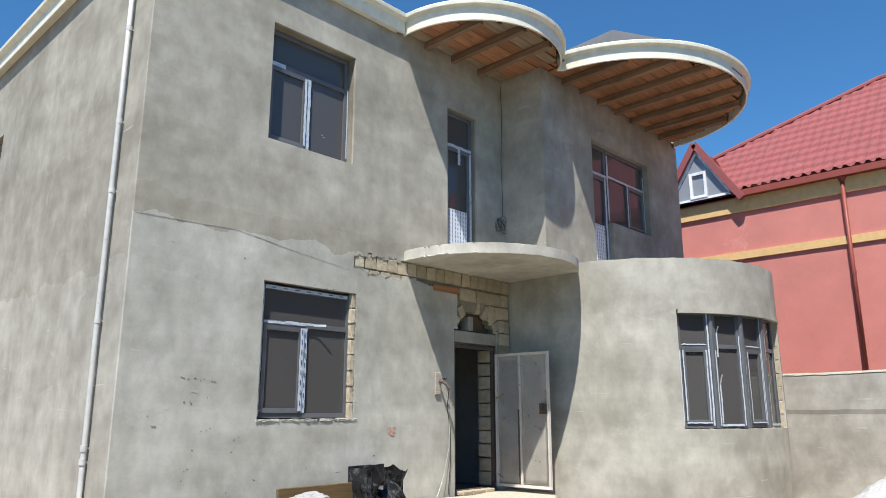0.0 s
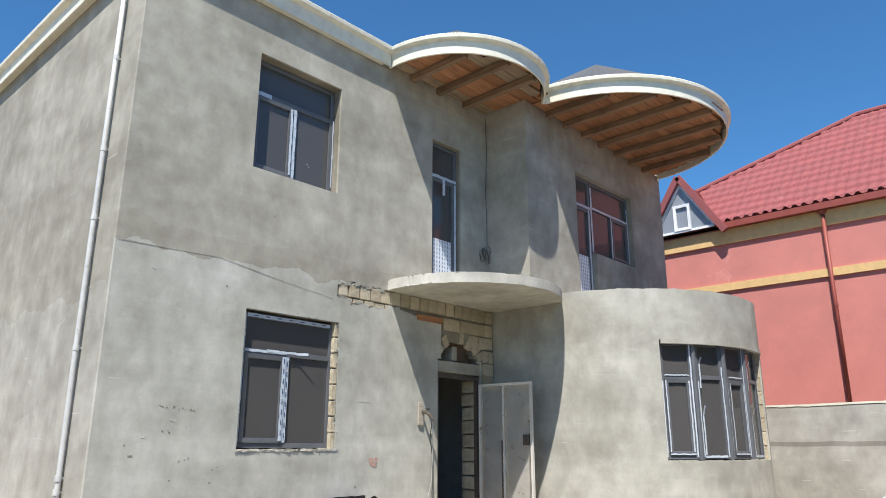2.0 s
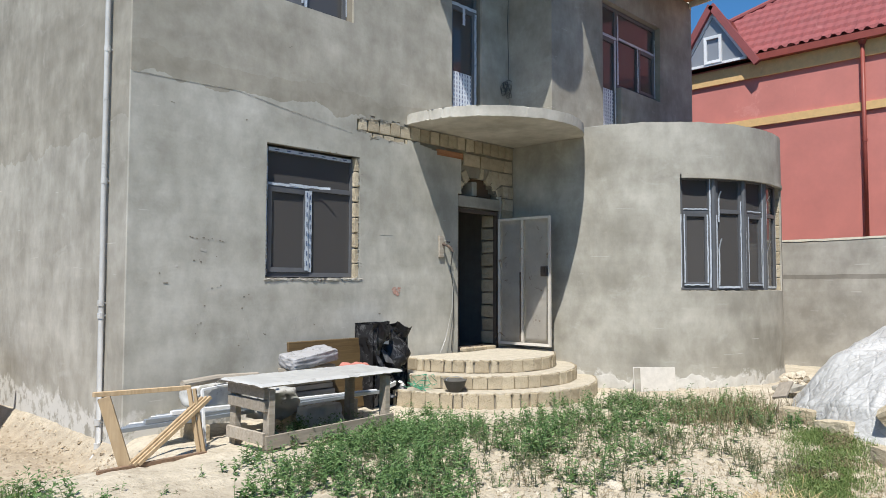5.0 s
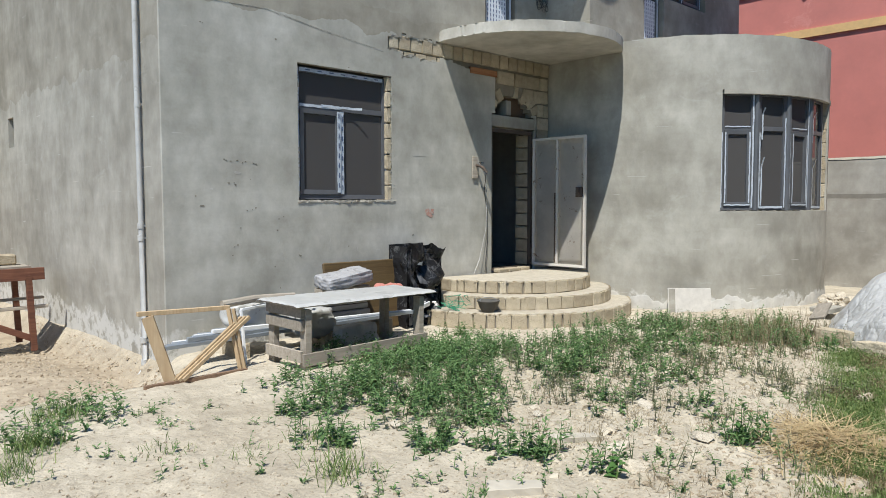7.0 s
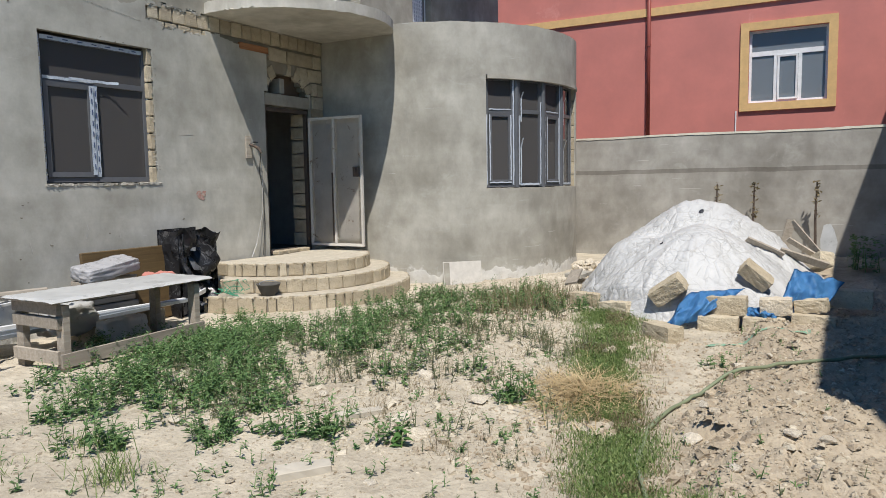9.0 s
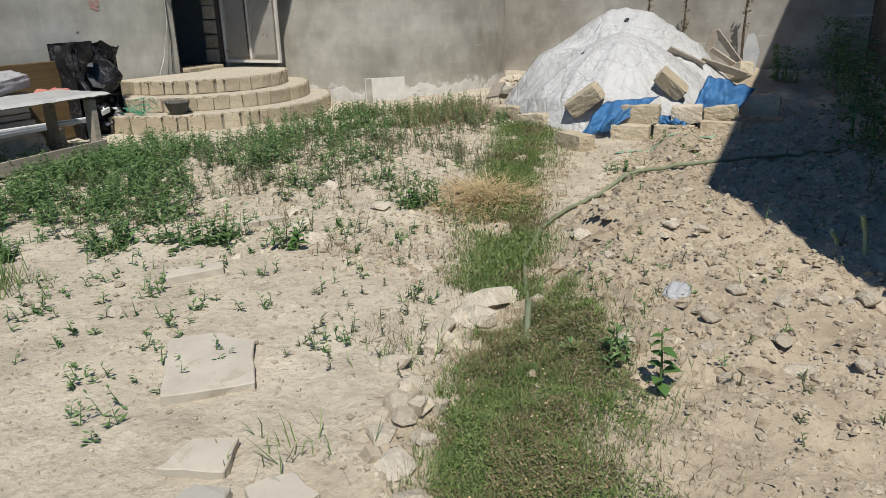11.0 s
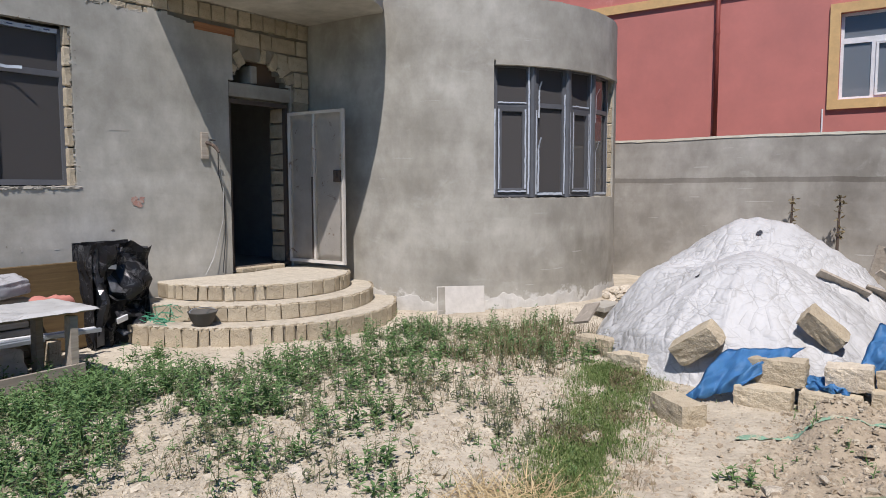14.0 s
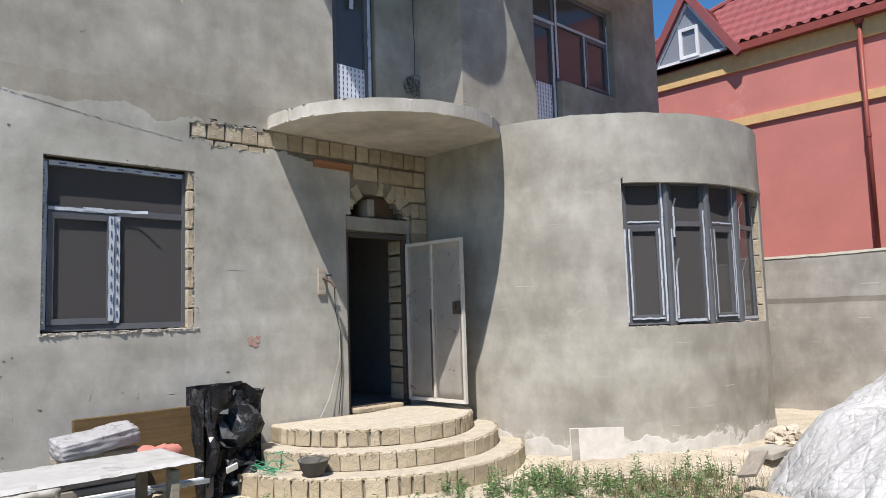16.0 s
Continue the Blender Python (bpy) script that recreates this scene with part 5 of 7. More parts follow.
dented(0.0, 0.13, 0.0, 0.98, 0.0, 0.04, 5.0, "edge_sheet", cm @ pose(0.0, -0.37, 0.04, 2, 0, 20), M_SHEEN)
dented(0.0, 0.36, 0.0, 0.32, 0.0, 0.06, 7.0, "bent_panel", cm @ pose(0.17, -0.42, 0.58, -34, 9, 4), M_SHEEN)
for k, (z, tilt, ln) in enumerate(((0.5, -66, 0.16), (0.3, -50, 0.1), (0.12, -72, 0.16))):
    dented(0.0, 0.4 - 0.06 * k, 0.0, ln, 0.0, 0.07, 9.0 + k, "fold", cm @ pose(0.2 + 0.05 * k, -0.41, z, tilt, 7 - 6 * k, 5 - 4 * k), M_BLACK if k == 1 else M_SHEEN)
part("sticker", bevbox(0.01, 0.12, -0.4, -0.394, 0.82, 0.87, 0.001, cm @ pose(0, 0, 0, 0, 8, 6)), M_WFRAME, case, "torn white label")
part("scrap", bevbox(0.0, 0.14, -0.02, 0.0, 0, 0.06, 0.004, cm @ pose(0.2, -0.44, 0.26, 10, -12, 0)), M_WFRAME, case, "white plastic offcut")

crumpled("red_cloth", "faded red cloth draped beside the table", "cloth", 2.16, 2.5, -0.8, -0.64, 0.53, 0.62, paint("red_cloth", (0.5, 0.2, 0.16), (0.6, 0.34, 0.28), 0.9), 0.035, 21)

# Pine frame with a brace, leaning at the house corner.
fr = thing("pine_frame", "raw pine frame with a diagonal brace, leaning", "frame")
beams("bar", M_PINE, fr, [((-0.65, -1.0, 0.61), (0.2, -1.0, 0.585), 0.04, 0.04), ((-0.57, -1.02, 0.58), (-0.42, -1.12, 0.0), 0.03, 0.1), ((0.17, -1.04, 0.58), (0.24, -1.12, 0.0), 0.03, 0.035), ((0.21, -1.06, 0.58), (0.28, -1.13, 0.0), 0.03, 0.03)])
beams("brace", M_PINE, fr, [((-0.4 + 0.035 * k, -1.14 - 0.012 * k, 0.01), (0.29 + 0.035 * k, -1.06 - 0.012 * k, 0.49), 0.03, 0.034) for k in range(3)], "three thin battens nailed together")
beams("foot", M_JOIST, fr, [((-0.66, -1.15, -0.005), (0.3, -1.13, 0.0), 0.04, 0.035)], "brown lower batten")
bed = thing("old_frame", "thin white metal frame leaning under boards", "frame")
beams("bar", M_WFRAME, bed, [((0.42, -0.88, -0.02), (0.42, -0.8, 0.52), 0.025, 0.025), ((0.42, -0.8, 0.52), (1.3, -0.7, 0.56), 0.025, 0.025)])
lg = thing("timber_pole", "grey weathered round timber lying on the stack", "timber")
bm = bmesh.new()
tube(bm, [(0.32, -0.6, 0.56), (0.7, -0.55, 0.58), (1.2, -0.5, 0.56)], 0.04, 10)
part("log", bm, M_GREYWOOD, lg)
for k in range(10):
    x0 = -0.3 + 0.06 * k
    bm = bevbox(x0, x0 + 2.6, -0.65 + 0.055 * (k % 4), -0.61 + 0.055 * (k % 4), 0.14 + 0.05 * (k // 4), 0.18 + 0.05 * (k // 4), 0.004)
    put_bm(bm, pose(0, 0, 0.05, 0, -0.6 + 0.25 * k, 0.8 * (k % 3) - 0.6))
    ob = part("metal_profile", bm, M_WFRAME if k in (3, 6, 8) else M_STEEL, None)
    tagged(ob, "long galvanised metal profile stacked by the wall", "profile", "stacked profiles")
for x in (0.45, 1.5, 2.3):
    bm = bevbox(x, x + 0.12, -0.7, -0.3, -0.06, 0.14 + 0.03 * x, 0.01)
    tagged(part("support_block", bm, M_BLOCK), "limestone block under the stacked profiles", "block", "stack supports")

# Rubber bowl on the second step, green net beside it.
bowl = thing("mortar_bowl", "grey mortar-stained rubber bowl with wire handle", "bowl")
bm = bmesh.new()
prof = [(0.08, 0.0), (0.115, 0.06), (0.14, 0.13), (0.15, 0.145), (0.13, 0.14), (0.1, 0.05), (0.0, 0.03)]
rings = [[bm.verts.new((3.62 + r * math.cos(a), -1.12 + r * math.sin(a), 0.205 + z)) for a in np.linspace(0, 2 * math.pi, 25)[:-1]] for r, z in prof[:-1]]
for a, b in zip(rings, rings[1:]):
    for k in range(24):
        bm.faces.new((a[k], a[(k + 1) % 24], b[(k + 1) % 24], b[k]))
bm.faces.new(rings[-1])
part("shell", bm, M_BUCKET, bowl, "", True)
bm = bmesh.new()
tube(bm, [(3.62 + 0.145 * math.cos(a), -1.12 + 0.05 * math.sin(a), 0.35 + 0.03 * math.sin(a)) for a in np.linspace(0, math.pi, 12)], 0.004, 6)
part("handle", bm, M_STEEL, bowl)
net = thing("green_net", "tangle of green plastic netting on the steps", "net")
bm = bmesh.new()
for k in range(15):
    c = Vector((3.42 + rng.uniform(-0.1, 0.12), -0.72 + rng.uniform(-0.12, 0.12), 0.27 + rng.uniform(-0.06, 0.08)))
    tube(bm, [c + Vector((rng.uniform(-0.1, 0.1), rng.uniform(-0.1, 0.1), rng.uniform(-0.05, 0.06))) for _ in range(4)], 0.004, 5)
part("strands", bm, M_GREENNET, net)

# Ceramic tile leaning on the bay.
tl = thing("ceramic_tile", "large cream ceramic tile leaning on the bay wall", "tile")
tm = pose(6.34, -2.06, 0.0, 0, 0, -46) @ pose(0, 0, 0, -9, 0, 0)
part("slab", bevbox(0.0, 0.6, -0.03, -0.01, -0.05, 0.36, 0.003, tm), M_TILE, tl)
part("border", bevbox(0.012, 0.1, -0.0325, -0.0295, -0.04, 0.35, 0.001, tm), M_CONC, tl, "grey patterned border strip")

# Red-brown trestle by the west wall.
tr = thing("trestle_table", "red-brown timber trestle with boards and a stone", "table")
TRX, TRY = -0.35, 3.3
tmx = pose(TRX, TRY, -0.32)
for x in (-1.6, -0.1):
    for y in (0.0, 0.8):
        bm = bmesh.new()
        beam(bm, tmx @ Vector((x, y, -0.05)), tmx @ Vector((x - 0.04, y, 0.95)), 0.07, 0.07)
        part("leg", bm, M_REDWOOD, tr)
beams("rail", M_REDWOOD, tr, [(tmx @ Vector((-1.8, 0, 0.95)), tmx @ Vector((0.05, 0, 0.97)), 0.04, 0.16), (tmx @ Vector((-1.8, 0.8, 0.95)), tmx @ Vector((0.05, 0.8, 0.97)), 0.04, 0.12), (tmx @ Vector((-0.1, 0.02, 0.1)), tmx @ Vector((-1.3, 0.02, 0.7)), 0.05, 0.08)])
beams("board", M_GREYWOOD, tr, [(tmx @ Vector((-1.9, 0.1 + 0.2 * k, 1.05)), tmx @ Vector((-0.1, 0.1 + 0.2 * k, 1.06)), 0.18, 0.025) for k in range(4)] + [(tmx @ Vector((-1.8, 0.3, 0.6)), tmx @ Vector((0.1, 0.3, 0.62)), 0.12, 0.03), (tmx @ Vector((-1.8, 0.1, 0.5)), tmx @ Vector((0.1, 0.1, 0.52)), 0.08, 0.04)])
bm = bevbox(-0.5, -0.2, 0.3, 0.5, 1.08, 1.22, 0.02, tmx)
tagged(part("limestone_block", bm, M_BLOCK), "pale block lying on the trestle", "block")


# ---- heap under the white tarpaulin ----
HILLS = ((7.59, -5.52, 1.27, 1.28, 1.68, 1.65), (6.28, -5.73, 1.01, 1.62, 1.43, 1.45), (6.63, -5.0, 0.85, 0.9, 0.88, 2.1), (8.3, -6.1, 0.75, 1.0, 1.0, 1.6))


def heap(x, y):
    """Height of the sheet over the heap: a rear hump, a front peak and two shoulders, with folds."""
    total = 0.0
    for cx, cy, h, rx, ry, p in HILLS:
        q = math.hypot((x - cx) / rx, (y - cy) / ry)
        total += math.exp(12 * h * (1 - min(q, 1.4) ** p))
    z = math.log(total) / 12
    if z < -0.12:
        return None
    z -= 1.7 * max(0.0, 5.12 - x if y < -5.2 else 0.0, 0.653 * (y + 5.0) - 0.757 * (x - 5.36))
    if z < -0.12:
        return None
    a = math.atan2(y + 5.73, x - 6.28)
    d = math.hypot(x - 6.28, y + 5.73)
    ray = 1 - abs(math.sin(a * 8 + 1.6 * noise.noise(Vector((x * 1.1, y * 1.1, 3))))) ** 0.6
    pleat = (0.055 * (ray - 0.6) + 0.02 * abs(math.sin(a * 27 + 2.5 * noise.noise(Vector((x * 2, y * 2, 8)))))) * smooth(0.08, 0.7, d) * (0.4 + 0.6 * smooth(-0.3, 0.3, noise.noise(Vector((a * 1.5, 2.0, 0)))))
    crease = 0.022 * (0.4 - abs(noise.noise(Vector((x * 2.0 + y * 0.8, y * 2.0, 21)))) * 2.0) * smooth(0.1, 0.4, d)
    wr = 0.016 * abs(noise.noise(Vector((x * 7, y * 5, 2)))) + 0.018 * abs(noise.noise(Vector((x * 15 - y * 5, y * 11, 9)))) - 0.02
    skirt = 0.05 * math.sin(a * 24 + 4 * noise.noise(Vector((x * 1.3, y * 1.3, 0)))) * smooth(0.4, 0.05, z)
    return z + (pleat + crease + wr + skirt) * smooth(-0.1, 0.08, z)


bm = bmesh.new()
g = {}
for i, x in enumerate(span(4.4, 9.8, 0.03)):
    for j, y in enumerate(span(-7.5, -3.7, 0.03)):
        z = heap(x, y)
        if z is not None:
            g[i, j] = bm.verts.new((x, y, z if z < 0.02 else max(z, height(x, y) + 0.012)))
for i, j in list(g):
    if all(k in g for k in ((i + 1, j), (i + 1, j + 1), (i, j + 1))):
        bm.faces.new((g[i, j], g[i + 1, j], g[i + 1, j + 1], g[i, j + 1]))
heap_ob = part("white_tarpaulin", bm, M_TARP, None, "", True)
tagged(heap_ob, "heap of building material under a creased white tarpaulin", "tarpaulin")
for x, y, s in ((7.24, -5.58, 0.035), (6.42, -5.7, 0.04), (5.9, -5.35, 0.02), (5.75, -6.35, 0.02)):
    z = heap(x, y)
    bm = bmesh.new()
    c = [bm.verts.new((x + s * 1.2 * math.cos(a), y + s * math.sin(a), heap(x + s * 1.2 * math.cos(a), y + s * math.sin(a)) + 0.008)) for a in np.linspace(0, 2 * math.pi, 9)[:-1]]
    bm.faces.new(c)
    part("tear", bm, M_BLACK, heap_ob, "dark torn hole")


def drape(label, pts, out, seed):
    """A blue sheet between four corners, sagging in folds."""
    bm = bmesh.new()
    a, b, c, d = (Vector(p) for p in pts)
    n = 26
    g = []
    for j in range(n + 1):
        row = []
        for i in range(n + 1):
            u, v = i / n, j / n
            p = a.lerp(b, u).lerp(d.lerp(c, u), v)
            k = 0.05 * noise.noise(Vector((u * 4 + seed, v * 3, seed))) + 0.03 * math.sin(u * 17 + v * 8 + seed) * (1 - v * 0.5) + 0.06 * abs(noise.noise(Vector((u * 7 + v * 3, v * 4, seed + 5))))
            row.append(bm.verts.new(p + Vector(out) * (k + 0.08 * math.sin(math.pi * u) * math.sin(math.pi * v)) + Vector((0, 0, 0.03 * noise.noise(Vector((u * 6, v * 2, seed)))))))
        g.append(row)
    for j in range(n):
        for i in range(n):
            bm.faces.new((g[j][i], g[j][i + 1], g[j + 1][i + 1], g[j + 1][i]))
    bmesh.ops.solidify(bm, geom=bm.faces[:], thickness=0.004)
    tagged(part("blue_tarpaulin", bm, M_BLUE, None, "", True), label, "tarpaulin")


drape("crumpled blue tarpaulin tucked under blocks", [(4.5, -5.66, 0.0), (4.72, -6.02, 0.1), (5.1, -6.4, 0.4), (4.95, -5.86, 0.34)], (-1, 0, 0.3), 2.0)
drape("blue tarpaulin hanging over the blocks", [(4.98, -6.72, 0.24), (5.1, -7.15, 0.26), (5.5, -7.3, 0.46), (5.28, -6.84, 0.6)], (-1, 0, 0.4), 6.0)
drape("blue tarpaulin edge between two blocks", [(4.84, -6.42, 0.13), (4.84, -6.72, 0.13), (5.0, -6.72, 0.22), (5.0, -6.42, 0.22)], (-1, 0, 0.2), 9.0)


def rough_block(m, dims, seed, label, group="loose limestone blocks", mat=None):
    """One sawn block with chipped, uneven faces."""
    r = random.Random(seed)
    bm = bmesh.new()
    bmesh.ops.create_cube(bm, size=1.0)
    bmesh.ops.subdivide_edges(bm, edges=bm.edges[:], cuts=5, use_grid_fill=True)
    for v in bm.verts:
        c = v.co.copy()
        corner = sum(abs(abs(q) - 0.5) < 1e-4 for q in c)
        p = Vector((c.x * dims[0], c.y * dims[1], c.z * dims[2]))
        k = 1 - 0.02 * max(0, corner - 1) * r.uniform(0.3, 2.0)
        v.co = p * k + Vector((r.uniform(-1, 1), r.uniform(-1, 1), r.uniform(-1, 1))) * 0.004
    ob = part("limestone_block", bm, mat or M_BLOCK)
    ob.matrix_basis = m
    return tagged(ob, label, "block", group)


BLK = (0.39, 0.19, 0.19)
rows = [(4.76, -6.18, 0.05, 0, 0, 92), (4.8, -6.61, 0.06, 0, 0, 90), (4.86, -7.04, 0.11, 2, 0, 94), (4.94, -6.24, 0.235, 0, 2, 91), (5.45, -7.36, 0.3, 0, 0, 88), (4.12, -5.76, 0.05, 0, 0, 52), (5.02, -5.62, 0.35, 18, -36, -97), (5.42, -6.46, 0.5, 24, 40, -78), (5.6, -4.52, 0.07, 0, 0, 80), (5.16, -5.02, 0.06, 0, 6, 70), (8.0, -7.0, 0.4, 10, 20, 30)]
for k, (x, y, z, rx, ry, rz) in enumerate(rows):
    rough_block(pose(x, y, z, rx, ry, rz), (0.35, 0.17, 0.15) if k == 7 else BLK, 40 + k, "tilted pale limestone block on the tarpaulin" if k in (6, 7) else "pale sawn limestone block edging the heap")
rough_block(pose(4.97, -6.7, 0.25, 0, 4, 92), (0.3, 0.22, 0.17), 71, "rounded weathered stone on the blocks", mat=M_ROCK)
rough_block(pose(4.99, -7.02, 0.275, 0, 8, 84), (0.3, 0.17, 0.13), 72, "small worn limestone block on the row")
# Planks and a pale scrap beyond the heap.
for k, (a, b, w) in enumerate((((8.2, -6.5, 0.4), (8.25, -6.62, 0.95), 0.13), ((8.25, -6.62, 0.93), (8.35, -7.0, 0.45), 0.09), ((8.0, -6.6, 0.7), (8.2, -7.0, 0.42), 0.08), ((7.0, -6.18, 0.76), (7.14, -6.6, 0.55), 0.12), ((7.3, -6.55, 0.6), (7.5, -7.1, 0.4), 0.13), ((5.9, -4.2, 0.22), (6.3, -4.15, 0.35), 0.16))):
    bm = bmesh.new()
    beam(bm, a, b, w, 0.025, (0.6, 0.2, 0.8))
    tagged(part("plank", bm, M_GREYWOOD), "weathered grey plank leaning at the heap", "plank", "scrap planks")
bm = bmesh.new()
prism(bm, [(-7.0, 0.35), (-7.16, 0.36), (-7.2, 0.62), (-7.15, 0.8), (-7.1, 0.88), (-7.02, 0.86), (-6.98, 0.66)], 0.0, 0.012)
put_bm(bm, Matrix(((0, 0.08, 1, 8.55), (1, 0, 0, 0), (0, 1, 0, 0), (0, 0, 0, 1))))
bmesh.ops.recalc_face_normals(bm, faces=bm.faces[:])
tagged(part("plastic_scrap", bm, M_WHITEFILM), "pale torn plastic sheet standing on edge", "scrap")


# Dead shrubs and saplings by the boundary wall.
def sapling(x, y, h, seed, leafy):
    t = thing("sapling", "thin dry sapling by the boundary wall", "sapling", "saplings by the wall")
    r = random.Random(seed)
    bm = bmesh.new()
    z0 = height(x, y) - 0.05
    tube(bm, [(x, y, z0), (x - 0.02, y + 0.02, z0 + h * 0.5), (x + 0.01, y + 0.01, z0 + h)], [0.026, 0.022, 0.012], 7)
    part("trunk", bm, M_RUST, t)
    bm = bmesh.new()
    for _ in range(leafy):
        p = Vector((x + r.gauss(0, 0.025), y + r.gauss(0, 0.03), z0 + h * r.uniform(0.55, 1.02)))
        d = Vector((r.uniform(-1, 1), r.uniform(-1, 1), r.uniform(-0.4, 1))).normalized() * 0.045
        s = d.cross(Vector((r.uniform(-1, 1), r.uniform(-1, 1), 1))).normalized() * 0.02
        bm.faces.new([bm.verts.new(q) for q in (p - d, p + s, p + d, p - s)])
    part("crown", bm, M_SCRUB, t)


sapling(11.1, -5.85, 1.5, 1, 46)
sapling(11.1, -6.85, 1.35, 2, 40)
sapling(11.2, -5.2, 1.5, 3, 30)

# Garden hose across the soil, stub posts, green netting strip.
hose = thing("garden_hose", "dusty green garden hose lying on the soil", "hose")
pts = [(-0.3, -6.75), (0.23, -6.59), (0.48, -6.49), (1.0, -6.3), (1.55, -6.23), (1.95, -6.29), (2.26, -6.37), (2.47, -6.48), (2.86, -6.88), (3.23, -7.36), (3.64, -7.83), (4.0, -8.2)]
fine_pts = []
for (xa, ya), (xb, yb) in zip(pts, pts[1:]):
    for k in range(5):
        x, y = xa + (xb - xa) * k / 5, ya + (yb - ya) * k / 5
        fine_pts.append((x, y, max(height(x + u, y + v) for u in (-0.05, 0, 0.05) for v in (-0.05, 0, 0.05)) + 0.014))
bm = bmesh.new()
tube(bm, fine_pts, 0.014, 8)
part("tubing", bm, M_HOSE, hose, "", True)
for x, y, h in ((1.2, -8.04, 0.26), (1.27, -7.92, 0.12)):
    st = thing("stub_pipe", "pale green plastic pipe stub sticking from the soil", "pipe", "pipe stubs")
    bm = bmesh.new()
    z0 = height(x, y) - 0.05
    tube(bm, [(x, y, z0), (x - 0.01, y + 0.02, z0 + h * 0.6), (x - 0.05, y + 0.05, z0 + h)], 0.013, 8)
    part("tubing", bm, M_STUB, st)
bm = bmesh.new()
g = []
for i in range(31):
    row = []
    for j in range(6):
        x, y = 3.86 + 0.013 * i + 0.016 * j * (1 + 0.5 * math.sin(i * 0.7)), -6.2 - 0.028 * i
        row.append(bm.verts.new((x, y, height(x, y) + 0.002 + 0.012 * rng.random())))
    g.append(row)
for i in range(30):
    for j in range(5):
        bm.faces.new((g[i][j], g[i][j + 1], g[i + 1][j + 1], g[i + 1][j]))
tagged(part("green_net", bm, M_DUSTNET), "strip of dusty green netting trodden into the soil", "net")

# ---- stones on the ground ----
def rock_mesh(seed, flat=0.6):
    r = random.Random(seed)
    bm = bmesh.new()
    bmesh.ops.create_icosphere(bm, subdivisions=2, radius=0.5)
    cuts = [(Vector((r.uniform(-1, 1), r.uniform(-1, 1), r.uniform(-1, 1))).normalized(), r.uniform(0.22, 0.38)) for _ in range(15)]
    for v in bm.verts:
        for n, d in cuts:
            k = v.co.dot(n) - d
            if k > 0:
                v.co -= n * k
        v.co.z *= flat
        v.co += Vector((r.uniform(-1, 1), r.uniform(-1, 1), r.uniform(-1, 1))) * 0.016
    me = bpy.data.meshes.new("stone")
    bm.to_mesh(me)
    bm.free()
    me.materials.append(M_ROCK)
    return me


ROCKS = [rock_mesh(k, 0.45 + 0.05 * k) for k in range(8)]


def stone_at(x, y, s, k, rz, label="pale broken stone lying on the soil", sx=1.0, sink=0.25):
    ob = new("stone", ROCKS[k % 8])
    ob.matrix_basis = pose(x, y, height(x, y) + s * 0.16 * (1 - sink), (k * 7) % 15 - 7, (k * 11) % 13 - 6, rz) @ Matrix.Diagonal((s * sx, s, s, 1))
    return tagged(ob, label, "stone", "stones in the yard")


marked = [(-0.1, -6.25, 0.19), (0.3, -6.34, 0.3), (0.12, -6.36, 0.24), (-0.49, -6.24, 0.14), (-0.61, -6.37, 0.15), (0.38, -6.59, 0.12), (-0.78, -6.42, 0.14), (-0.88, -6.5, 0.13), (-0.98, -6.46, 0.15), (-1.1, -6.58, 0.17), (-0.95, -6.6, 0.12), (-1.25, -6.7, 0.15), (0.92, -7.2, 0.09), (0.67, -6.86, 0.08), (0.41, -7.49, 0.09), (0.9, -7.57, 0.07), (1.37, -7.06, 0.12), (-0.06, -7.67, 0.12), (-0.17, -7.73, 0.13), (0.02, -7.59, 0.1), (-0.17, -7.41, 0.11), (0.03, -7.41, 0.08), (0.45, -7.98, 0.12), (0.64, -8.1, 0.1), (0.29, -8.13, 0.12), (-0.06, -8.01, 0.1), (0.38, -7.82, 0.1), (0.34, -7.67, 0.09)]
marked += [(-0.31, -7.5, 0.11), (-0.1, -7.94, 0.09), (1.45, -6.51, 0.15), (1.7, -6.55, 0.11), (1.62, -6.62, 0.12), (1.5, -5.05, 0.17), (0.5, -4.4, 0.14), (3.4, -5.45, 0.18), (2.6, -4.6, 0.15), (1.9, -4.4, 0.17), (3.0, -4.2, 0.16), (-1.45, -6.8, 0.17), (3.0, -6.6, 0.17)]
for k, (x, y, s) in enumerate(marked):
    stone_at(x, y, s, k, 47 * k, sx=1.5 if k % 3 == 0 else 1.1)
for k in range(20):
    a = 2.39996 * k
    q = 0.1 * math.sqrt(k)
    stone_at(8.6 + 1.1 * q * math.cos(a), -3.62 + 0.6 * q * math.sin(a), 0.13 + 0.025 * (k % 4), k, 61 * k, "broken stone in a rubble pile past the bay", 1.2, -5.0 * max(0, 1 - q / 0.75))
r4 = random.Random(11)
for k in range(84):
    if k % 2:
        x, y = r4.uniform(-1.2, 5.5), r4.uniform(-5.6, -3.2)
    else:
        x, y = r4.uniform(-0.6, 4.5), r4.uniform(-8.2, -6.5)
    stone_at(x, y, 0.04 + 0.08 * r4.random() ** 2, k, r4.uniform(0, 360))


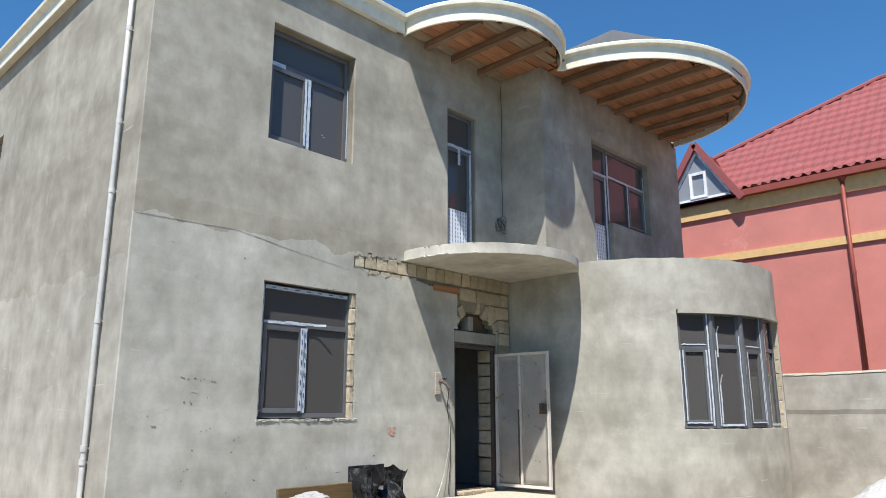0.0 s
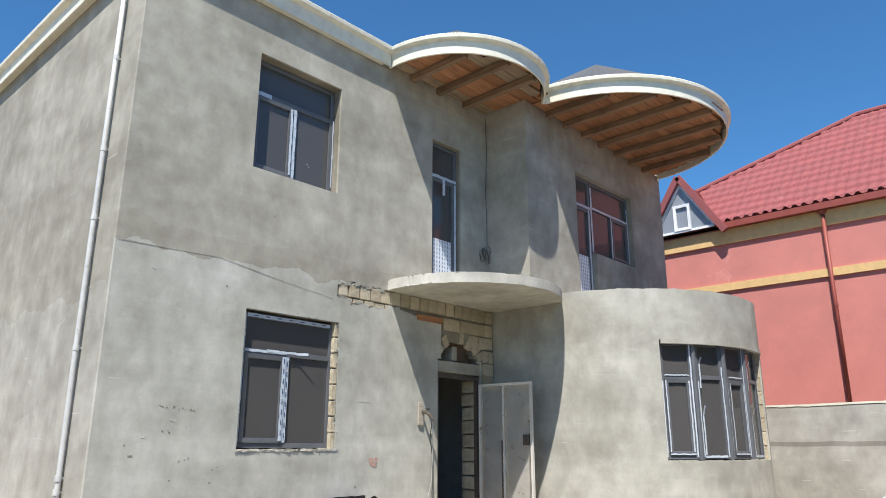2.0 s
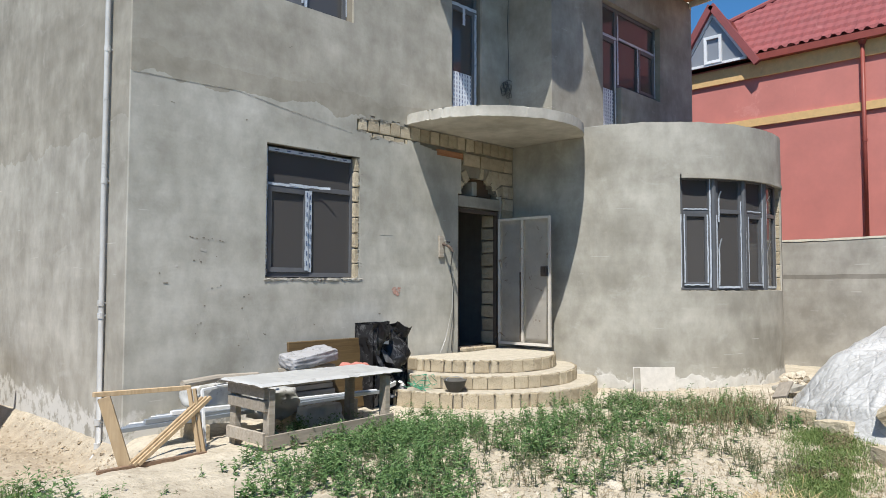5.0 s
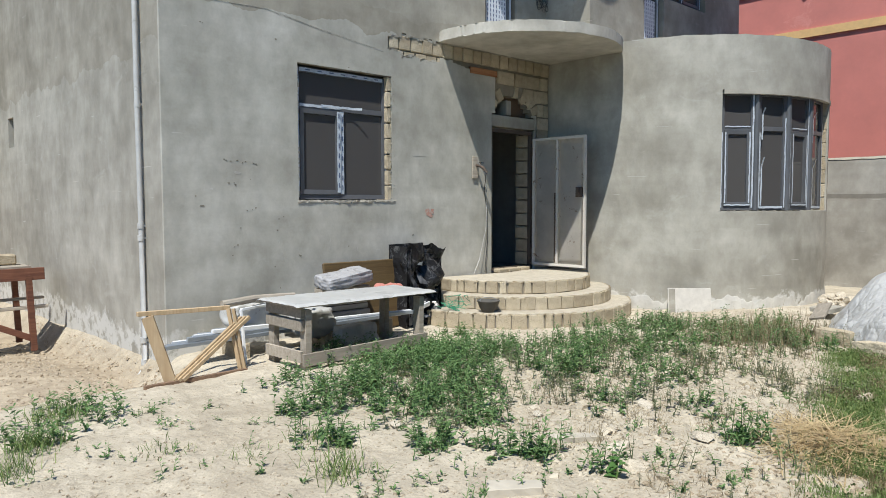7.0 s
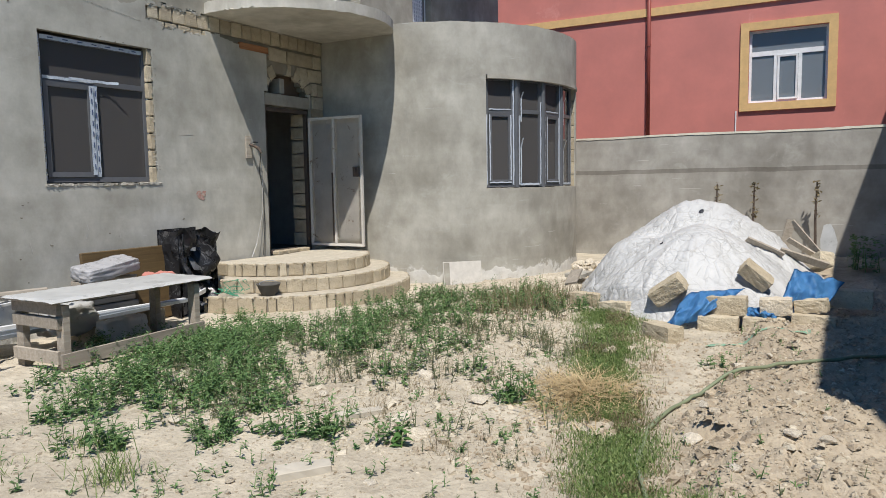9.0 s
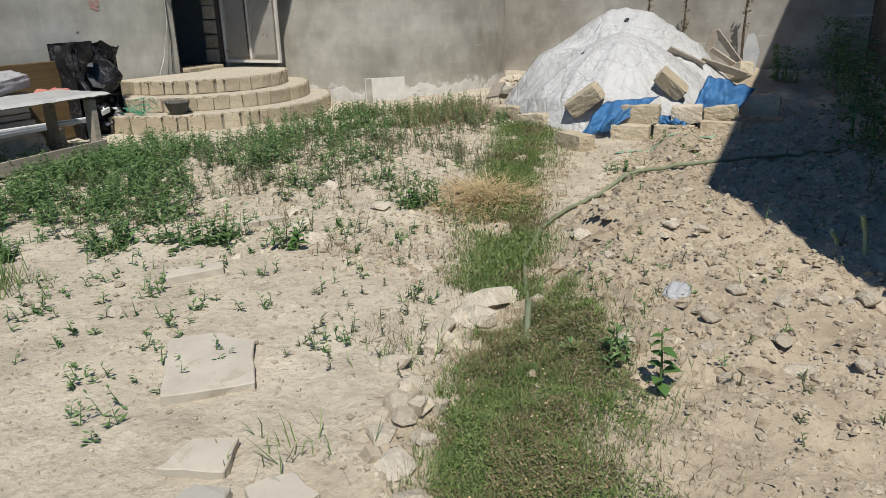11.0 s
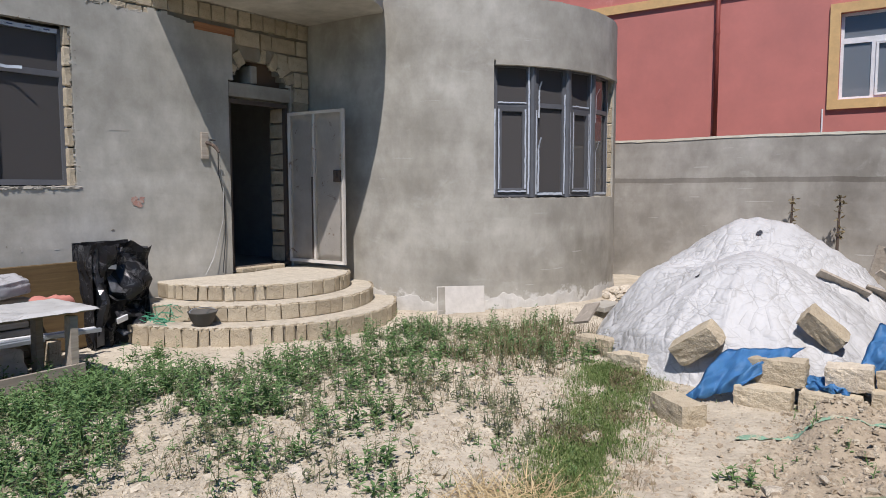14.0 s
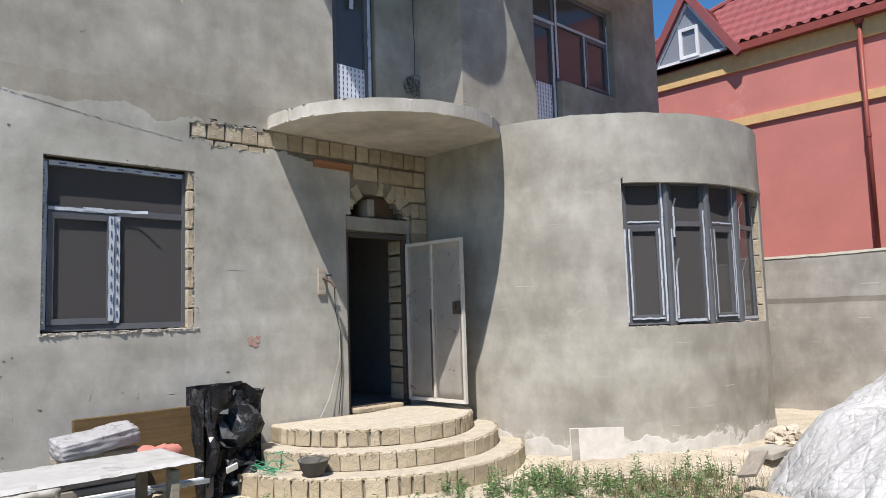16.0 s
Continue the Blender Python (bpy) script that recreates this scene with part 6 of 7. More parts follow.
def scatter(name, label, n, where, size, mat, seed):
    """Small stones, one joined mesh."""
    r = random.Random(seed)
    verts, faces = [], []
    for _ in range(n):
        x, y = where(r)
        s = size * (0.35 + 1.4 * r.random() ** 3)
        z = height(x, y) + 0.12 * s
        base = len(verts)
        rot = Euler((r.uniform(-0.3, 0.3), r.uniform(-0.3, 0.3), r.uniform(0, 6.3))).to_matrix()
        for c in ((-1, -1, -0.5), (1, -1, -0.5), (1, 1, -0.5), (-1, 1, -0.5), (-0.55, -0.6, 0.42), (0.65, -0.5, 0.36), (0.5, 0.65, 0.42), (-0.55, 0.5, 0.5)):
            v = rot @ Vector([q * s * r.uniform(0.4, 1.2) for q in c])
            verts.append((x + v.x, y + v.y, z + v.z))
        for q in ((4, 5, 6, 7), (0, 1, 5, 4), (1, 2, 6, 5), (2, 3, 7, 6), (3, 0, 4, 7)):
            faces.append([base + i for i in q])
    me = bpy.data.meshes.new(name)
    me.from_pydata(verts, [], faces)
    me.materials.append(mat)
    return tagged(new(name, me), label, "gravel", kind="stuff")


scatter("gravel", "small pale stones scattered over the soil", 24000, lambda r: (r.uniform(-3.5, 7.5), r.gauss(-4.6, 1.5)), 0.009, M_RUBBLE, 5)
scatter("gravel", "clods and broken stone on the soil bank", 24000, lambda r: (r.uniform(-1.2, 6.5), -6.3 - 2.3 * r.random()), 0.01, M_RUBBLE, 6)
scatter("gravel", "fist-sized clods along the soil bank", 620, lambda r: (r.uniform(-0.3, 5.0), -6.35 - 1.9 * r.random() ** 1.3), 0.026, M_CLOD, 7)
scatter("gravel", "broken clods of dry soil on the bank", 3600, lambda r: (r.uniform(-0.6, 5.2), -6.35 - 2.0 * r.random()), 0.017, M_CLOD, 17)
scatter("gravel", "crumbled soil along the grassy ditch", 1500, lambda r: (r.uniform(0.4, 4.2), r.gauss(-5.75, 0.3)), 0.02, M_CLOD, 18)
scatter("gravel", "crumbled stone among the weeds", 8000, lambda r: (r.uniform(0.3, 5.8), r.uniform(-5.7, -2.6)), 0.016, M_PALE, 8)
scatter("gravel", "broken pale stones among the weeds", 650, lambda r: (r.uniform(0.2, 5.6), r.uniform(-5.6, -2.8)), 0.036, M_PALE, 28)
scatter("gravel", "broken stones edging the clover", 90, lambda r: (lambda f: (-1.35 + 1.3 * f + r.gauss(0, 0.06), -6.72 + 0.45 * f + r.gauss(0, 0.06)))(r.random()), 0.04, M_PALE, 29)
scatter("gravel", "lumps of dry soil at the edge of the bank", 150, lambda r: (lambda x: (x, -6.5 - 0.16 * min(x, 1.5) * (x < 1.5) + r.gauss(0, 0.07)))(r.uniform(0.1, 3.6)), 0.045, M_CLOD, 30)
scatter("gravel", "white stone chips on the bank", 260, lambda r: (r.uniform(-0.2, 4.2), r.uniform(-8.0, -6.5)), 0.022, M_PALE, 31)
scatter("gravel", "dug soil clods by the west wall", 5000, lambda r: (r.uniform(-3.2, -0.05), r.uniform(-0.8, 5.0)), 0.02, M_CLOD, 9)

M_SLAB = paint("pale_slab", (0.5, 0.455, 0.375), (0.41, 0.355, 0.275), 0.95, 0.06, scale=6.0)
# Flat slabs lying in the yard.
def slab(pts, z, t, mat, label):
    bm = bmesh.new()
    prism(bm, pts, 0, t)
    bmesh.ops.subdivide_edges(bm, edges=[e for e in bm.edges if e.calc_length() > 0.08], cuts=4)
    for v in bm.verts:
        v.co += Vector((noise.noise(v.co * 19), noise.noise(v.co * 17 + Vector((5, 0, 0))), 0.3 * noise.noise(v.co * 23))) * 0.012
    bmesh.ops.bevel(bm, geom=bm.edges[:], offset=0.004, segments=1, affect="EDGES")
    ob = part("stone_slab", bm, mat)
    ob.location.z = z
    tagged(ob, label, "slab", "flat slabs")


slab([(-1.11, -5.6), (-0.89, -5.86), (-0.6, -5.62), (-0.6, -5.4), (-0.73, -5.26)], -0.022, 0.05, M_SLAB, "pale sawn stone slab lying in the soil")
slab([(-1.44, -5.92), (-1.37, -6.13), (-1.2, -6.04), (-1.27, -5.91)], -0.022, 0.05, M_SLAB, "cracked pale slab lying in the soil")
slab([(-1.56, -6.08), (-1.52, -6.24), (-1.42, -6.2), (-1.45, -6.08)], -0.022, 0.05, M_CONC, "grey concrete offcut lying in the soil")
slab([(-1.4, -6.23), (-1.5, -6.36), (-1.34, -6.46), (-1.28, -6.32)], -0.026, 0.05, M_SLAB, "pale stone offcut half in the soil")
slab([(0.72, -4.42), (0.77, -4.35), (1.02, -4.54), (0.98, -4.61)], -0.01, 0.05, M_SLAB, "narrow stone offcut lying on the soil")
slab([(-0.2, -4.72), (-0.1, -4.62), (0.12, -4.82), (0.04, -4.9)], -0.01, 0.05, M_SLAB, "narrow stone offcut lying on the soil")
for k, (x, y, w) in enumerate(((0.3, -6.28, 0.36), (0.14, -6.3, 0.28), (0.46, -6.36, 0.26), (0.72, -4.98, 0.26), (0.95, -4.75, 0.2), (0.05, -5.15, 0.12))):
    stone_at(x, y, w, 3 * k + 1, 40 * k, "broad pale rock half sunk in the soil", 1.4, 1.1)
slab([(7.2, -3.9), (7.3, -3.62), (7.75, -3.66), (7.7, -3.92)], 0.1, 0.06, M_CONC, "grey concrete slab at the edge of the heap")
sack = crumpled("cement_rag", "grey crumpled paper rag on the soil bank", "rag", 0.24, 0.4, -7.29, -7.18, 0.11, 0.17, paint("grey_paper", (0.42, 0.43, 0.44), (0.2, 0.21, 0.24), 0.9, 0.08, scale=20), 0.014, 31, 0, 0, 0.25, 0, 1.2)


# ---- weeds, grass and straw ----
class Leaves:
    """Collects blades and leaves into one mesh."""

    def __init__(self):
        self.v, self.f = [], []

    def leaf(self, p, d, side, ln, w, droop):
        """A folded leaf of two halves from p along d."""
        b = len(self.v)
        mid, tip = p + d * ln * 0.5, p + d * ln - Vector((0, 0, droop * ln))
        self.v += [p, mid + side * w, tip, mid - side * w - Vector((0, 0, w * 0.3))]
        self.f += [(b, b + 1, b + 2), (b, b + 2, b + 3)]

    def blade(self, p, d, side, ln, w, bend):
        b = len(self.v)
        q = p + d * ln * 0.55
        t = p + d * ln + bend * ln
        self.v += [p - side * w, p + side * w, q + side * w * 0.8, q - side * w * 0.8, t]
        self.f += [(b, b + 1, b + 2, b + 3), (b + 3, b + 2, b + 4)]

    def done(self, name, mat, label, category):
        me = bpy.data.meshes.new(name)
        me.from_pydata(self.v, [], self.f)
        me.materials.append(mat)
        return tagged(new(name, me), label, category, kind="stuff")


def rdir(r, up):
    a = r.uniform(0, 2 * math.pi)
    d = Vector((math.cos(a), math.sin(a), up)).normalized()
    return d, Vector((-math.sin(a), math.cos(a), 0))


def weed(L, r, x, y, h, n, k_len=1.0):
    z = height(x, y) - 0.01
    lean = Vector((r.uniform(-0.35, 0.35), r.uniform(-0.35, 0.35), 1)).normalized()
    base = Vector((x, y, z))
    s = lean.cross(Vector((1, 0.3, 0))).normalized()
    L.blade(base, lean, s, h, 0.003, Vector((0, 0, 0)))
    for k in range(n):
        f = (k + 0.6) / n
        d, side = rdir(r, r.uniform(0.1, 0.9))
        ln = k_len * r.uniform(0.04, 0.08) * (1.25 - 0.6 * f)
        L.leaf(base + lean * h * f, d, side, ln, ln * r.uniform(0.13, 0.2), r.uniform(0.05, 0.35))


# Patches of weeds in plan: place, radius, how dense.
PATCH = [(1.5, -2.35, 0.7, 1.5), (2.3, -2.15, 0.7, 1.4), (0.6, -2.9, 0.6, 1.2), (1.15, -3.05, 0.5, 1.2), (2.4, -3.2, 0.45, 1.2), (3.4, -2.75, 0.6, 1.0), (4.9, -2.55, 0.9, 0.75), (5.6, -3.1, 0.8, 0.75), (4.3, -3.4, 0.9, 0.75), (5.2, -4.1, 0.6, 0.9), (0.4, -4.3, 0.35, 0.35), (2.2, -4.2, 0.7, 0.4), (-1.35, -1.6, 0.4, 0.7), (-1.6, -2.1, 0.3, 0.5), (0.3, -1.9, 0.35, 0.5), (3.0, -3.6, 0.8, 0.5), (6.3, -3.4, 0.5, 0.7), (1.6, -1.5, 0.8, 1.0), (2.9, -1.4, 0.4, 0.8), (0.04, -2.67, 0.28, 0.90), (0.63, -2.39, 0.40, 1.00), (-0.35, -3.43, 0.22, 0.80), (0.16, -3.87, 0.20, 0.70), (0.79, -3.67, 0.30, 0.70), (1.26, -2.18, 0.40, 1.10), (0.58, -4.94, 0.16, 0.60), (0.52, -4.39, 0.20, 0.60), (1.70, -5.25, 0.18, 0.80)]
r5 = random.Random(21)
L = Leaves()
for px, py, rad, dense in PATCH:
    for _ in range(int(150 * dense * rad * (0.6 + rad))):
        a, q = r5.uniform(0, 6.283), rad * math.sqrt(r5.random()) * r5.uniform(0.7, 1.15)
        x, y = px + q * math.cos(a), py + q * math.sin(a)
        if noise.noise(Vector((x * 2.4, y * 2.4, 5))) < -0.18 or math.hypot(x - STEP[0], y - STEP[1]) < 1.82:
            continue
        weed(L, r5, x, y, r5.uniform(0.1, 0.3 if y < -2.3 and x < 4 else 0.22) * (0.75 + 0.35 * min(1, dense)), r5.randint(10, 20))
L.done("weeds", M_WEED, "leafy green weeds growing in patches on the dry soil", "weeds")
L = Leaves()
for _ in range(230):
    x, y = r5.uniform(-2.4, 4.8), r5.uniform(-5.6, -1.8)
    for _ in range(r5.randint(1, 4)):
        weed(L, r5, x + r5.gauss(0, 0.05), y + r5.gauss(0, 0.05), r5.uniform(0.03, 0.11), r5.randint(5, 9), 0.65)
for _ in range(70):
    x, y = r5.uniform(-0.5, 4.5), r5.uniform(-8.0, -6.4)
    weed(L, r5, x, y, r5.uniform(0.03, 0.12), r5.randint(5, 9), 0.55)
for bx, by, s in ((1.62, -5.25, 0.13), (0.5, -4.5, 0.12), (-0.35, -7.1, 0.12), (0.05, -4.0, 0.1), (-0.25, -3.5, 0.12), (3.2, -6.4, 0.1)):
    for _ in range(9):
        weed(L, r5, bx + r5.gauss(0, s * 0.45), by + r5.gauss(0, s * 0.45), r5.uniform(0.05, 0.05 + s), r5.randint(7, 11), 0.85)
for x, y in ((-0.79, -5.52), (-1.28, -5.47), (-1.07, -5.14), (-0.35, -4.73), (-0.02, -4.03), (0.54, -4.45), (-0.4, -5.92), (0.17, -5.95), (-0.05, -4.73), (-0.75, -4.38), (0.86, -4.46)):
    for _ in range(7):
        weed(L, r5, x + r5.gauss(0, 0.06), y + r5.gauss(0, 0.06), r5.uniform(0.04, 0.13), r5.randint(5, 9), 0.6)
L.done("weeds", M_WEED, "small single weeds dotted over the soil", "weeds")
L = Leaves()
for _ in range(850):
    x, y = r5.uniform(0.2, 5.9), r5.uniform(-5.7, -2.3)
    if noise.noise(Vector((x * 1.3, y * 1.3, 31))) < 0.25 * (-3.4 - y) - 0.25 or math.hypot(x - STEP[0], y - STEP[1]) < 1.85:
        continue
    for _ in range(r5.randint(1, 3)):
        weed(L, r5, x + r5.gauss(0, 0.05), y + r5.gauss(0, 0.05), r5.uniform(0.07, 0.24), r5.randint(6, 12), 0.7)
for x, y, w, n in ((-0.45, -5.95, 0.16, 22), (-0.1, -6.05, 0.14, 16), (0.15, -5.9, 0.16, 20), (-0.35, -5.75, 0.1, 9), (0.5, -5.75, 0.18, 20), (0.9, -5.55, 0.2, 22), (0.55, -7.05, 0.1, 8), (0.8, -7.35, 0.08, 5), (-0.3, -7.65, 0.12, 10), (-0.45, -7.95, 0.1, 10), (1.1, -7.85, 0.15, 10)):
    for _ in range(n // 2):
        weed(L, r5, x + r5.gauss(0, w), y + r5.gauss(0, w), r5.uniform(0.03, 0.11), r5.randint(5, 9), 0.5)
L.done("weeds", M_DULL, "thin dusty weeds scattered among the stones", "weeds")


def sprout(x, y, h, n, seed):
    """A young plant with a few broad pointed leaves."""
    t = thing("young_plant", "young broad-leaved green plant on the soil bank", "plant", "broad-leaved plants")
    r = random.Random(seed)
    z0 = height(x, y) - 0.01
    bm = bmesh.new()
    tube(bm, [(x, y, z0), (x + 0.01, y, z0 + h * 0.5), (x + 0.02, y + 0.01, z0 + h)], [0.005, 0.004, 0.002], 6)
    part("stem", bm, M_GRASS, t)
    for k in range(n):
        f = 0.2 + 0.8 * k / (n - 1)
        d, side = rdir(r, r.uniform(-0.1, 0.6))
        ln, wd = r.uniform(0.055, 0.085) * (1.15 - 0.4 * f), 0.34
        p = Vector((x + 0.02 * f, y, z0 + h * f))
        bm = bmesh.new()
        rows = []
        for q, w in ((0.0, 0.02), (0.25, 0.75), (0.5, 1.0), (0.78, 0.6), (1.0, 0.03)):
            c = p + d * ln * q - Vector((0, 0, 0.35 * ln * q * q))
            rows.append([bm.verts.new(c + side * ln * wd * w * e + Vector((0, 0, 0.1 * ln * abs(e) * w))) for e in (-1, 0, 1)])
        for a, b in zip(rows, rows[1:]):
            for e in (0, 1):
                bm.faces.new((a[e], a[e + 1], b[e + 1], b[e]))
        part("leaf", bm, M_BROAD, t, "", True)


M_BROAD = leaf("broad_leaf", (0.07, 0.16, 0.04), (0.14, 0.25, 0.08))
for k, (x, y, h, n) in enumerate(((-0.45, -7.29, 0.24, 11), (-0.08, -8.2, 0.16, 9), (0.6, -4.98, 0.1, 9), (0.5, -5.05, 0.08, 7), (1.62, -5.22, 0.14, 8))):
    sprout(x, y, h, n, 60 + k)


def strip_pos(r):
    """A place along the grassy ditch from the heap towards the camera."""
    line = [(-1.9, -7.35, 0.3), (-1.1, -6.95, 0.42), (-0.55, -6.8, 0.42), (0.0, -6.65, 0.33), (0.5, -6.33, 0.24), (1.2, -6.13, 0.29), (2.0, -5.84, 0.25), (3.0, -5.5, 0.28), (3.6, -5.4, 0.3), (4.6, -5.1, 0.35), (5.1, -4.9, 0.25)]
    k = r.randrange(len(line) - 1)
    f = r.random()
    (xa, ya, wa), (xb, yb, wb) = line[k], line[k + 1]
    w = wa + (wb - wa) * f
    return xa + (xb - xa) * f + r.gauss(0, w * 0.35), ya + (yb - ya) * f + r.gauss(0, w * 0.55)


L, D = Leaves(), Leaves()
for _ in range(60000):
    x, y = strip_pos(r5)
    if noise.noise(Vector((x * 3.1, y * 3.1, 8))) < -0.3:
        continue
    d, side = rdir(r5, r5.uniform(1.0, 4.0))
    dry = noise.noise(Vector((x * 2.2, y * 2.2, 15))) > 0.17
    near = x < 0.4
    if near and y > -6.5 + 0.25 * (x + 0.6) or math.hypot(x - 0.22, y + 6.42) < 0.2:
        continue
    ln = r5.uniform(0.025, 0.08) if near else r5.uniform(0.04, 0.115)
    b = Vector((r5.uniform(-0.3, 0.3), r5.uniform(-0.3, 0.3), -0.1))
    if not near and r5.random() < 0.15:
        ln = r5.uniform(0.012, 0.025)
        (D if dry and r5.random() < 0.6 else L).leaf(Vector((x, y, height(x, y) + 0.09 * r5.random())), d, side, ln, ln * 0.35, 0.1)
        continue
    (D if dry and r5.random() < 0.6 else L).blade(Vector((x, y, height(x, y) - 0.01)), d, side, ln, r5.uniform(0.001, 0.0024), b)
for _ in range(120000):
    x, y = r5.uniform(-1.9, 0.3), -6.85 + r5.gauss(0, 0.24)
    y += 0.23 * (x + 0.6)
    edge_n = noise.noise(Vector((x * 5.5, y * 5.5, 4)))
    if y > -6.52 + 0.25 * (x + 0.6) + 0.08 * edge_n or math.hypot(x - 0.22, y + 6.42) < 0.2:
        continue
    thick = noise.noise(Vector((x * 2.6, y * 2.6, 8))) + 0.5 * edge_n + 0.75 - 2.2 * max(0, abs(y + 6.85 - 0.23 * (x + 0.6)) - 0.16) - 1.2 * max(0, x - 0.05) + 0.25 * r5.random()
    thick -= 3.0 * max(0, 0.14 + y + 6.52 - 0.25 * (x + 0.6))
    thick -= 1.4 * max(0, -1.3 - x)
    if thick < 0.52:
        continue
    d, side = rdir(r5, r5.uniform(0.0, 0.9))
    ln = r5.uniform(0.005, 0.0125)
    tall = 0.006 + 0.038 * min(1.1, max(0, thick - 0.3))
    dry = noise.noise(Vector((x * 2.2 + 3, y * 2.2, 15))) > 0.0 and r5.random() < 0.6
    (D if dry else L).leaf(Vector((x, y, height(x, y) + tall * r5.random() ** 0.7)), d, side, ln, ln * 0.36, 0.1)
for _ in range(5200):
    x, y = r5.uniform(-1.7, 0.35), -6.85 + r5.gauss(0, 0.27)
    y += 0.23 * (x + 0.6)
    if y > -6.46 + 0.25 * (x + 0.6):
        continue
    d, side = rdir(r5, r5.uniform(0.8, 3.0))
    (D if r5.random() < 0.7 else L).blade(Vector((x, y, height(x, y) - 0.01)), d, side, r5.uniform(0.05, 0.14), 0.0008, Vector((r5.uniform(-0.3, 0.3), r5.uniform(-0.3, 0.3), 0)))
for cx, cy, n, h in ((-0.6, -3.94, 130, 0.28), (-0.9, -3.3, 40, 0.14), (-1.2, -2.9, 60, 0.12), (-0.35, -3.3, 90, 0.16), (-1.45, -1.6, 260, 0.22), (-1.75, -2.2, 260, 0.2), (-2.0, -2.6, 200, 0.2), (-0.35, -6.3, 50, 0.2), (-1.2, -6.25, 40, 0.18)):
    for _ in range(n):
        x, y = cx + r5.gauss(0, 0.1), cy + r5.gauss(0, 0.1)
        d, side = rdir(r5, r5.uniform(0.8, 3.0))
        L.blade(Vector((x, y, height(x, y) - 0.01)), d, side, h * r5.uniform(0.4, 1.0), 0.0025, Vector((r5.uniform(-0.2, 0.2), r5.uniform(-0.2, 0.2), -0.15)))
L.done("grass", M_GRASS, "green grass and clover growing along the ditch", "grass")
for _ in range(90):
    cx, cy = r5.uniform(0.4, 4.8), r5.uniform(-6.0, -2.4)
    for _ in range(16):
        x, y = cx + r5.gauss(0, 0.04), cy + r5.gauss(0, 0.04)
        d, side = rdir(r5, r5.uniform(0.6, 2.5))
        D.blade(Vector((x, y, height(x, y) - 0.01)), d, side, r5.uniform(0.06, 0.2), 0.0016, Vector((r5.uniform(-0.4, 0.4), r5.uniform(-0.4, 0.4), 0)))
for _ in range(260):
    cx, cy = r5.uniform(0.6, 5.0), r5.uniform(-5.7, -2.7)
    for _ in range(18):
        x, y = cx + r5.gauss(0, 0.045), cy + r5.gauss(0, 0.045)
        d, side = rdir(r5, r5.uniform(0.2, 1.4))
        D.blade(Vector((x, y, height(x, y) - 0.005)), d, side, r5.uniform(0.02, 0.08), 0.0016, Vector((r5.uniform(-0.4, 0.4), r5.uniform(-0.4, 0.4), 0)))
for _ in range(34):
    cx, cy = r5.uniform(-0.5, 0.7), r5.uniform(-6.35, -5.9)
    for _ in range(14):
        x, y = cx + r5.gauss(0, 0.05), cy + r5.gauss(0, 0.05)
        d, side = rdir(r5, r5.uniform(0.4, 2.5))
        D.blade(Vector((x, y, height(x, y) - 0.01)), d, side, r5.uniform(0.04, 0.13), 0.0012, Vector((r5.uniform(-0.4, 0.4), r5.uniform(-0.4, 0.4), 0)))
for _ in range(1400):
    x, y = r5.gauss(5.4, 0.6), r5.gauss(-3.9, 0.35)
    d, side = rdir(r5, r5.uniform(1.5, 4.0))
    D.blade(Vector((x, y, height(x, y) - 0.01)), d, side, r5.uniform(0.12, 0.36), 0.002, Vector((r5.uniform(-0.2, 0.2), r5.uniform(-0.2, 0.2), -0.05)))
D.done("dry_grass", M_SCRUB, "brown dry stalks among the grass", "grass")
L = Leaves()
for _ in range(420):
    x, y = r5.uniform(-1.6, 0.2), -6.88 + r5.gauss(0, 0.2)
    y += 0.23 * (x + 0.6)
    d, side = rdir(r5, r5.uniform(0.3, 1.5))
    L.leaf(Vector((x, y, height(x, y) + r5.uniform(0.03, 0.06))), d, side, 0.008, 0.004, 0.0)
for _ in range(1150):
    x, y = 2.15 + r5.gauss(0, 0.3), -5.64 + r5.gauss(0, 0.15)
    q = max(0, 1 - math.hypot((x - 2.05) / 0.6, (y + 5.62) / 0.5))
    d, side = rdir(r5, r5.uniform(-0.15, 0.3))
    L.blade(Vector((x, y, height(x, y) + r5.uniform(0, 0.12) * q + 0.005)), d, side, r5.uniform(0.12, 0.42), 0.0036, Vector((0, 0, r5.uniform(-0.15, 0.1))))
L.done("straw", M_STRAW, "cut golden straw in a small heap and strewn over the clover", "straw")

L = Leaves()
for cx, cy, rr, hh, n in ((8.6, -8.3, 0.5, 0.7, 500), (10.2, -8.3, 0.5, 0.9, 600), (6.6, -8.4, 0.4, 0.6, 400), (4.4, -8.3, 0.4, 0.5, 350), (2.6, -8.35, 0.35, 0.4, 250), (9.3, -7.5, 0.3, 0.5, 250)):
    for _ in range(n):
        x, y = cx + r5.gauss(0, rr * 0.6), min(-7.4, max(-8.72, cy + r5.gauss(0, 0.18)))
        d, side = rdir(r5, r5.uniform(-0.2, 1.2))
        ln = r5.uniform(0.05, 0.1) if cx > 4 else r5.uniform(0.03, 0.06)
        L.leaf(Vector((x, y, height(x, y) + hh * r5.random() ** 0.8)), d, side, ln, ln * 0.3, 0.3)
    for _ in range(14):
        x, y = cx + r5.gauss(0, rr * 0.5), max(-8.7, cy + r5.gauss(0, 0.12))
        d, side = rdir(r5, 6.0)
        L.blade(Vector((x, y, height(x, y) - 0.02)), d, side, hh * r5.uniform(0.7, 1.0), 0.008, Vector((0, 0, 0)))
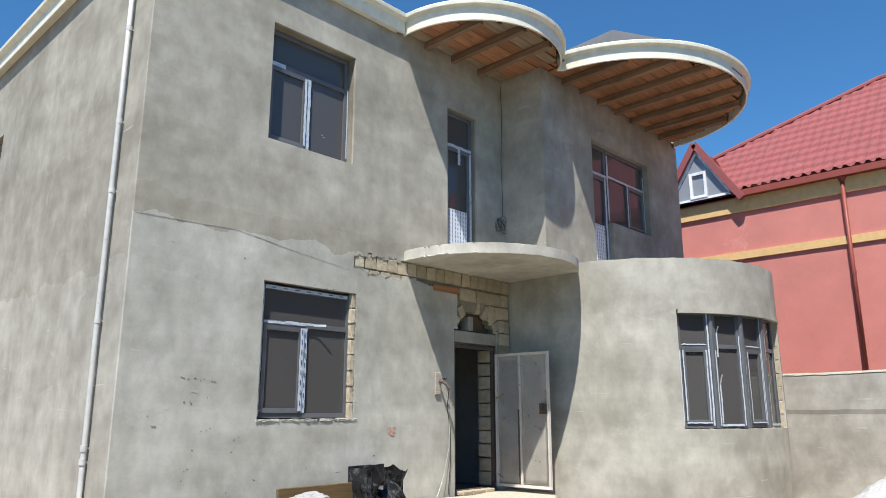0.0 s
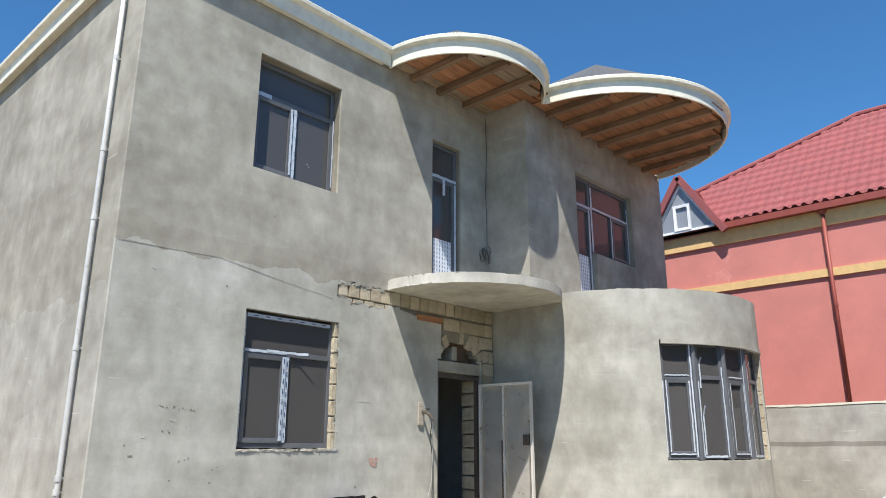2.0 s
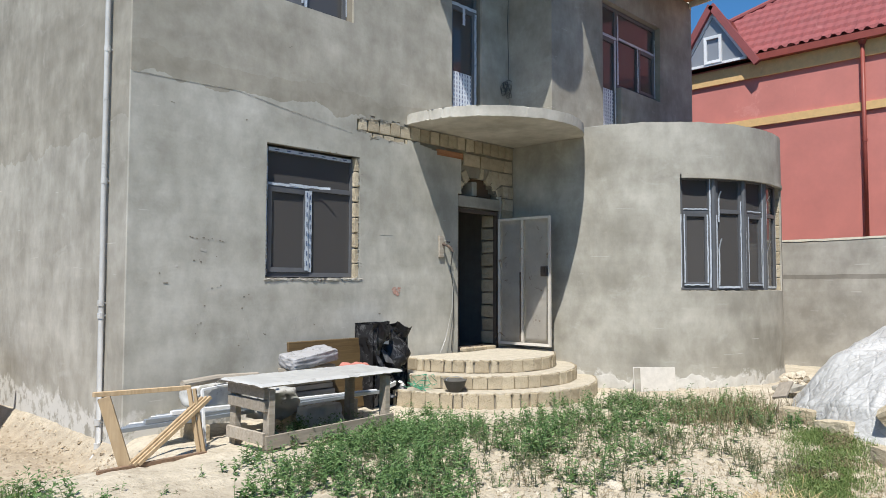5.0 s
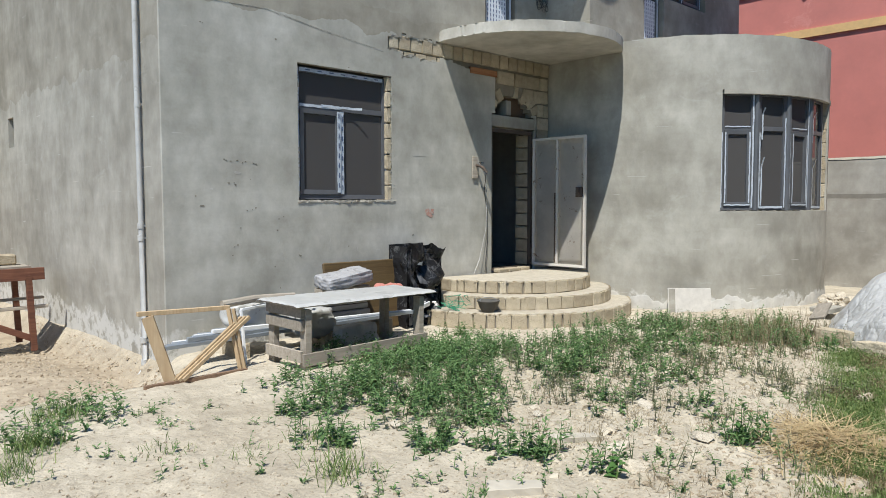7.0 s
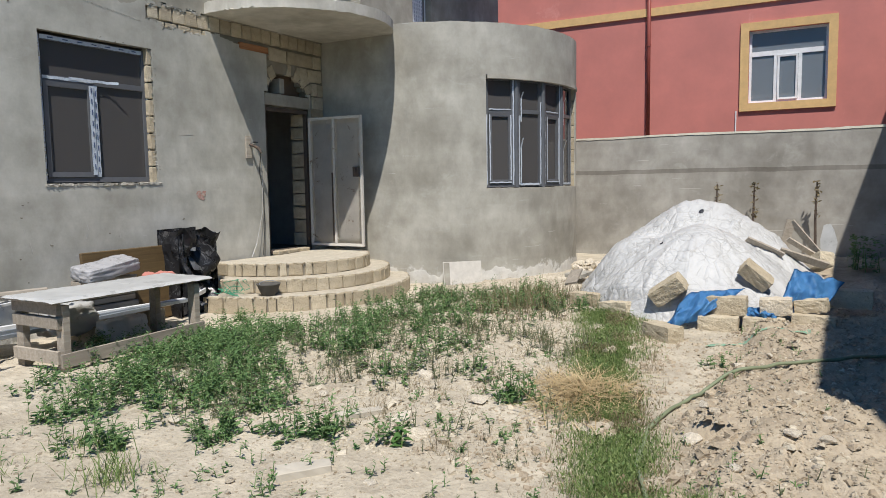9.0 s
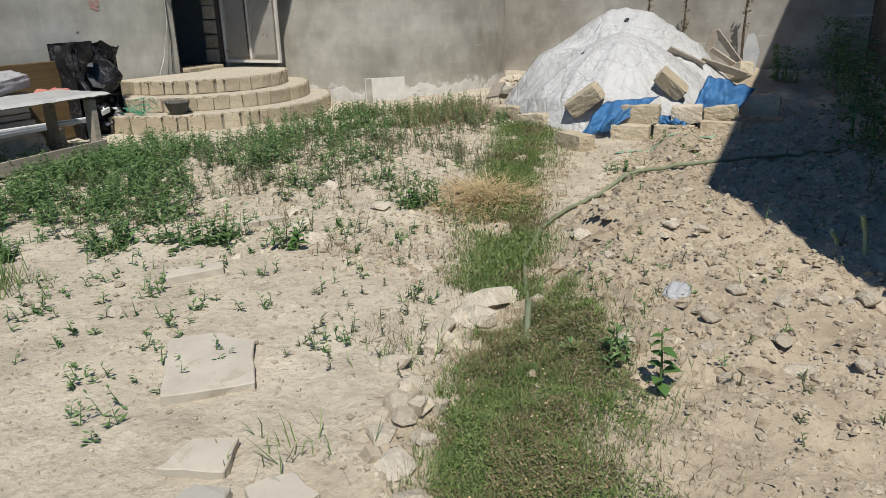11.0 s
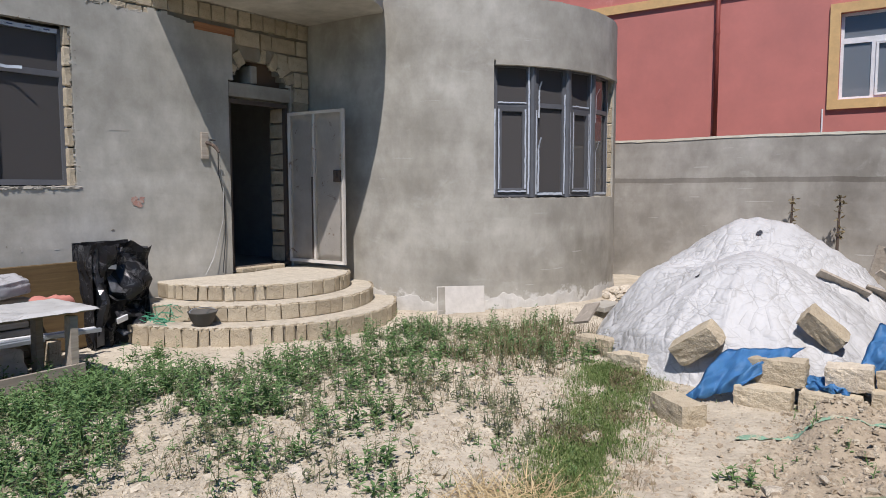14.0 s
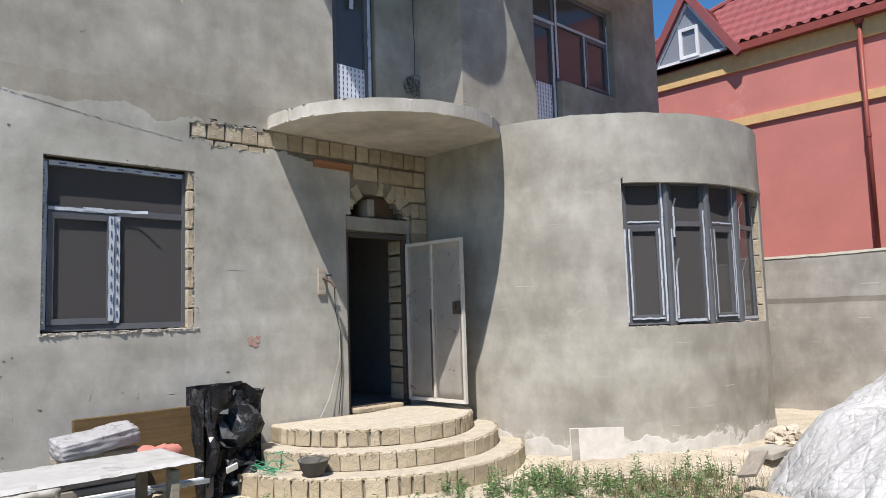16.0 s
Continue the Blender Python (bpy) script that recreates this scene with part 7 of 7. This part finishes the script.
for _ in range(22):
    weed(L, r5, -0.1 + r5.gauss(0, 0.22), -8.28 + r5.gauss(0, 0.1), r5.uniform(0.05, 0.15), r5.randint(7, 12), 0.6)
L.done("shrubs", M_WEED, "dark leafy shrubs in the shade of the neighbour wall", "shrubs")

# ---- masonry pieces ----
def brick_mesh(l, h, seed, d=0.06):
    r = random.Random(seed)
    bm = bmesh.new()
    vs = box(bm, -l / 2, l / 2, 0, d, -h / 2, h / 2)
    bmesh.ops.bevel(bm, geom=bm.edges[:], offset=0.007, segments=1, affect="EDGES")
    for v in bm.verts:
        v.co += Vector((r.uniform(-1, 1), r.uniform(-0.35, 0.35), r.uniform(-1, 1))) * 0.008
    me = bpy.data.meshes.new("brick")
    bm.to_mesh(me)
    bm.free()
    me.materials.append(M_BLOCK)
    return me


SIZES = {}


def brick(l, h, m, parent, seed=0):
    key = (round(l / 0.03), round(h / 0.02), seed % 3)
    if key not in SIZES:
        SIZES[key] = brick_mesh(key[0] * 0.03, key[1] * 0.02, seed)
    ob = share("brick", SIZES[key], m, parent)
    return ob


r6 = random.Random(9)
# Band under the slab: upright headers, then two courses above the arch and down its east side.
x = 2.95
while x < 6.16:
    l = r6.choice((0.19, 0.19, 0.21, 0.17))
    brick(l - 0.025, 0.18, pose(x + l / 2, 0.004 + r6.uniform(-0.004, 0.006), 3.655, 0, 0, r6.uniform(-1, 1)), front, r6.randrange(9))
    if x < 3.9:
        brick(l - 0.02, 0.1, pose(x + l / 2 + 0.08, 0.01, 3.5), front, r6.randrange(9))
    x += l
for z, x0, lengths in ((3.43, 5.0, (0.38, 0.2, 0.4, 0.2)), (3.225, 5.66, (0.17, 0.36)), (3.02, 5.93, (0.14, 0.13)), (2.815, 5.94, (0.26,)), (2.64, 5.9, (0.3,))):
    x = x0
    for l in lengths:
        brick(l - 0.022, 0.18, pose(x + l / 2, 0.006 + r6.uniform(-0.006, 0.008), z + r6.uniform(-0.005, 0.005), 0, r6.uniform(-1.5, 1.5), 0), front, r6.randrange(9))
        x += l
for a, l, h in ((150, 0.1, 0.19), (128, 0.12, 0.18), (84, 0.09, 0.17), (62, 0.13, 0.2), (40, 0.12, 0.19), (20, 0.11, 0.17)):
    q = radians(a)
    brick(l, h, pose(5.38 + 0.53 * math.cos(q), 0.014 + r6.uniform(-0.006, 0.006), 2.89 + 0.36 * math.sin(q), 0, 90 - a + r6.uniform(-6, 6), 0), front, r6.randrange(9))
for k in range(8):
    a = radians(283.2 - 0.6)
    brick(0.15, 0.19, Matrix.Translation((BOW[0] + (BOWR - 0.1) * math.cos(a), BOW[1] + (BOWR - 0.1) * math.sin(a), BAYW[2] + 0.1 + 0.21 * k)) @ pose(0, 0, 0, 0, 0, 283.2), house, k)
# East reveal of the entrance, bare blocks, and of the lower window.
for k in range(10):
    z = 0.62 + 0.205 * k
    brick(0.27 - 0.03 * (k % 2), 0.18, pose(5.852, 0.21, z + 0.08, 0, 0, 90), core, k)
for k in range(8):
    z = LW[2] + 0.1 + 0.2 * k
    brick(0.08, 0.18, pose(LW[1] - 0.006, 0.055, z, 0, 0, 90), core, k)
# Blocks facing the steps.
for r, z0, z1 in ((1.782, -0.02, 0.193), (1.492, 0.2, 0.363), (1.202, 0.37, 0.538)):
    a = 172.0
    while a < 352:
        l = r6.choice((0.19, 0.21, 0.24, 0.17, 0.12))
        da = math.degrees(l / r)
        am = radians(a + da / 2)
        x, y = STEP[0] + r * math.cos(am), STEP[1] + r * math.sin(am)
        if y < -0.03 and not (x > 6.1 and math.hypot(x - BOW[0], y - BOW[1]) < BOWR):
            h = z1 - z0
            ob = brick(l - 0.016, h - 0.004, Matrix.Translation((x, y, (z0 + z1) / 2)) @ pose(0, 0, 0, r6.uniform(-2, 2), r6.uniform(-2, 2), math.degrees(am) + 90), stairs, r6.randrange(9))
        a += da
# Blocks of the wall behind the house.
for k in range(18):
    z = 1.5 + 0.21 * k
    x = -1.9 + 0.2 * (k % 2)
    while x < 0.0:
        l = r6.choice((0.38, 0.4, 0.3))
        brick(l - 0.03, 0.18, pose(x + l / 2, 7.83 + r6.uniform(-0.006, 0.006), z), back, r6.randrange(9))
        x += l
for z in (0.0, 0.21, 0.42, 0.63, 0.84, 1.05):
    brick(0.27, 0.18, pose(0.2, 7.83, z), back, 1)
